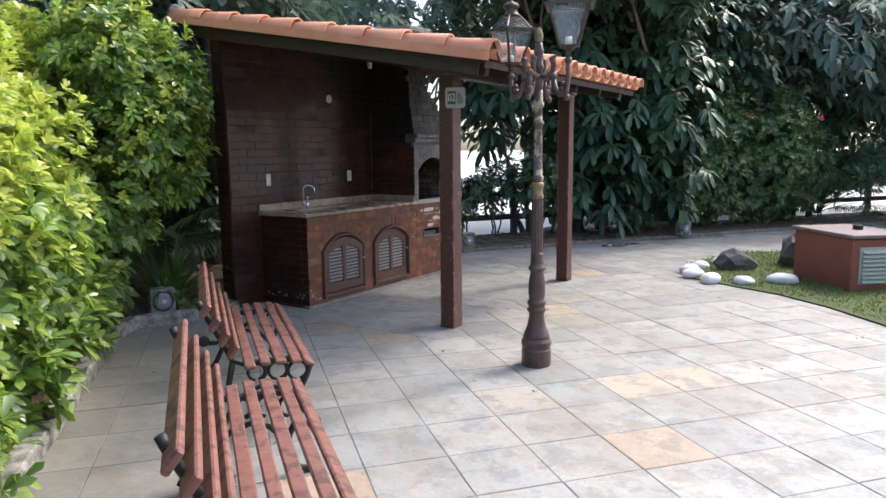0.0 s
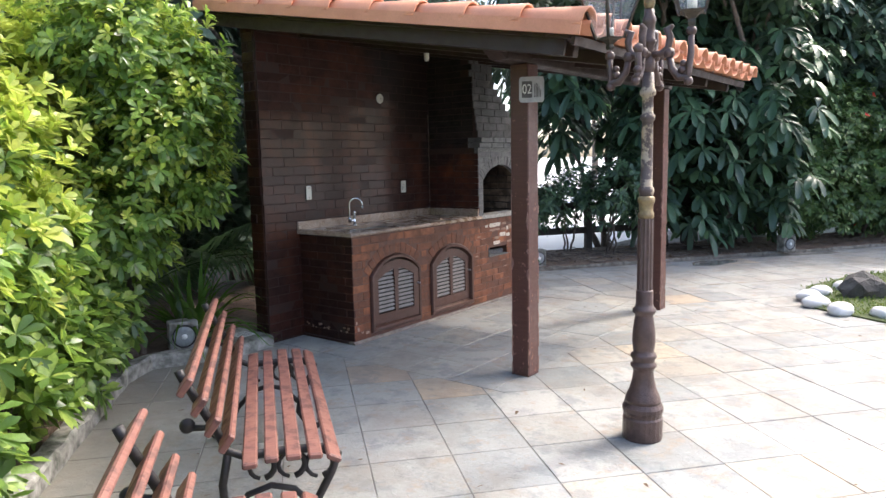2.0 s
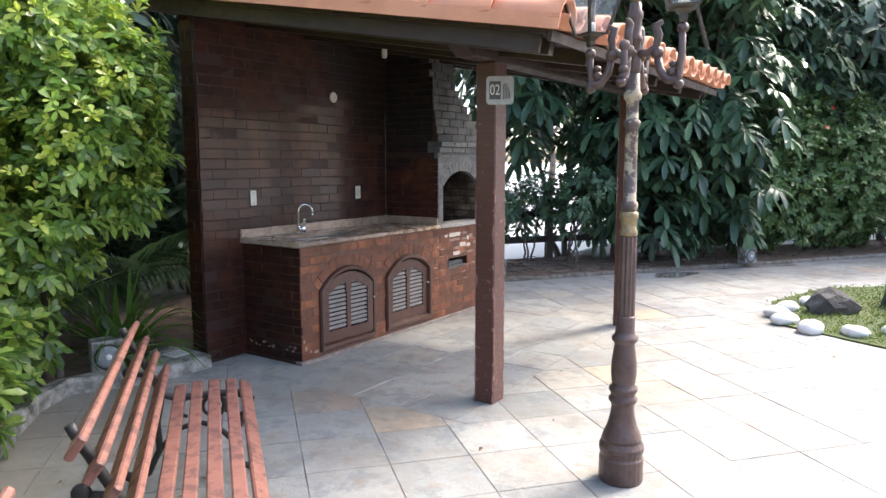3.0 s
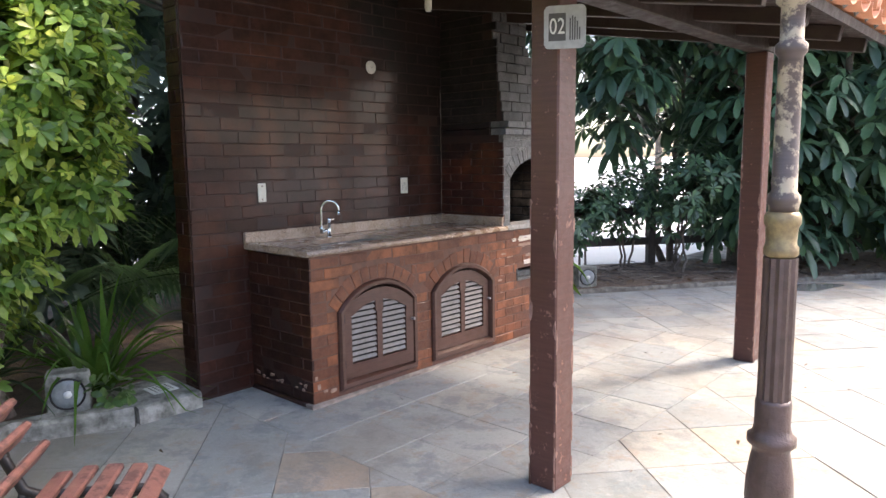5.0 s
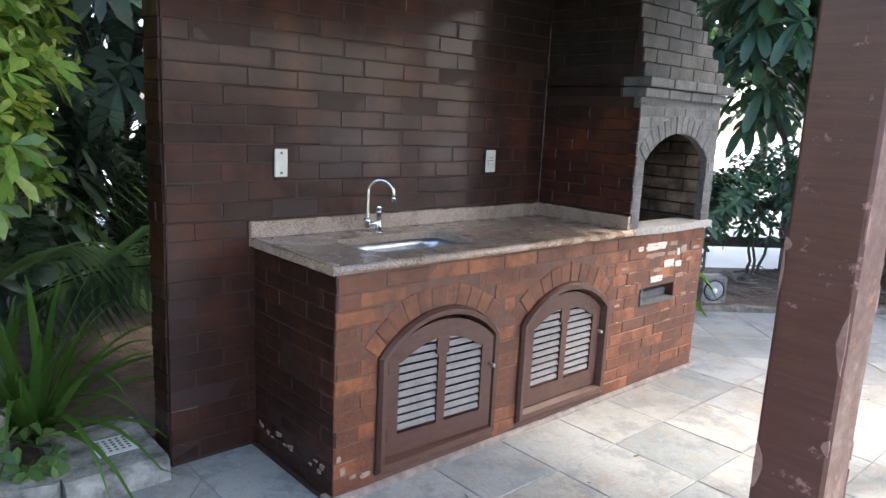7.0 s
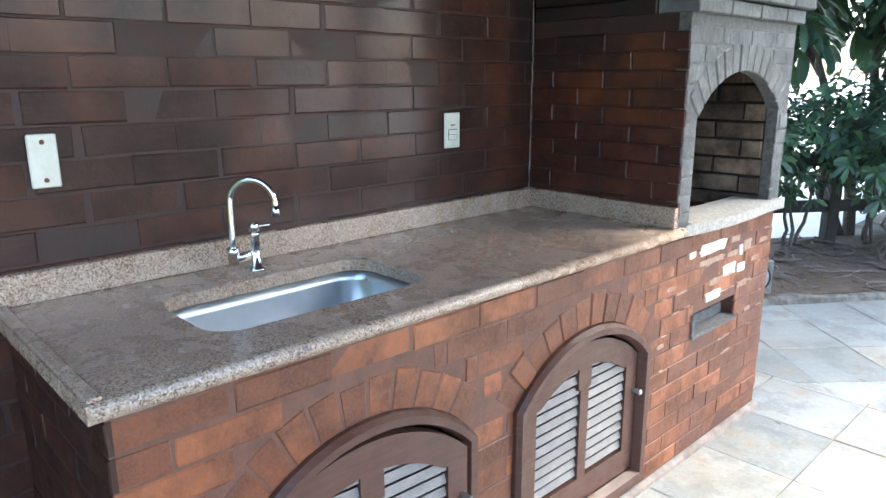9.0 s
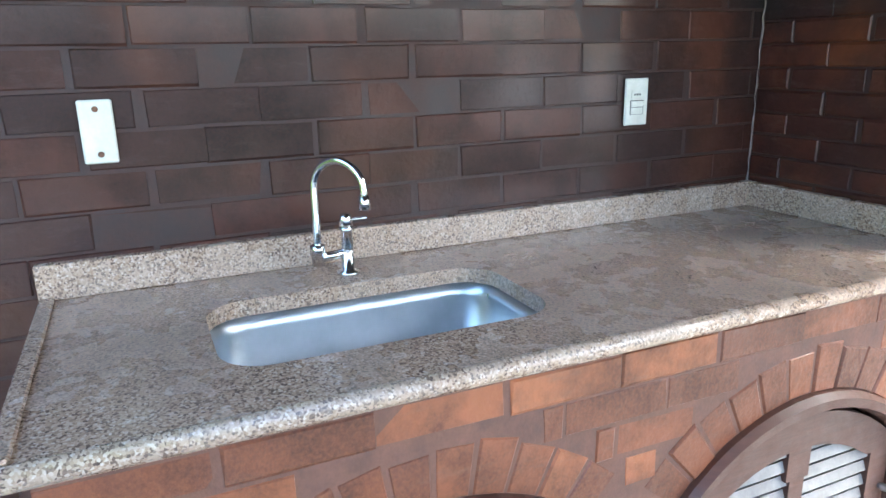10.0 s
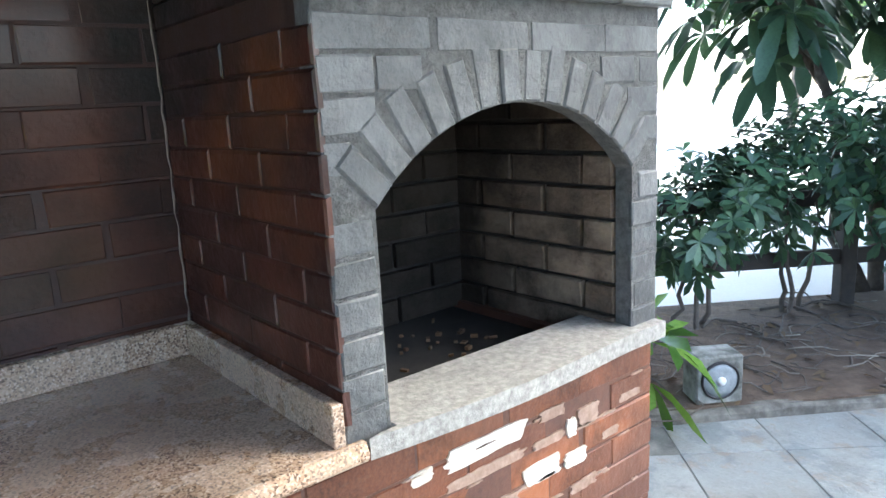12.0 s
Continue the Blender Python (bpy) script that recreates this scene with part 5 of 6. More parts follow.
# ---- spotlights ----
def spotlight(at, rz):
    s = thing("garden_spotlight", "square concrete block spotlight with round glass lens", "spotlight", at, rz, group="garden spotlights")
    w, h, d = 0.215, 0.225, 0.15
    bm = boxed(-w / 2, w / 2, 0, d, 0, h, bevel=0.008)
    part("block", bm, MAT_CONCRETE, s)
    face = Matrix.Translation((0, 0.001, h * 0.5)) @ Matrix.Rotation(radians(90), 4, "X")
    part("ring", lathe([(0.088, 0.0), (0.090, 0.006), (0.086, 0.012), (0.080, 0.012), (0.078, 0.004)], 28, face), MAT_IRON, s, "dark metal ring", smooth=True)
    part("lens", lathe([(0.080, 0.003), (0.078, 0.006), (0.05, 0.012), (0.022, 0.015), (0.001, 0.016)], 28, face), MAT_LENS, s, "dusty glass lens", smooth=True)
    part("bulb", lathe([(0.022, 0.012), (0.020, 0.020), (0.008, 0.024), (0.001, 0.025)], 16, face), MAT_PEBBLE, s, "pale bulb centre", smooth=True)
    return s


bench((-2.30, 4.13, 0), -37.8)
bench((-0.98, 2.97, 0), -37.8)
spotlight((-4.45, 5.17, 0.07), 66)
spotlight((-4.24, 10.26, 0.05), 55)
spotlight((-1.80, 13.33, 0.05), 55)
spotlight((1.2, 17.3, 0.05), 40)


# ---- lawn corner ----
LAWN = [(-0.88, 9.60), (-0.35, 9.32), (0.12, 9.10), (0.61, 8.68), (1.05, 8.16), (2.2, 7.0), (3.6, 5.2), (6.8, 5.0), (6.8, 13.5), (2.0, 13.4), (0.2, 12.8), (-0.75, 11.9), (-1.12, 10.7)]
sheet("lawn", LAWN, 0.015, 0.03, MAT_LAWN, "lawn corner with short patchy grass", "lawn")
ub = thing("utility_box", "low red-brown plastered service box with slab lid", "utility box", (0.74, 9.58, 0), 40)
part("body", boxed(0, 0.66, 0, 0.95, -0.02, 0.56, bevel=0.012), MAT_BOX, ub)
part("lid", boxed(-0.03, 0.69, -0.035, 0.98, 0.562, 0.602, bevel=0.008), MAT_BOXLID, ub, "dark slab lid")
part("lid_knob", lathe([(0.05, 0.60), (0.052, 0.61), (0.052, 0.645), (0.045, 0.652), (0.001, 0.653)], 16, Matrix.Translation((0.40, 0.45, 0))), MAT_IRON, ub, "round dark lid knob")
ve = part("vent_frame", boxed(0.08, 0.60, -0.012, 0.0, 0.08, 0.47, bevel=0.004), MAT_VENT, ub, "pale green louvred vent")
for i in range(8):
    part("louvre", box(bmesh.new(), 0.11, 0.57, -0.002, 0.002, -0.026, 0.026, m=Matrix.Translation((0, -0.022, 0.12 + i * 0.044)) @ Matrix.Rotation(radians(-38), 4, "X")), MAT_VENT, ve)


def rock(at, r, seed, squash, label, mat, name, category, group="", rz=0):
    bm = blob(r, seed, 2 if mat is MAT_ROCK else 3, 0.6 if mat is MAT_ROCK else 0.12, squash, 1.2)
    t = solid(name, bm, mat, label, category, group, smooth=mat is not MAT_ROCK)
    t.matrix_world = pose(*at, 0, 0, rz)
    return t


rock((-0.55, 10.40, 0.09), 0.20, 5, (1.35, 0.8, 0.75), "dark weathered rock in the lawn corner", MAT_ROCK, "rock", "rock", "lawn rocks", 25)
rock((0.12, 11.15, 0.14), 0.28, 9, (0.9, 0.9, 1.15), "dark weathered rock behind the service box", MAT_ROCK, "rock", "rock", "lawn rocks", 70)
for i, (x, y, r) in enumerate(((-0.95, 9.95, 0.13), (-0.85, 9.68, 0.14), (-0.61, 9.45, 0.15), (-0.27, 9.48, 0.13), (0.09, 9.76, 0.17), (-0.91, 10.32, 0.13), (-0.77, 10.72, 0.13), (0.33, 10.65, 0.13), (-0.98, 10.10, 0.10))):
    rock((x, y, 0.045), r * 0.86, i + 20, (1.15, 0.85, 0.55), "rounded white-painted border stone", MAT_PEBBLE, "border_stone", "stone", "border stones", i * 47)
puddle = sheet("puddle", [(-2.5 + 0.22 * math.cos(a) * (1 + 0.2 * math.sin(3 * a)), 12.0 + 0.38 * math.sin(a + 0.5) * (1 + 0.15 * math.cos(2 * a)))for a in [k * math.pi / 12 for k in range(24)]], 0.006, 0.003, MAT_WATER, "shallow puddle on the paving", "puddle")


# ---- fence ----
fence = thing("fence", "low dark timber fence with two rails behind the bed", "fence", (0, 0, 0))
F0 = KERB_A + KERB_N * 1.35 - KERB_D * 2.3
for i in range(12):
    p = F0 + KERB_D * (i * 1.75 + 0.62)
    part("fence_post", boxed(-0.05, 0.05, -0.05, 0.05, 0, 0.92, bevel=0.008), MAT_FENCE, fence, at=Matrix.Translation(p) @ Matrix.Rotation(math.atan2(KERB_D.y, KERB_D.x), 4, "Z"))
for z in (0.36, 0.74):
    for i in range(12):
        p = F0 + KERB_D * (i * 1.75 + 0.62 - 0.875) + Vector((0, 0, z))
        part("fence_rail", boxed(-0.872, 0.872, -0.02, 0.02, -0.05, 0.05, bevel=0.006), MAT_FENCE, fence, at=Matrix.Translation(p) @ Matrix.Rotation(math.atan2(KERB_D.y, KERB_D.x), 4, "Z"))
fence2 = thing("fence", "low dark timber fence behind the hedge", "fence", (0, 0, 0))
F1 = Vector((-7.3, 9.0, 0))
F1D = Vector((-0.1, -1, 0)).normalized()
for i in range(6):
    p = F1 + F1D * i * 1.75
    part("fence_post", boxed(-0.05, 0.05, -0.05, 0.05, 0, 0.92, bevel=0.008), MAT_FENCE, fence2, at=Matrix.Translation(p))
    for z in (0.36, 0.74):
        part("fence_rail", boxed(-0.87, 0.87, -0.02, 0.02, -0.05, 0.05, bevel=0.006), MAT_FENCE, fence2, at=Matrix.Translation(p + F1D * 0.875 + Vector((0, 0, z))) @ Matrix.Rotation(math.atan2(F1D.y, F1D.x), 4, "Z"))


# ---- plants ----
def leaves_mesh(name, pos, way, normal, length, width, droop, fold=0.25, broad=0.62, blunt=False):
    """One mesh of many folded leaves: arrays of base point, direction, upper side, length, width and droop."""
    n = len(pos)
    way = way / np.maximum(np.linalg.norm(way, axis=1, keepdims=True), 1e-6)
    side = np.cross(way, normal)
    side /= np.maximum(np.linalg.norm(side, axis=1, keepdims=True), 1e-6)
    up = np.cross(side, way)
    shape = [(0.0, 0.0), (0.38, 0.62), (0.38, 0.0), (0.38, -0.62), (broad + 0.12, 0.95), (broad + 0.12, 0.0), (broad + 0.12, -0.95), (1.0, 0.0)]
    if blunt:
        shape += [(0.94, 0.66), (0.94, -0.66)]
    m = len(shape)
    L, W, D = length[:, None], width[:, None] * 0.5, droop[:, None]
    down = np.array([[0.0, 0.0, -1.0]])
    vs = np.empty((n, m, 3))
    for i, (t, w) in enumerate(shape):
        vs[:, i] = pos + way * L * t + side * W * w + up * (abs(w) * W * fold) + down * (D * L * t * t)
    quads = np.array([[0, 3, 2, 1], [1, 2, 5, 4], [2, 3, 6, 5]] + ([[4, 5, 7, 8], [5, 6, 9, 7]] if blunt else [[4, 5, 6, 7]]))
    f = len(quads)
    base = (np.arange(n) * m)[:, None, None]
    loops = (quads[None] + base).reshape(-1)
    me = bpy.data.meshes.new(name)
    me.vertices.add(n * m)
    me.vertices.foreach_set("co", vs.reshape(-1).astype(np.float32))
    me.loops.add(len(loops))
    me.loops.foreach_set("vertex_index", loops.astype(np.int32))
    me.polygons.add(n * f)
    me.polygons.foreach_set("loop_start", np.arange(0, n * f * 4, 4, dtype=np.int32))
    me.polygons.foreach_set("loop_total", np.full(n * f, 4, dtype=np.int32))
    me.update(calc_edges=True)
    me.polygons.foreach_set("use_smooth", np.ones(n * f, dtype=bool))
    return me


def unit(v):
    return v / np.maximum(np.linalg.norm(v, axis=1, keepdims=True), 1e-6)


def crown_points(rs, lobes, n, inner=0.3, lump=0.22):
    """Points and outward directions over the uneven surface of several lobes, some of them deeper inside."""
    size = np.array([(l[3] * l[4] * l[5]) ** (2 / 3) for l in lobes])
    which = rs.choice(len(lobes), n, p=size / size.sum())
    lob = np.array(lobes)[which]
    d = unit(rs.normal(size=(n, 3)))
    k = 1.0 + lump * np.sin(d[:, :1] * 7 + lob[:, :1] * 3) * np.cos(d[:, 1:2] * 6 + lob[:, 1:2] * 5) + lump * 0.6 * np.sin(d[:, 2:3] * 11 + lob[:, 2:3] * 7)
    depth = np.where(rs.rand(n, 1) < inner, rs.uniform(0.35, 0.85, (n, 1)), rs.uniform(0.82, 1.08, (n, 1)))
    return lob[:, :3] + d * lob[:, 3:] * k * depth, d, depth[:, 0]


def whorls(rs, p, axis, k, length, width, spread, droop, vary=0.3):
    """k leaves fanned about each point's axis."""
    n = len(p)
    axis = unit(axis)
    ref = np.where(np.abs(axis[:, 2:3]) < 0.9, np.array([[0.0, 0.0, 1.0]]), np.array([[1.0, 0.0, 0.0]]))
    a = unit(np.cross(axis, ref))
    b = np.cross(axis, a)
    ph = rs.uniform(0, 6.28, (n, 1)) + np.arange(k)[None] * (2 * np.pi / k) + rs.normal(0, 0.18, (n, k))
    sp = np.clip(spread + rs.normal(0, 0.15, (n, k)), 0.1, 1.5)
    way = (np.cos(sp)[..., None] * axis[:, None] + np.sin(sp)[..., None] * (np.cos(ph)[..., None] * a[:, None] + np.sin(ph)[..., None] * b[:, None])).reshape(-1, 3)
    nrm = np.repeat(axis, k, axis=0) + np.array([[0, 0, 0.3]])
    ln = length * rs.uniform(1 - vary, 1 + vary, n * k)
    return np.repeat(p, k, axis=0), way, nrm, ln, ln * width / length, droop * rs.uniform(0.5, 1.5, n * k)


def limb(p, q, r0, r1, rng, n=6, sag=0.12):
    p, q = Vector(p), Vector(q)
    L = (q - p).length
    pts = [p + (q - p) * i / n + Vector((rng.uniform(-1, 1), rng.uniform(-1, 1), rng.uniform(-0.5, 0.5))) * L * sag * math.sin(math.pi * i / n) * 0.6 for i in range(n + 1)]
    return pts, [r0 + (r1 - r0) * i / n for i in range(n + 1)]


def plant(name, label, category, base, lobes, count, leaf, mat, seed, trunk_r=0.06, trunks=1, group="", young=None, young_share=0.0, flowers=0, low=0.15):
    """A shrub or tree: tapered trunk and limbs, and a crown of whorled leaves over several lobes."""
    k, length, width, spread, droop, up = leaf
    rs = np.random.RandomState(seed)
    rng = random.Random(seed)
    t = thing(name, label, category, base, group=group)
    inv = np.array(base)
    for j in range(trunks):
        bm = bmesh.new()
        foot = Vector((rng.uniform(-1, 1) * 0.12 * (trunks > 1), rng.uniform(-1, 1) * 0.12 * (trunks > 1), -0.12))
        c = Vector(lobes[j % len(lobes)][:3]) - Vector(base)
        fork = foot.lerp(c, 0.5) + Vector((0, 0, 0.05))
        tube(*limb(foot, fork, trunk_r, trunk_r * 0.65, rng), 8, bm)
        for l in lobes[j::trunks]:
            e = Vector(l[:3]) - Vector(base)
            tube(*limb(fork, e, trunk_r * 0.55, trunk_r * 0.2, rng), 7, bm)
            for s in range(4):
                d = Vector((rng.uniform(-1, 1), rng.uniform(-1, 1), rng.uniform(-0.3, 0.9))).normalized()
                f = e + Vector((d.x * l[3], d.y * l[4], d.z * l[5])) * 0.8
                tube(*limb(fork.lerp(e, rng.uniform(0.5, 1)), f, trunk_r * 0.22, trunk_r * 0.06, rng, 5), 5, bm)
        part("trunk" if trunks == 1 else "stem", bm, MAT_BARK, t, smooth=True)
    p, d, depth = crown_points(rs, lobes, count)
    keep = p[:, 2] > low
    p, d, depth = p[keep], d[keep], depth[keep]
    axis = d + np.array([[0, 0, up]]) + rs.normal(0, 0.25, p.shape)
    # Shoots grow at the tips; favouring height puts the hedge's lit top into colour
    tip = (depth > 0.8) & (rs.rand(len(p)) < young_share * np.clip((p[:, 2] - 0.7) / 0.7, 0.08, 1.0) * (0.6 + 0.8 * np.clip(d[:, 2] + 0.3, 0, 1)))
    for sel, m, nm in ((~tip, mat, "crown"), (tip, young, "young_leaves")):
        if sel.sum() and m:
            a = whorls(rs, p[sel] - inv, axis[sel], k, length * (0.85 if nm != "crown" else 1), width * (0.85 if nm != "crown" else 1), spread * (0.8 if nm != "crown" else 1), droop)
            me = leaves_mesh(nm, *a, fold=0.45 if leaf is OCTO else 0.25, blunt=leaf is OCTO)
            tagged(part(nm, me, m, t, "fresh yellow shoots" if nm != "crown" else ""), kind="stuff")
    for i in range(flowers):
        q = rs.randint(len(p))
        if depth[q] < 0.95:
            q = int(np.argmax(depth * rs.rand(len(p))))
        a = whorls(rs, p[q:q + 1] - inv + d[q:q + 1] * 0.05, d[q:q + 1] + rs.normal(0, 0.2, (1, 3)), 5, 0.06, 0.055, 0.9, 0.1)
        part("flower", leaves_mesh("flower", *a), MAT_FLOWER, t, "red five-petalled flower")
    return t


def palm(name, label, base, fronds, length, seed, rise=0.75, stems=1, leaflets=26, width=0.032):
    """A palm: arching midribs with two rows of narrow leaflets."""
    rs, rng = np.random.RandomState(seed), random.Random(seed)
    t = thing(name, label, "palm", base)
    P, Wy, N, Ln, Wd, Dr = [], [], [], [], [], []
    bm = bmesh.new()
    for f in range(fronds):
        a = rng.uniform(0, 6.28)
        L = length * rng.uniform(0.75, 1.15)
        el = rng.uniform(0.5, 1.35) * rise
        h = Vector((math.cos(a), math.sin(a), 0))
        pts = []
        for i in range(9):
            s = i / 8
            pts.append(h * (L * s * math.cos(el) * (1 + 0.15 * s)) + Vector((0, 0, L * (s * math.sin(el) - 0.42 * s * s * (1.5 - el)))) + Vector((0, 0, 0.15)))
        tube(pts, [0.011 * (1 - 0.8 * i / 8) for i in range(9)], 5, bm)
        for i in range(leaflets):
            s = 0.18 + 0.8 * i / leaflets
            k = s * 8
            q = pts[int(k)].lerp(pts[min(int(k) + 1, 8)], k - int(k))
            d = (pts[min(int(k) + 1, 8)] - pts[int(k)]).normalized()
            sd_ = d.cross(Vector((0, 0, 1))).normalized()
            for sg in (-1, 1):
                P.append(q)
                Wy.append(d * 0.75 + sd_ * sg * 0.9 + Vector((0, 0, -0.15)))
                N.append((0, 0, 1))
                ll = L * 0.30 * math.sin(math.pi * (0.12 + 0.82 * s)) * rng.uniform(0.85, 1.1)
                Ln.append(ll)
                Wd.append(width)
                Dr.append(0.35)
    part("stalk", bm, MAT_LEAF_PALM, t, smooth=True)
    me = leaves_mesh("leaflet_rows", np.array(P), np.array([tuple(v) for v in Wy]), np.array(N, dtype=float), np.array(Ln), np.array(Wd), np.array(Dr), 0.3, 0.35)
    tagged(part("frond", me, MAT_LEAF_PALM, t), kind="stuff")
    return t


def strap_clump(name, label, base, n, length, width, seed, mat):
    """A clump of long arching strap leaves."""
    rng = random.Random(seed)
    t = thing(name, label, "plant", base)
    for i in range(n):
        a, L, el = rng.uniform(0, 6.28), length * rng.uniform(0.6, 1.1), rng.uniform(0.45, 1.35)
        h, s = Vector((math.cos(a), math.sin(a), 0)), Vector((-math.sin(a), math.cos(a), 0))
        bm = bmesh.new()
        rows = []
        foot = Vector((rng.uniform(-0.08, 0.08), rng.uniform(-0.08, 0.08), -0.01))
        for j in range(9):
            k = j / 8
            c = foot + h * (L * k * math.cos(el)) + Vector((0, 0, L * (k * math.sin(el) - (0.75 - 0.35 * el) * k * k * k)))
            c.z = max(c.z, 0.012)
            w = width * (0.5 + 0.5 * math.sin(math.pi * min(k * 1.2 + 0.15, 1))) * (1 - k ** 4)
            rows.append([bm.verts.new(c - s * w * 0.5 + Vector((0, 0, w * 0.25))), bm.verts.new(c), bm.verts.new(c + s * w * 0.5 + Vector((0, 0, w * 0.25)))])
        for p, q in zip(rows, rows[1:]):
            for j in range(2):
                bm.faces.new((p[j], p[j + 1], q[j + 1], q[j]))
        part("leaf", bm, mat, t, smooth=True)
    return t


HEDGE = (8, 0.112, 0.042, 1.05, 0.20, 0.55)          # leaves a whorl, length, width, spread, droop, upward pull
OCTO = (8, 0.245, 0.104, 1.32, 0.62, 1.3)
DARK = (7, 0.24, 0.085, 1.1, 0.35, 0.4)
SHRUB = (6, 0.095, 0.045, 1.0, 0.2, 0.4)
ARBO = (8, 0.108, 0.040, 1.2, 0.25, 0.6)
for i, (x, y, h, r) in enumerate(((-1.80, 1.40, 2.0, 0.72), (-2.60, 2.1, 2.1, 0.70), (-3.40, 2.75, 2.25, 0.72), (-4.15, 3.4, 2.4, 0.72), (-4.90, 4.05, 2.5, 0.62), (-0.85, 0.5, 1.9, 0.70), (-5.40, 4.7, 2.8, 0.60))):
    lobes = [(x, y, h * 0.36, r * 0.8, r * 0.8, h * 0.33), (x - 0.05, y - 0.05, h * 0.66, r, r, h * 0.34), (x + 0.25, y + 0.15, h * 0.52, r * 0.72, r * 0.72, h * 0.3), (x - 0.3, y + 0.25, h * 0.62, r * 0.7, r * 0.7, h * 0.3)]
    # near shrubs darker, far ones brighter: sun and shade evened out in colour
    plant("hedge_shrub", "tall variegated yellow-green hedge shrub", "shrub", (x, y, 0.07), lobes, 3000, HEDGE, MAT_LEAF_HEDGE_DIM if i in (0, 1, 5) else MAT_LEAF_HEDGE, 40 + i, 0.045, 2, "hedge along the kerb", MAT_LEAF_YOUNG, 0.5 if i in (0, 1, 5) else 0.95)
for i, (x, y, z) in enumerate(((-1.55, 1.95, 0.30), (-2.20, 2.55, 0.32), (-2.80, 3.08, 0.32), (-3.40, 3.58, 0.36), (-3.95, 4.05, 0.38), (-4.30, 4.38, 0.48), (-4.58, 4.66, 0.62))):
    plant("low_shrub", "low leafy shoots spilling over the kerb", "shrub", (x, y, 0.07), [(x, y, z, 0.26, 0.24, 0.27), (x - 0.15, y - 0.15, z + 0.38, 0.34, 0.34, 0.32)], 230, HEDGE, MAT_LEAF_HEDGE, 60 + i, 0.015, 2, "shoots along the kerb", MAT_LEAF_YOUNG, 0.4, low=0.12)


plant("hedge_shrub", "leafy green shrub leaning over the kerb by the wall", "shrub", (-4.75, 4.85, 0.07), [(-4.42, 5.02, 1.75, 0.50, 0.46, 0.50), (-4.55, 4.9, 2.35, 0.52, 0.5, 0.45), (-4.5, 4.75, 1.15, 0.42, 0.38, 0.45), (-4.25, 5.2, 2.05, 0.30, 0.28, 0.40), (-4.3, 5.2, 1.4, 0.28, 0.26, 0.3)], 2900, (6, 0.088, 0.036, 1.0, 0.25, 0.5), MAT_LEAF_HEDGE, 57, 0.04, 3, "hedge along the kerb", MAT_LEAF_YOUNG, 0.28, low=0.75)
palm("areca_palm", "dark areca palm in the shade behind the hedge", (-6.0, 5.5, 0.05), 22, 1.7, 5, 1.05)
palm("areca_palm", "dark areca palm beside the brick wall", (-6.5, 6.5, 0.05), 26, 2.2, 6, 1.05)
palm("areca_palm", "feathery palm at the edge of the bed", (-0.15, 16.9, 0.05), 18, 1.7, 7, 0.8)
palm("areca_palm", "dark palm rising behind the hedge", (-6.6, 4.2, 0.3), 22, 2.4, 8, 1.0)
strap_clump("lily_clump", "clump of long arching strap leaves by the wall", (-4.72, 5.42, 0.07), 60, 1.05, 0.042, 3, MAT_LEAF_GLOSSY)
strap_clump("lily_clump", "strap-leaved clump under the hedge", (-5.15, 4.85, 0.07), 34, 0.85, 0.04, 4, MAT_LEAF_PALM)
plant("low_plant", "small broad-leaved plant beside the spotlight", "plant", (-4.36, 5.37, 0.07), [(-4.36, 5.37, 0.15, 0.09, 0.09, 0.08)], 12, (6, 0.08, 0.04, 1.1, 0.2, 0.6), MAT_LEAF_SHRUB, 71, 0.006, 1, low=0.1)

# the trees and shrubs of the back bed
def bed(s, n):
    q = KERB_A + KERB_D * s + KERB_N * n
    return q.x, q.y


for i, (s, n, h, r) in enumerate(((3.0, 1.25, 4.4, 1.0), (4.1, 1.1, 4.9, 1.1), (6.0, 2.6, 5.8, 1.6), (8.2, 3.4, 5.8, 1.6), (10.6, 3.0, 5.6, 1.7))):
    x, y = bed(s, n)
    lobes = [(x, y, h * 0.78, r, r, h * 0.24), (x + r * 0.5, y - r * 0.2, h * 0.5, r * 0.8, r * 0.8, h * 0.26), (x - r * 0.5, y + r * 0.3, h * 0.55, r * 0.8, r * 0.8, h * 0.25)]
    # extra high lobes, added above the view to shade the paving
    if s == 4.1:
        lobes += [(x + 0.95, y - 0.9, h * 0.86, 0.85, 0.85, 0.6), (x + 0.3, y - 1.7, h * 0.98, 1.0, 1.0, 0.5)]
    if s == 3.0:
        lobes += [(x + 0.6, y - 1.3, 4.55, 1.15, 1.0, 0.55), (x - 0.5, y - 1.5, 4.5, 1.0, 0.9, 0.5)]
    if s < 5:
        lobes += [(x + r * 0.3, y - 0.2, h * 0.25, r * 0.75, r * 0.75, h * 0.2), (x - r * 0.25, y + 0.4, h * 0.22, r * 0.6, r * 0.6, h * 0.18)]
    elif s < 7:
        lobes += [(x + r * 0.2, y - 0.3, h * 0.26, r * 0.8, r * 0.8, h * 0.2)]
    plant("umbrella_tree", "umbrella tree with drooping whorls of dark glossy leaves", "tree", (x, y, 0.05), lobes, 880, OCTO, MAT_LEAF_DARK, 80 + i, 0.09, 3, "umbrella trees of the back bed", low=0.2 if s < 7 else 0.9)
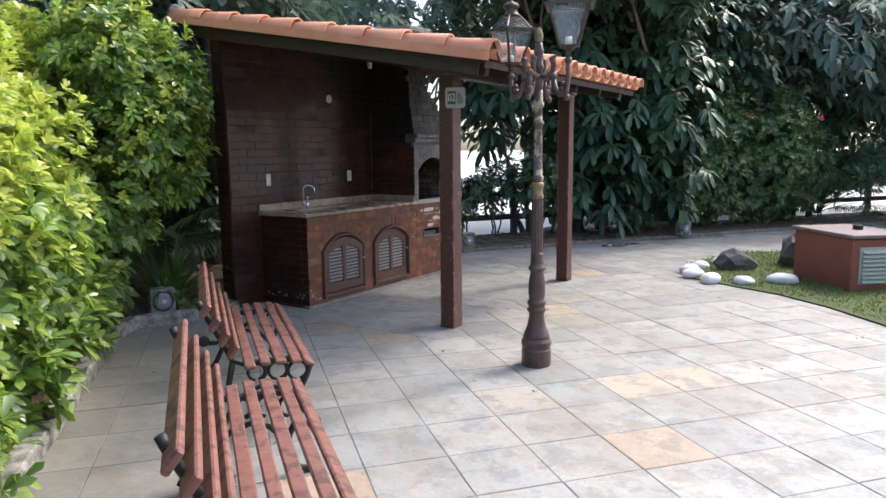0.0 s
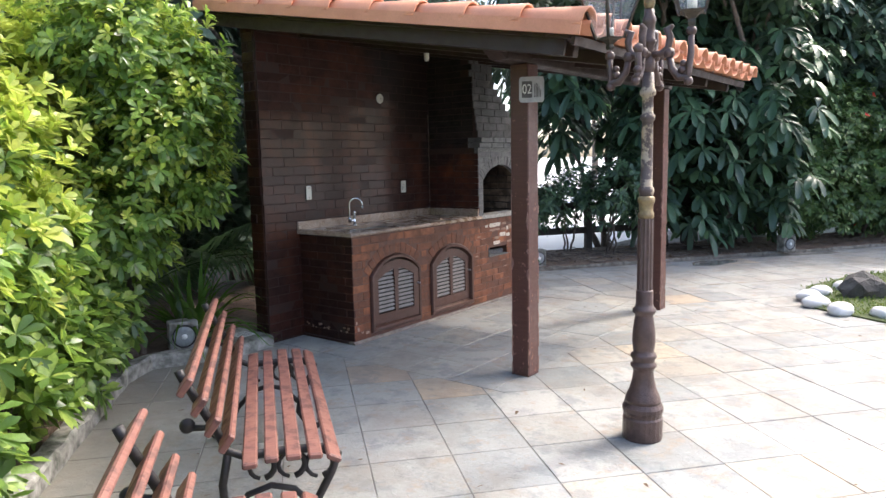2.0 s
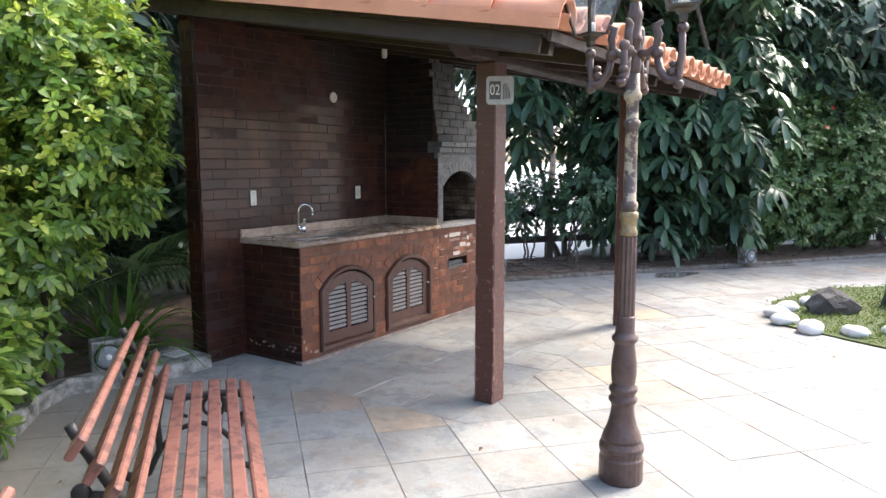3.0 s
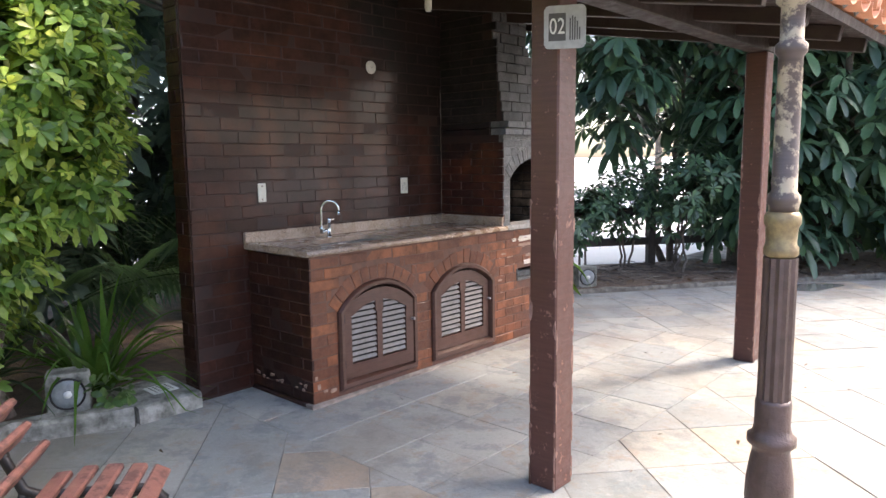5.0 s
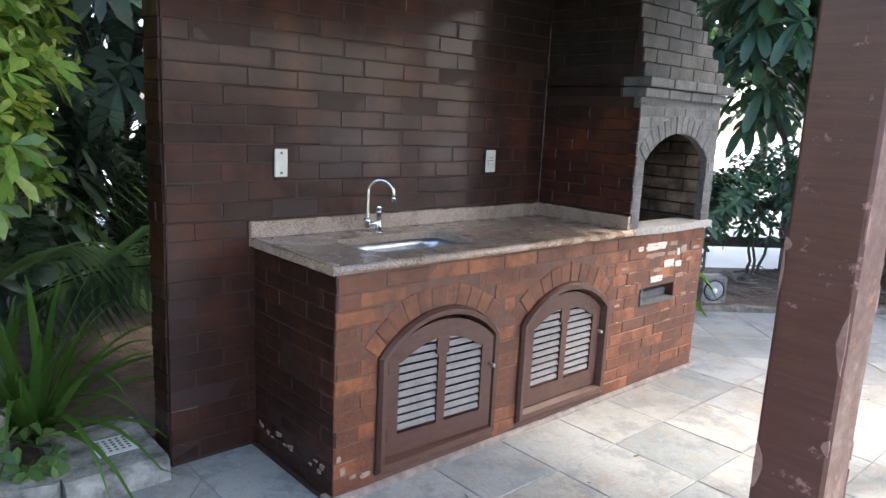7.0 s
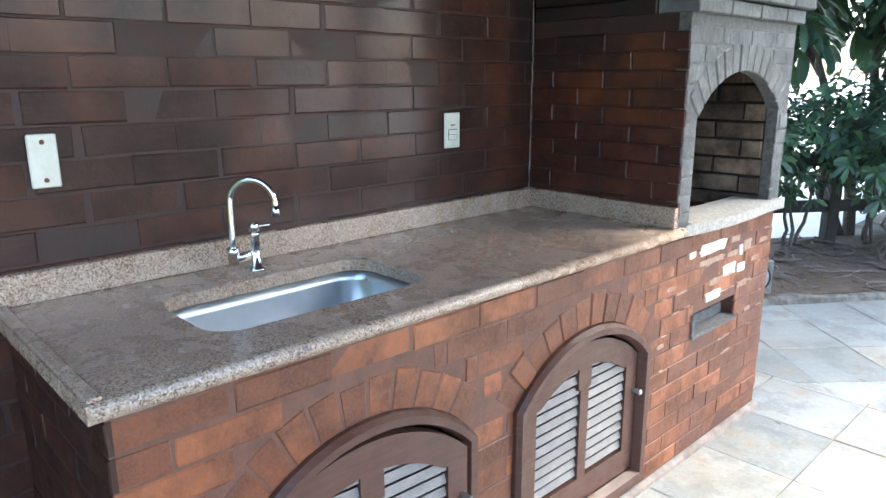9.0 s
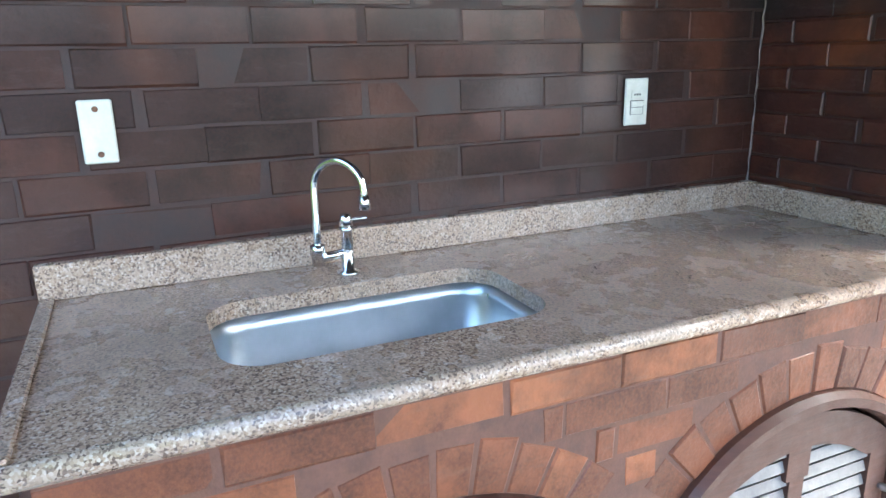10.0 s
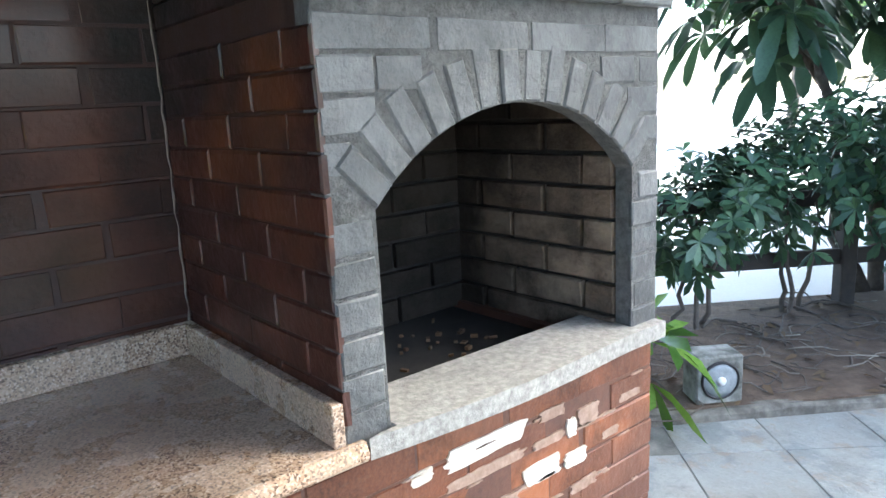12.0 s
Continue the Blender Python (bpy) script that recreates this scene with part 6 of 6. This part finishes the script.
plant("umbrella_tree", "umbrella tree arching over the open corner of the bed", "tree", (-4.55, 12.7, 0.05), [(-4.95, 12.1, 2.75, 0.85, 0.8, 0.75), (-4.4, 12.9, 3.5, 1.0, 1.0, 0.7), (-5.6, 12.6, 3.4, 0.9, 0.9, 0.6), (-5.3, 13.2, 4.7, 1.4, 1.4, 0.8), (-4.95, 12.1, 2.0, 0.55, 0.5, 0.45)], 520, OCTO, MAT_LEAF_DARK, 95, 0.055, 2, "umbrella trees of the back bed", low=1.5)
for i, (s, n, h, r) in enumerate(((5.5, 0.85, 2.5, 0.80), (6.7, 0.80, 2.6, 0.85), (7.7, 0.95, 1.9, 0.60))):
    x, y = bed(s, n)
    plant("hibiscus_shrub", "leafy hibiscus shrub with a few red flowers", "shrub", (x, y, 0.05), [(x, y, h * 0.55, r, r, h * 0.45), (x + 0.3, y + 0.3, h * 0.7, r * 0.7, r * 0.7, h * 0.32), (x - 0.2, y - 0.2, h * 0.35, r * 0.8, r * 0.8, h * 0.3)], 2100, SHRUB, MAT_LEAF_SHRUB, 100 + i, 0.03, 3, flowers=7)
for i, (s, n, h, r) in enumerate(((1.85, 0.75, 1.30, 0.50), (0.75, 1.15, 0.95, 0.32), (1.35, 1.25, 1.15, 0.42),  (2.2, 1.25, 1.55, 0.50), (8.9, 1.1, 1.2, 0.6), (9.9, 1.0, 1.4, 0.7), (11.0, 1.0, 1.6, 0.8), (12.4, 1.0, 1.9, 0.9))):
    x, y = bed(s, n)
    plant("dwarf_umbrella", "bluish-green dwarf umbrella shrub on thin stems", "shrub", (x, y, 0.05), [(x, y, h * 0.75, r, r, h * 0.32), (x + 0.2, y + 0.15, h * 0.95, r * 0.7, r * 0.7, h * 0.25)], 165 if r < 0.6 else 520, ARBO, MAT_LEAF_DARK, 110 + i, 0.018, 3, "dwarf umbrella shrubs", low=0.35)
plant("low_plant", "long-leaved seedling beside the grill", "plant", (-4.42, 9.99, 0.05), [(-4.42, 9.99, 0.32, 0.08, 0.08, 0.22)], 7, (5, 0.24, 0.075, 1.1, 0.5, 0.5), MAT_LEAF_GLOSSY, 72, 0.008, 1, low=0.05)

# tall trees behind, which close the view
tall = ((-7.6, 6.8, 5.6, 1.7), (-8.2, 9.6, 6.2, 1.9), (-8.0, 12.6, 6.6, 2.0), (-7.0, 3.6, 5.2, 1.7), (-6.2, 1.2, 4.6, 1.6), (-8.6, 4.6, 5.0, 1.6), (-3.9, 16.4, 7.4, 2.0), (-2.0, 18.4, 7.2, 2.3), (1.4, 20.0, 7.0, 2.4), (4.4, 20.5, 6.0, 2.0), (-6.5, 7.5, 5.4, 1.6))
for i, (x, y, h, r) in enumerate(tall):
    lobes = [(x, y, h * 0.75, r, r, h * 0.25), (x + r * 0.6, y - r * 0.5, h * 0.55, r * 0.8, r * 0.8, h * 0.22), (x - r * 0.4, y + r * 0.6, h * 0.6, r * 0.85, r * 0.85, h * 0.22), (x + 0.2, y + 0.2, h * 0.36, r * 0.9, r * 0.9, h * 0.17)]
    plant("garden_tree", "tall dense garden tree with dark foliage", "tree", (x, y, -0.03), lobes, 950, DARK if i < 6 or i == 10 else OCTO, MAT_LEAF_FAR, 130 + i, 0.13, 2, "tall trees round the garden", low=(0.5, 1.2, 3.4, 0.3, 0.3, 0.5, 2.7, 0.3, 0.3, 0.3, 3.05)[i])
plant("street_tree", "slim street tree far off in bright light", "tree", (-10.9, 26.0, -0.03), [(-10.9, 26.0, 4.6, 2.2, 2.2, 1.3), (-10.0, 25.5, 3.9, 1.4, 1.4, 0.8), (-12.0, 26.3, 4.0, 1.3, 1.3, 0.7)], 900, (6, 0.3, 0.13, 1.0, 0.2, 0.4), MAT_LEAF_SHRUB, 150, 0.16, 1, low=2.4)
for i, (x, y, h) in enumerate(((-6.6, 5.6, 1.9), (-6.9, 4.8, 2.1), (-6.6, 3.9, 2.1), (-6.9, 7.4, 2.0))):
    plant("shade_shrub", "dark leafy shrub in deep shade behind the hedge", "shrub", (x, y, 0.05), [(x, y, h * 0.6, 0.6, 0.6, h * 0.42), (x + 0.2, y - 0.2, h * 0.35, 0.55, 0.55, h * 0.3)], 480, DARK, MAT_LEAF_FAR, 160 + i, 0.03, 3, "shade shrubs", low=0.55)

# roots, twigs and dead leaves on the bare soil
rng = random.Random(17)
for i in range(70):
    x, y = bed(rng.uniform(-0.2, 3.4), rng.uniform(0.12, 1.3))
    a, L = rng.uniform(0, 6.28), rng.uniform(0.2, 0.75)
    pts = [(x + L * k / 6 * math.cos(a + 0.5 * math.sin(k)), y + L * k / 6 * math.sin(a + 0.5 * math.sin(k)), 0.062 + 0.015 * math.sin(k * 1.3)) for k in range(7)]
    solid("root", tube(pts, [(0.011 if i < 16 else 0.005) * (1 - 0.1 * k) for k in range(7)], 6), MAT_BARK, "thin bare root across the soil", "root", "roots in the bed", smooth=True)
for i in range(90):
    x, y = bed(rng.uniform(-0.3, 4.2), rng.uniform(0.08, 1.4))
    a, L = rng.uniform(0, 6.28), rng.uniform(0.12, 0.45)
    pts = [(x + L * k / 4 * math.cos(a + 0.3 * math.sin(k + i)), y + L * k / 4 * math.sin(a + 0.3 * math.sin(k + i)), 0.058 + 0.01 * math.sin(k * 1.7 + i)) for k in range(5)]
    solid("twig", tube(pts, [0.0042 * (1 - 0.15 * k) for k in range(5)], 5), MAT_TWIG if i % 3 else MAT_BARK, "thin dry twig on the soil", "twig", "twigs on the bed", smooth=True)
rs = np.random.RandomState(9)
n = 900
sn = np.stack([rs.uniform(0.1, 11, n), rs.uniform(0.05, 1.4, n)], 1)
pp = np.array([[*bed(a, b), 0.056] for a, b in sn])
aa = rs.uniform(0, 6.28, n)
tagged(tagged(new("leaf_litter", leaves_mesh("leaf_litter", pp, np.stack([np.cos(aa), np.sin(aa), rs.uniform(0, 0.25, n)], 1), np.tile([[0.0, 0, 1]], (n, 1)) + rs.normal(0, 0.3, (n, 3)), rs.uniform(0.04, 0.10, n), rs.uniform(0.02, 0.045, n), np.zeros(n))), "dead brown leaves on the soil", "leaf litter"), kind="stuff").data.materials.append(MAT_DRY)
n = 70
pp = np.stack([rs.uniform(-4.2, 1.5, n), rs.uniform(3.6, 11, n), np.full(n, 0.004)], 1)
pp = np.array([p for p in pp if (Vector(p) - KERB_A).dot(KERB_N) < -0.1 and not (p[0] < CX + 0.1 and 5.4 < p[1] < 9)])
extra = np.array([(-3.3 + 0.794 * k - 0.3 * math.sin(k * 9), 4.7 - 0.607 * k - 0.2 * math.cos(k * 7), 0.004) for k in np.linspace(0, 3, 26)])
pp = np.concatenate([pp, extra])
n = len(pp)
aa = rs.uniform(0, 6.28, n)
tagged(tagged(new("fallen_leaves", leaves_mesh("fallen_leaves", pp, np.stack([np.cos(aa), np.sin(aa), rs.uniform(0, 0.2, n)], 1), np.tile([[0.0, 0, 1]], (n, 1)) + rs.normal(0, 0.2, (n, 3)), rs.uniform(0.02, 0.05, n), rs.uniform(0.01, 0.024, n), np.zeros(n))), "scattered fallen leaves on the slate", "fallen leaves"), kind="stuff").data.materials.append(MAT_DRY)

# grass
rs = np.random.RandomState(12)
n = 26000
gp = np.stack([rs.uniform(-1.15, 3.6, n), rs.uniform(5.4, 13.0, n)], 1)


def in_lawn(x, y):
    hit, k = np.zeros(len(x), bool), len(LAWN) - 1
    for i in range(len(LAWN)):
        (xi, yi), (xk, yk) = LAWN[i], LAWN[k]
        c = ((yi > y) != (yk > y)) & (x < (xk - xi) * (y - yi) / (yk - yi + 1e-9) + xi)
        hit ^= c
        k = i
    return hit


jit = rs.normal(0, 0.03, gp.shape)
gp = gp[in_lawn(gp[:, 0] + jit[:, 0], gp[:, 1] + jit[:, 1])]
n = len(gp)
aa = rs.uniform(0, 6.28, n)
el = rs.uniform(0.5, 1.6, n)
gd = np.stack([np.cos(aa) * np.cos(el), np.sin(aa) * np.cos(el), np.sin(el)], 1)
tagged(tagged(new("grass", leaves_mesh("grass", np.concatenate([gp, np.full((n, 1), 0.013)], 1), gd, np.stack([-np.sin(aa), np.cos(aa), np.full(n, 0.2)], 1), rs.uniform(0.03, 0.075, n), rs.uniform(0.006, 0.014, n), np.full(n, 0.3))), "short uneven lawn grass", "grass"), kind="stuff").data.materials.append(MAT_GRASS)


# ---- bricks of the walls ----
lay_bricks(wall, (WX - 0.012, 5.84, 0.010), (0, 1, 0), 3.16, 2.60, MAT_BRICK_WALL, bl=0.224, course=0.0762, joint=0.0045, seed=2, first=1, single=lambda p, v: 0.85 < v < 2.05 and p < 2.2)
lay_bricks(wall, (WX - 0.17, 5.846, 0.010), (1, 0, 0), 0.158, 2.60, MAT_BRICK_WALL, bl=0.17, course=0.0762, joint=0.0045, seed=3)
lay_bricks(bbq, (CX - 0.012, CY0, 0.024), (0, 1, 0), CY1 - CY0, 0.865, MAT_BRICK_FRONT, bl=0.215, course=0.0655, joint=0.0045, clip=front_clip, seed=4)
lay_bricks(bbq, (WX, CY0 + 0.012, 0.024), (1, 0, 0), CX - WX, 0.865, MAT_BRICK_END_SHADE, bl=0.215, course=0.0655, joint=0.0045, seed=5)
lay_bricks(bbq, (CX, CY1 - 0.012, 0.0), (-1, 0, 0), CX - WX, 0.87, MAT_BRICK_FRONT, bl=0.215, course=0.0655, joint=0.0045, seed=6)
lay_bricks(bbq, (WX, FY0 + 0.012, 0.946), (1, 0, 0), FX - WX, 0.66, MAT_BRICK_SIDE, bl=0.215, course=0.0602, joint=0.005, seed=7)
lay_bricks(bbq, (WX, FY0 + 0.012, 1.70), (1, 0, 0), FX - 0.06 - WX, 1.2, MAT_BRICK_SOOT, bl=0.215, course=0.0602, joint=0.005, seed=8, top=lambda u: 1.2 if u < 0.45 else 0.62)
lay_bricks(bbq, (FX - 0.012, FY0, 0.9065), (0, 1, 0), FY1 - FY0, 0.68, MAT_BRICK_GREY, bl=0.215, course=0.0600, joint=0.006, depth=0.0112, clip=grill_clip, seed=9)
lay_bricks(bbq, (FX, FY1 - 0.012, 0.89), (-1, 0, 0), FX - WX, 0.71, MAT_BRICK_GREY, bl=0.215, course=0.0602, seed=10)
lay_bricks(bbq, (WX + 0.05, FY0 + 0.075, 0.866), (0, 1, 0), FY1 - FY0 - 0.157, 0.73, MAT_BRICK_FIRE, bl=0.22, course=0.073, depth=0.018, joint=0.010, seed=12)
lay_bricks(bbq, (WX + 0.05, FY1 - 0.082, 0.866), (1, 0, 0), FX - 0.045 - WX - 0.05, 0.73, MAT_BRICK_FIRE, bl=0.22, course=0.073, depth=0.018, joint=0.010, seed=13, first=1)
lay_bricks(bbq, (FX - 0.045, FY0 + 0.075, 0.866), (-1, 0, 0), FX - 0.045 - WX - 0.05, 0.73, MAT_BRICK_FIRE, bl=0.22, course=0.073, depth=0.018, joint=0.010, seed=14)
rng = random.Random(8)
ash = bmesh.new()
for i in range(60):
    box(ash, 0, rng.uniform(0.004, 0.02), 0, rng.uniform(0.004, 0.014), 0, rng.uniform(0.003, 0.009), m=pose(rng.uniform(-4.15, -3.83), rng.uniform(8.06, 8.6), 0.8655, 0, 0, rng.uniform(0, 180)))
tagged(solid("ash", ash, MAT_DRY, "scattered charcoal and ash on the grill floor", "ash"), kind="stuff")


# ---- paving slates ----
def inside(p, poly):
    hit, k = False, len(poly) - 1
    for i in range(len(poly)):
        (xi, yi), (xk, yk) = poly[i], poly[k]
        if (yi > p[1]) != (yk > p[1]) and p[0] < (xk - xi) * (p[1] - yi) / (yk - yi) + xi:
            hit = not hit
        k = i
    return hit


def clip_poly(poly, p, n):
    """The part of a polygon on the side of the line through p to which n points."""
    out = []
    for i in range(len(poly)):
        a, b = poly[i], poly[(i + 1) % len(poly)]
        da, db = (a - p).dot(n), (b - p).dot(n)
        if da >= 0:
            out.append(a)
        if (da >= 0) != (db >= 0):
            out.append(a + (b - a) * (da / (da - db)))
    return out


def poly_slate(pts, rng):
    """Loose geometry of one slate with a free outline."""
    n = len(pts)
    c = sum(pts, Vector()) / n
    def shrink(p, d):
        v = c - p
        return p + v.normalized() * d
    lift = rng.uniform(-0.0015, 0.001)
    low = [shrink(p, 0.0035) + Vector((0, 0, -0.02)) for p in pts]
    mid_ = [shrink(p, 0.0035) + Vector((0, 0, -0.003)) for p in pts]
    up = [shrink(p, 0.007) + Vector((0, 0, lift + rng.uniform(-0.0008, 0.0008))) for p in pts]
    vs = low + mid_ + up
    fs = [tuple(range(2 * n, 3 * n))]
    for a in (0, n):
        for i in range(n):
            k = (i + 1) % n
            fs.append((a + i, a + k, a + n + k, a + n + i))
    return vs, fs


SHELTER = (-4.30, -2.10, 5.90, 9.20)     # the slates under the roof lie square to the wall
rng = random.Random(21)
rest_v, rest_f, singles = [], [], 0


def put_slate(pts, near):
    global singles
    vs, fs = poly_slate(pts, rng)
    if near and singles < 300:
        singles += 1
        c = sum(pts, Vector()) / len(pts)
        me = bpy.data.meshes.new("slate")
        me.from_pydata([v - c for v in vs], [], fs)
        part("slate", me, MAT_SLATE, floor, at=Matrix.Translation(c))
    else:
        k = len(rest_v)
        rest_v.extend(vs)
        rest_f.extend(tuple(k + i for i in f) for f in fs)


s0, s1, s2, s3 = SHELTER
for i in range(-1, 7):
    for j in range(-2, 10):
        x, y = -2.88 + (i - 4) * 0.412, 6.28 + (j - 1) * 0.412
        poly = [Vector((x, y, 0)), Vector((x + 0.412, y, 0)), Vector((x + 0.412, y + 0.412, 0)), Vector((x, y + 0.412, 0))]
        for p, n in ((Vector((s0, 0, 0)), Vector((1, 0, 0))), (Vector((s1, 0, 0)), Vector((-1, 0, 0))), (Vector((0, s2, 0)), Vector((0, 1, 0))), (Vector((0, s3, 0)), Vector((0, -1, 0)))):
            poly = clip_poly(poly, p, n) if len(poly) > 2 else poly
        if len(poly) > 2:
            c = sum(poly, Vector()) / len(poly)
            if (poly[0] - poly[1]).length > 0.02 and not (c.x < CX - 0.1 and CY0 < c.y < CY1):
                put_slate(poly, True)
lawn_poly = LAWN
for i in range(-22, 34):
    shift = rng.choice((0, 0, 0, 0.02))
    for j in range(-16, 26):
        a = TILE_O + UA * (TILE * i) + UB * (TILE * (j + shift))
        c = a + UA * TILE / 2 + UB * TILE / 2
        if (c - KERB_A).dot(KERB_N) > -0.05 or c.x < -5.2 or c.y < -2.5 or c.y > 17.5 or c.x > 6.6:
            continue
        if inside((c.x, c.y), lawn_poly) and all(inside((q.x, q.y), lawn_poly) for q in (a, a + UA * TILE, a + UB * TILE)):
            continue
        poly = [a, a + UB * TILE, a + UA * TILE + UB * TILE, a + UA * TILE]
        poly = clip_poly(poly, KERB_A, -KERB_N)
        # cut where the shelter's own slates begin
        pieces = [poly]
        if any(s0 < q.x < s1 and s2 < q.y < s3 for q in poly) or (s0 < c.x < s1 and s2 < c.y < s3):
            pieces = [clip_poly(poly, Vector((0, s2, 0)), Vector((0, -1, 0)))]
            top_ = clip_poly(poly, Vector((0, s2, 0)), Vector((0, 1, 0)))
            if len(top_) > 2:
                pieces.append(clip_poly(top_, Vector((s1, 0, 0)), Vector((1, 0, 0))))
                if len(top_) > 2 and c.y > s3 - 0.4:
                    rest = clip_poly(top_, Vector((s1, 0, 0)), Vector((-1, 0, 0)))
                    if len(rest) > 2:
                        pieces.append(clip_poly(rest, Vector((0, s3, 0)), Vector((0, 1, 0))))
        for q in pieces:
            if len(q) > 2:
                area = sum((q[k] - q[0]).cross(q[k + 1] - q[0]).length for k in range(1, len(q) - 1)) / 2
                if area > 0.004:
                    put_slate(q, -4.4 < c.x < 1.6 and 3.4 < c.y < 8.6)
me = bpy.data.meshes.new("far_slates")
me.from_pydata(rest_v, [], rest_f)
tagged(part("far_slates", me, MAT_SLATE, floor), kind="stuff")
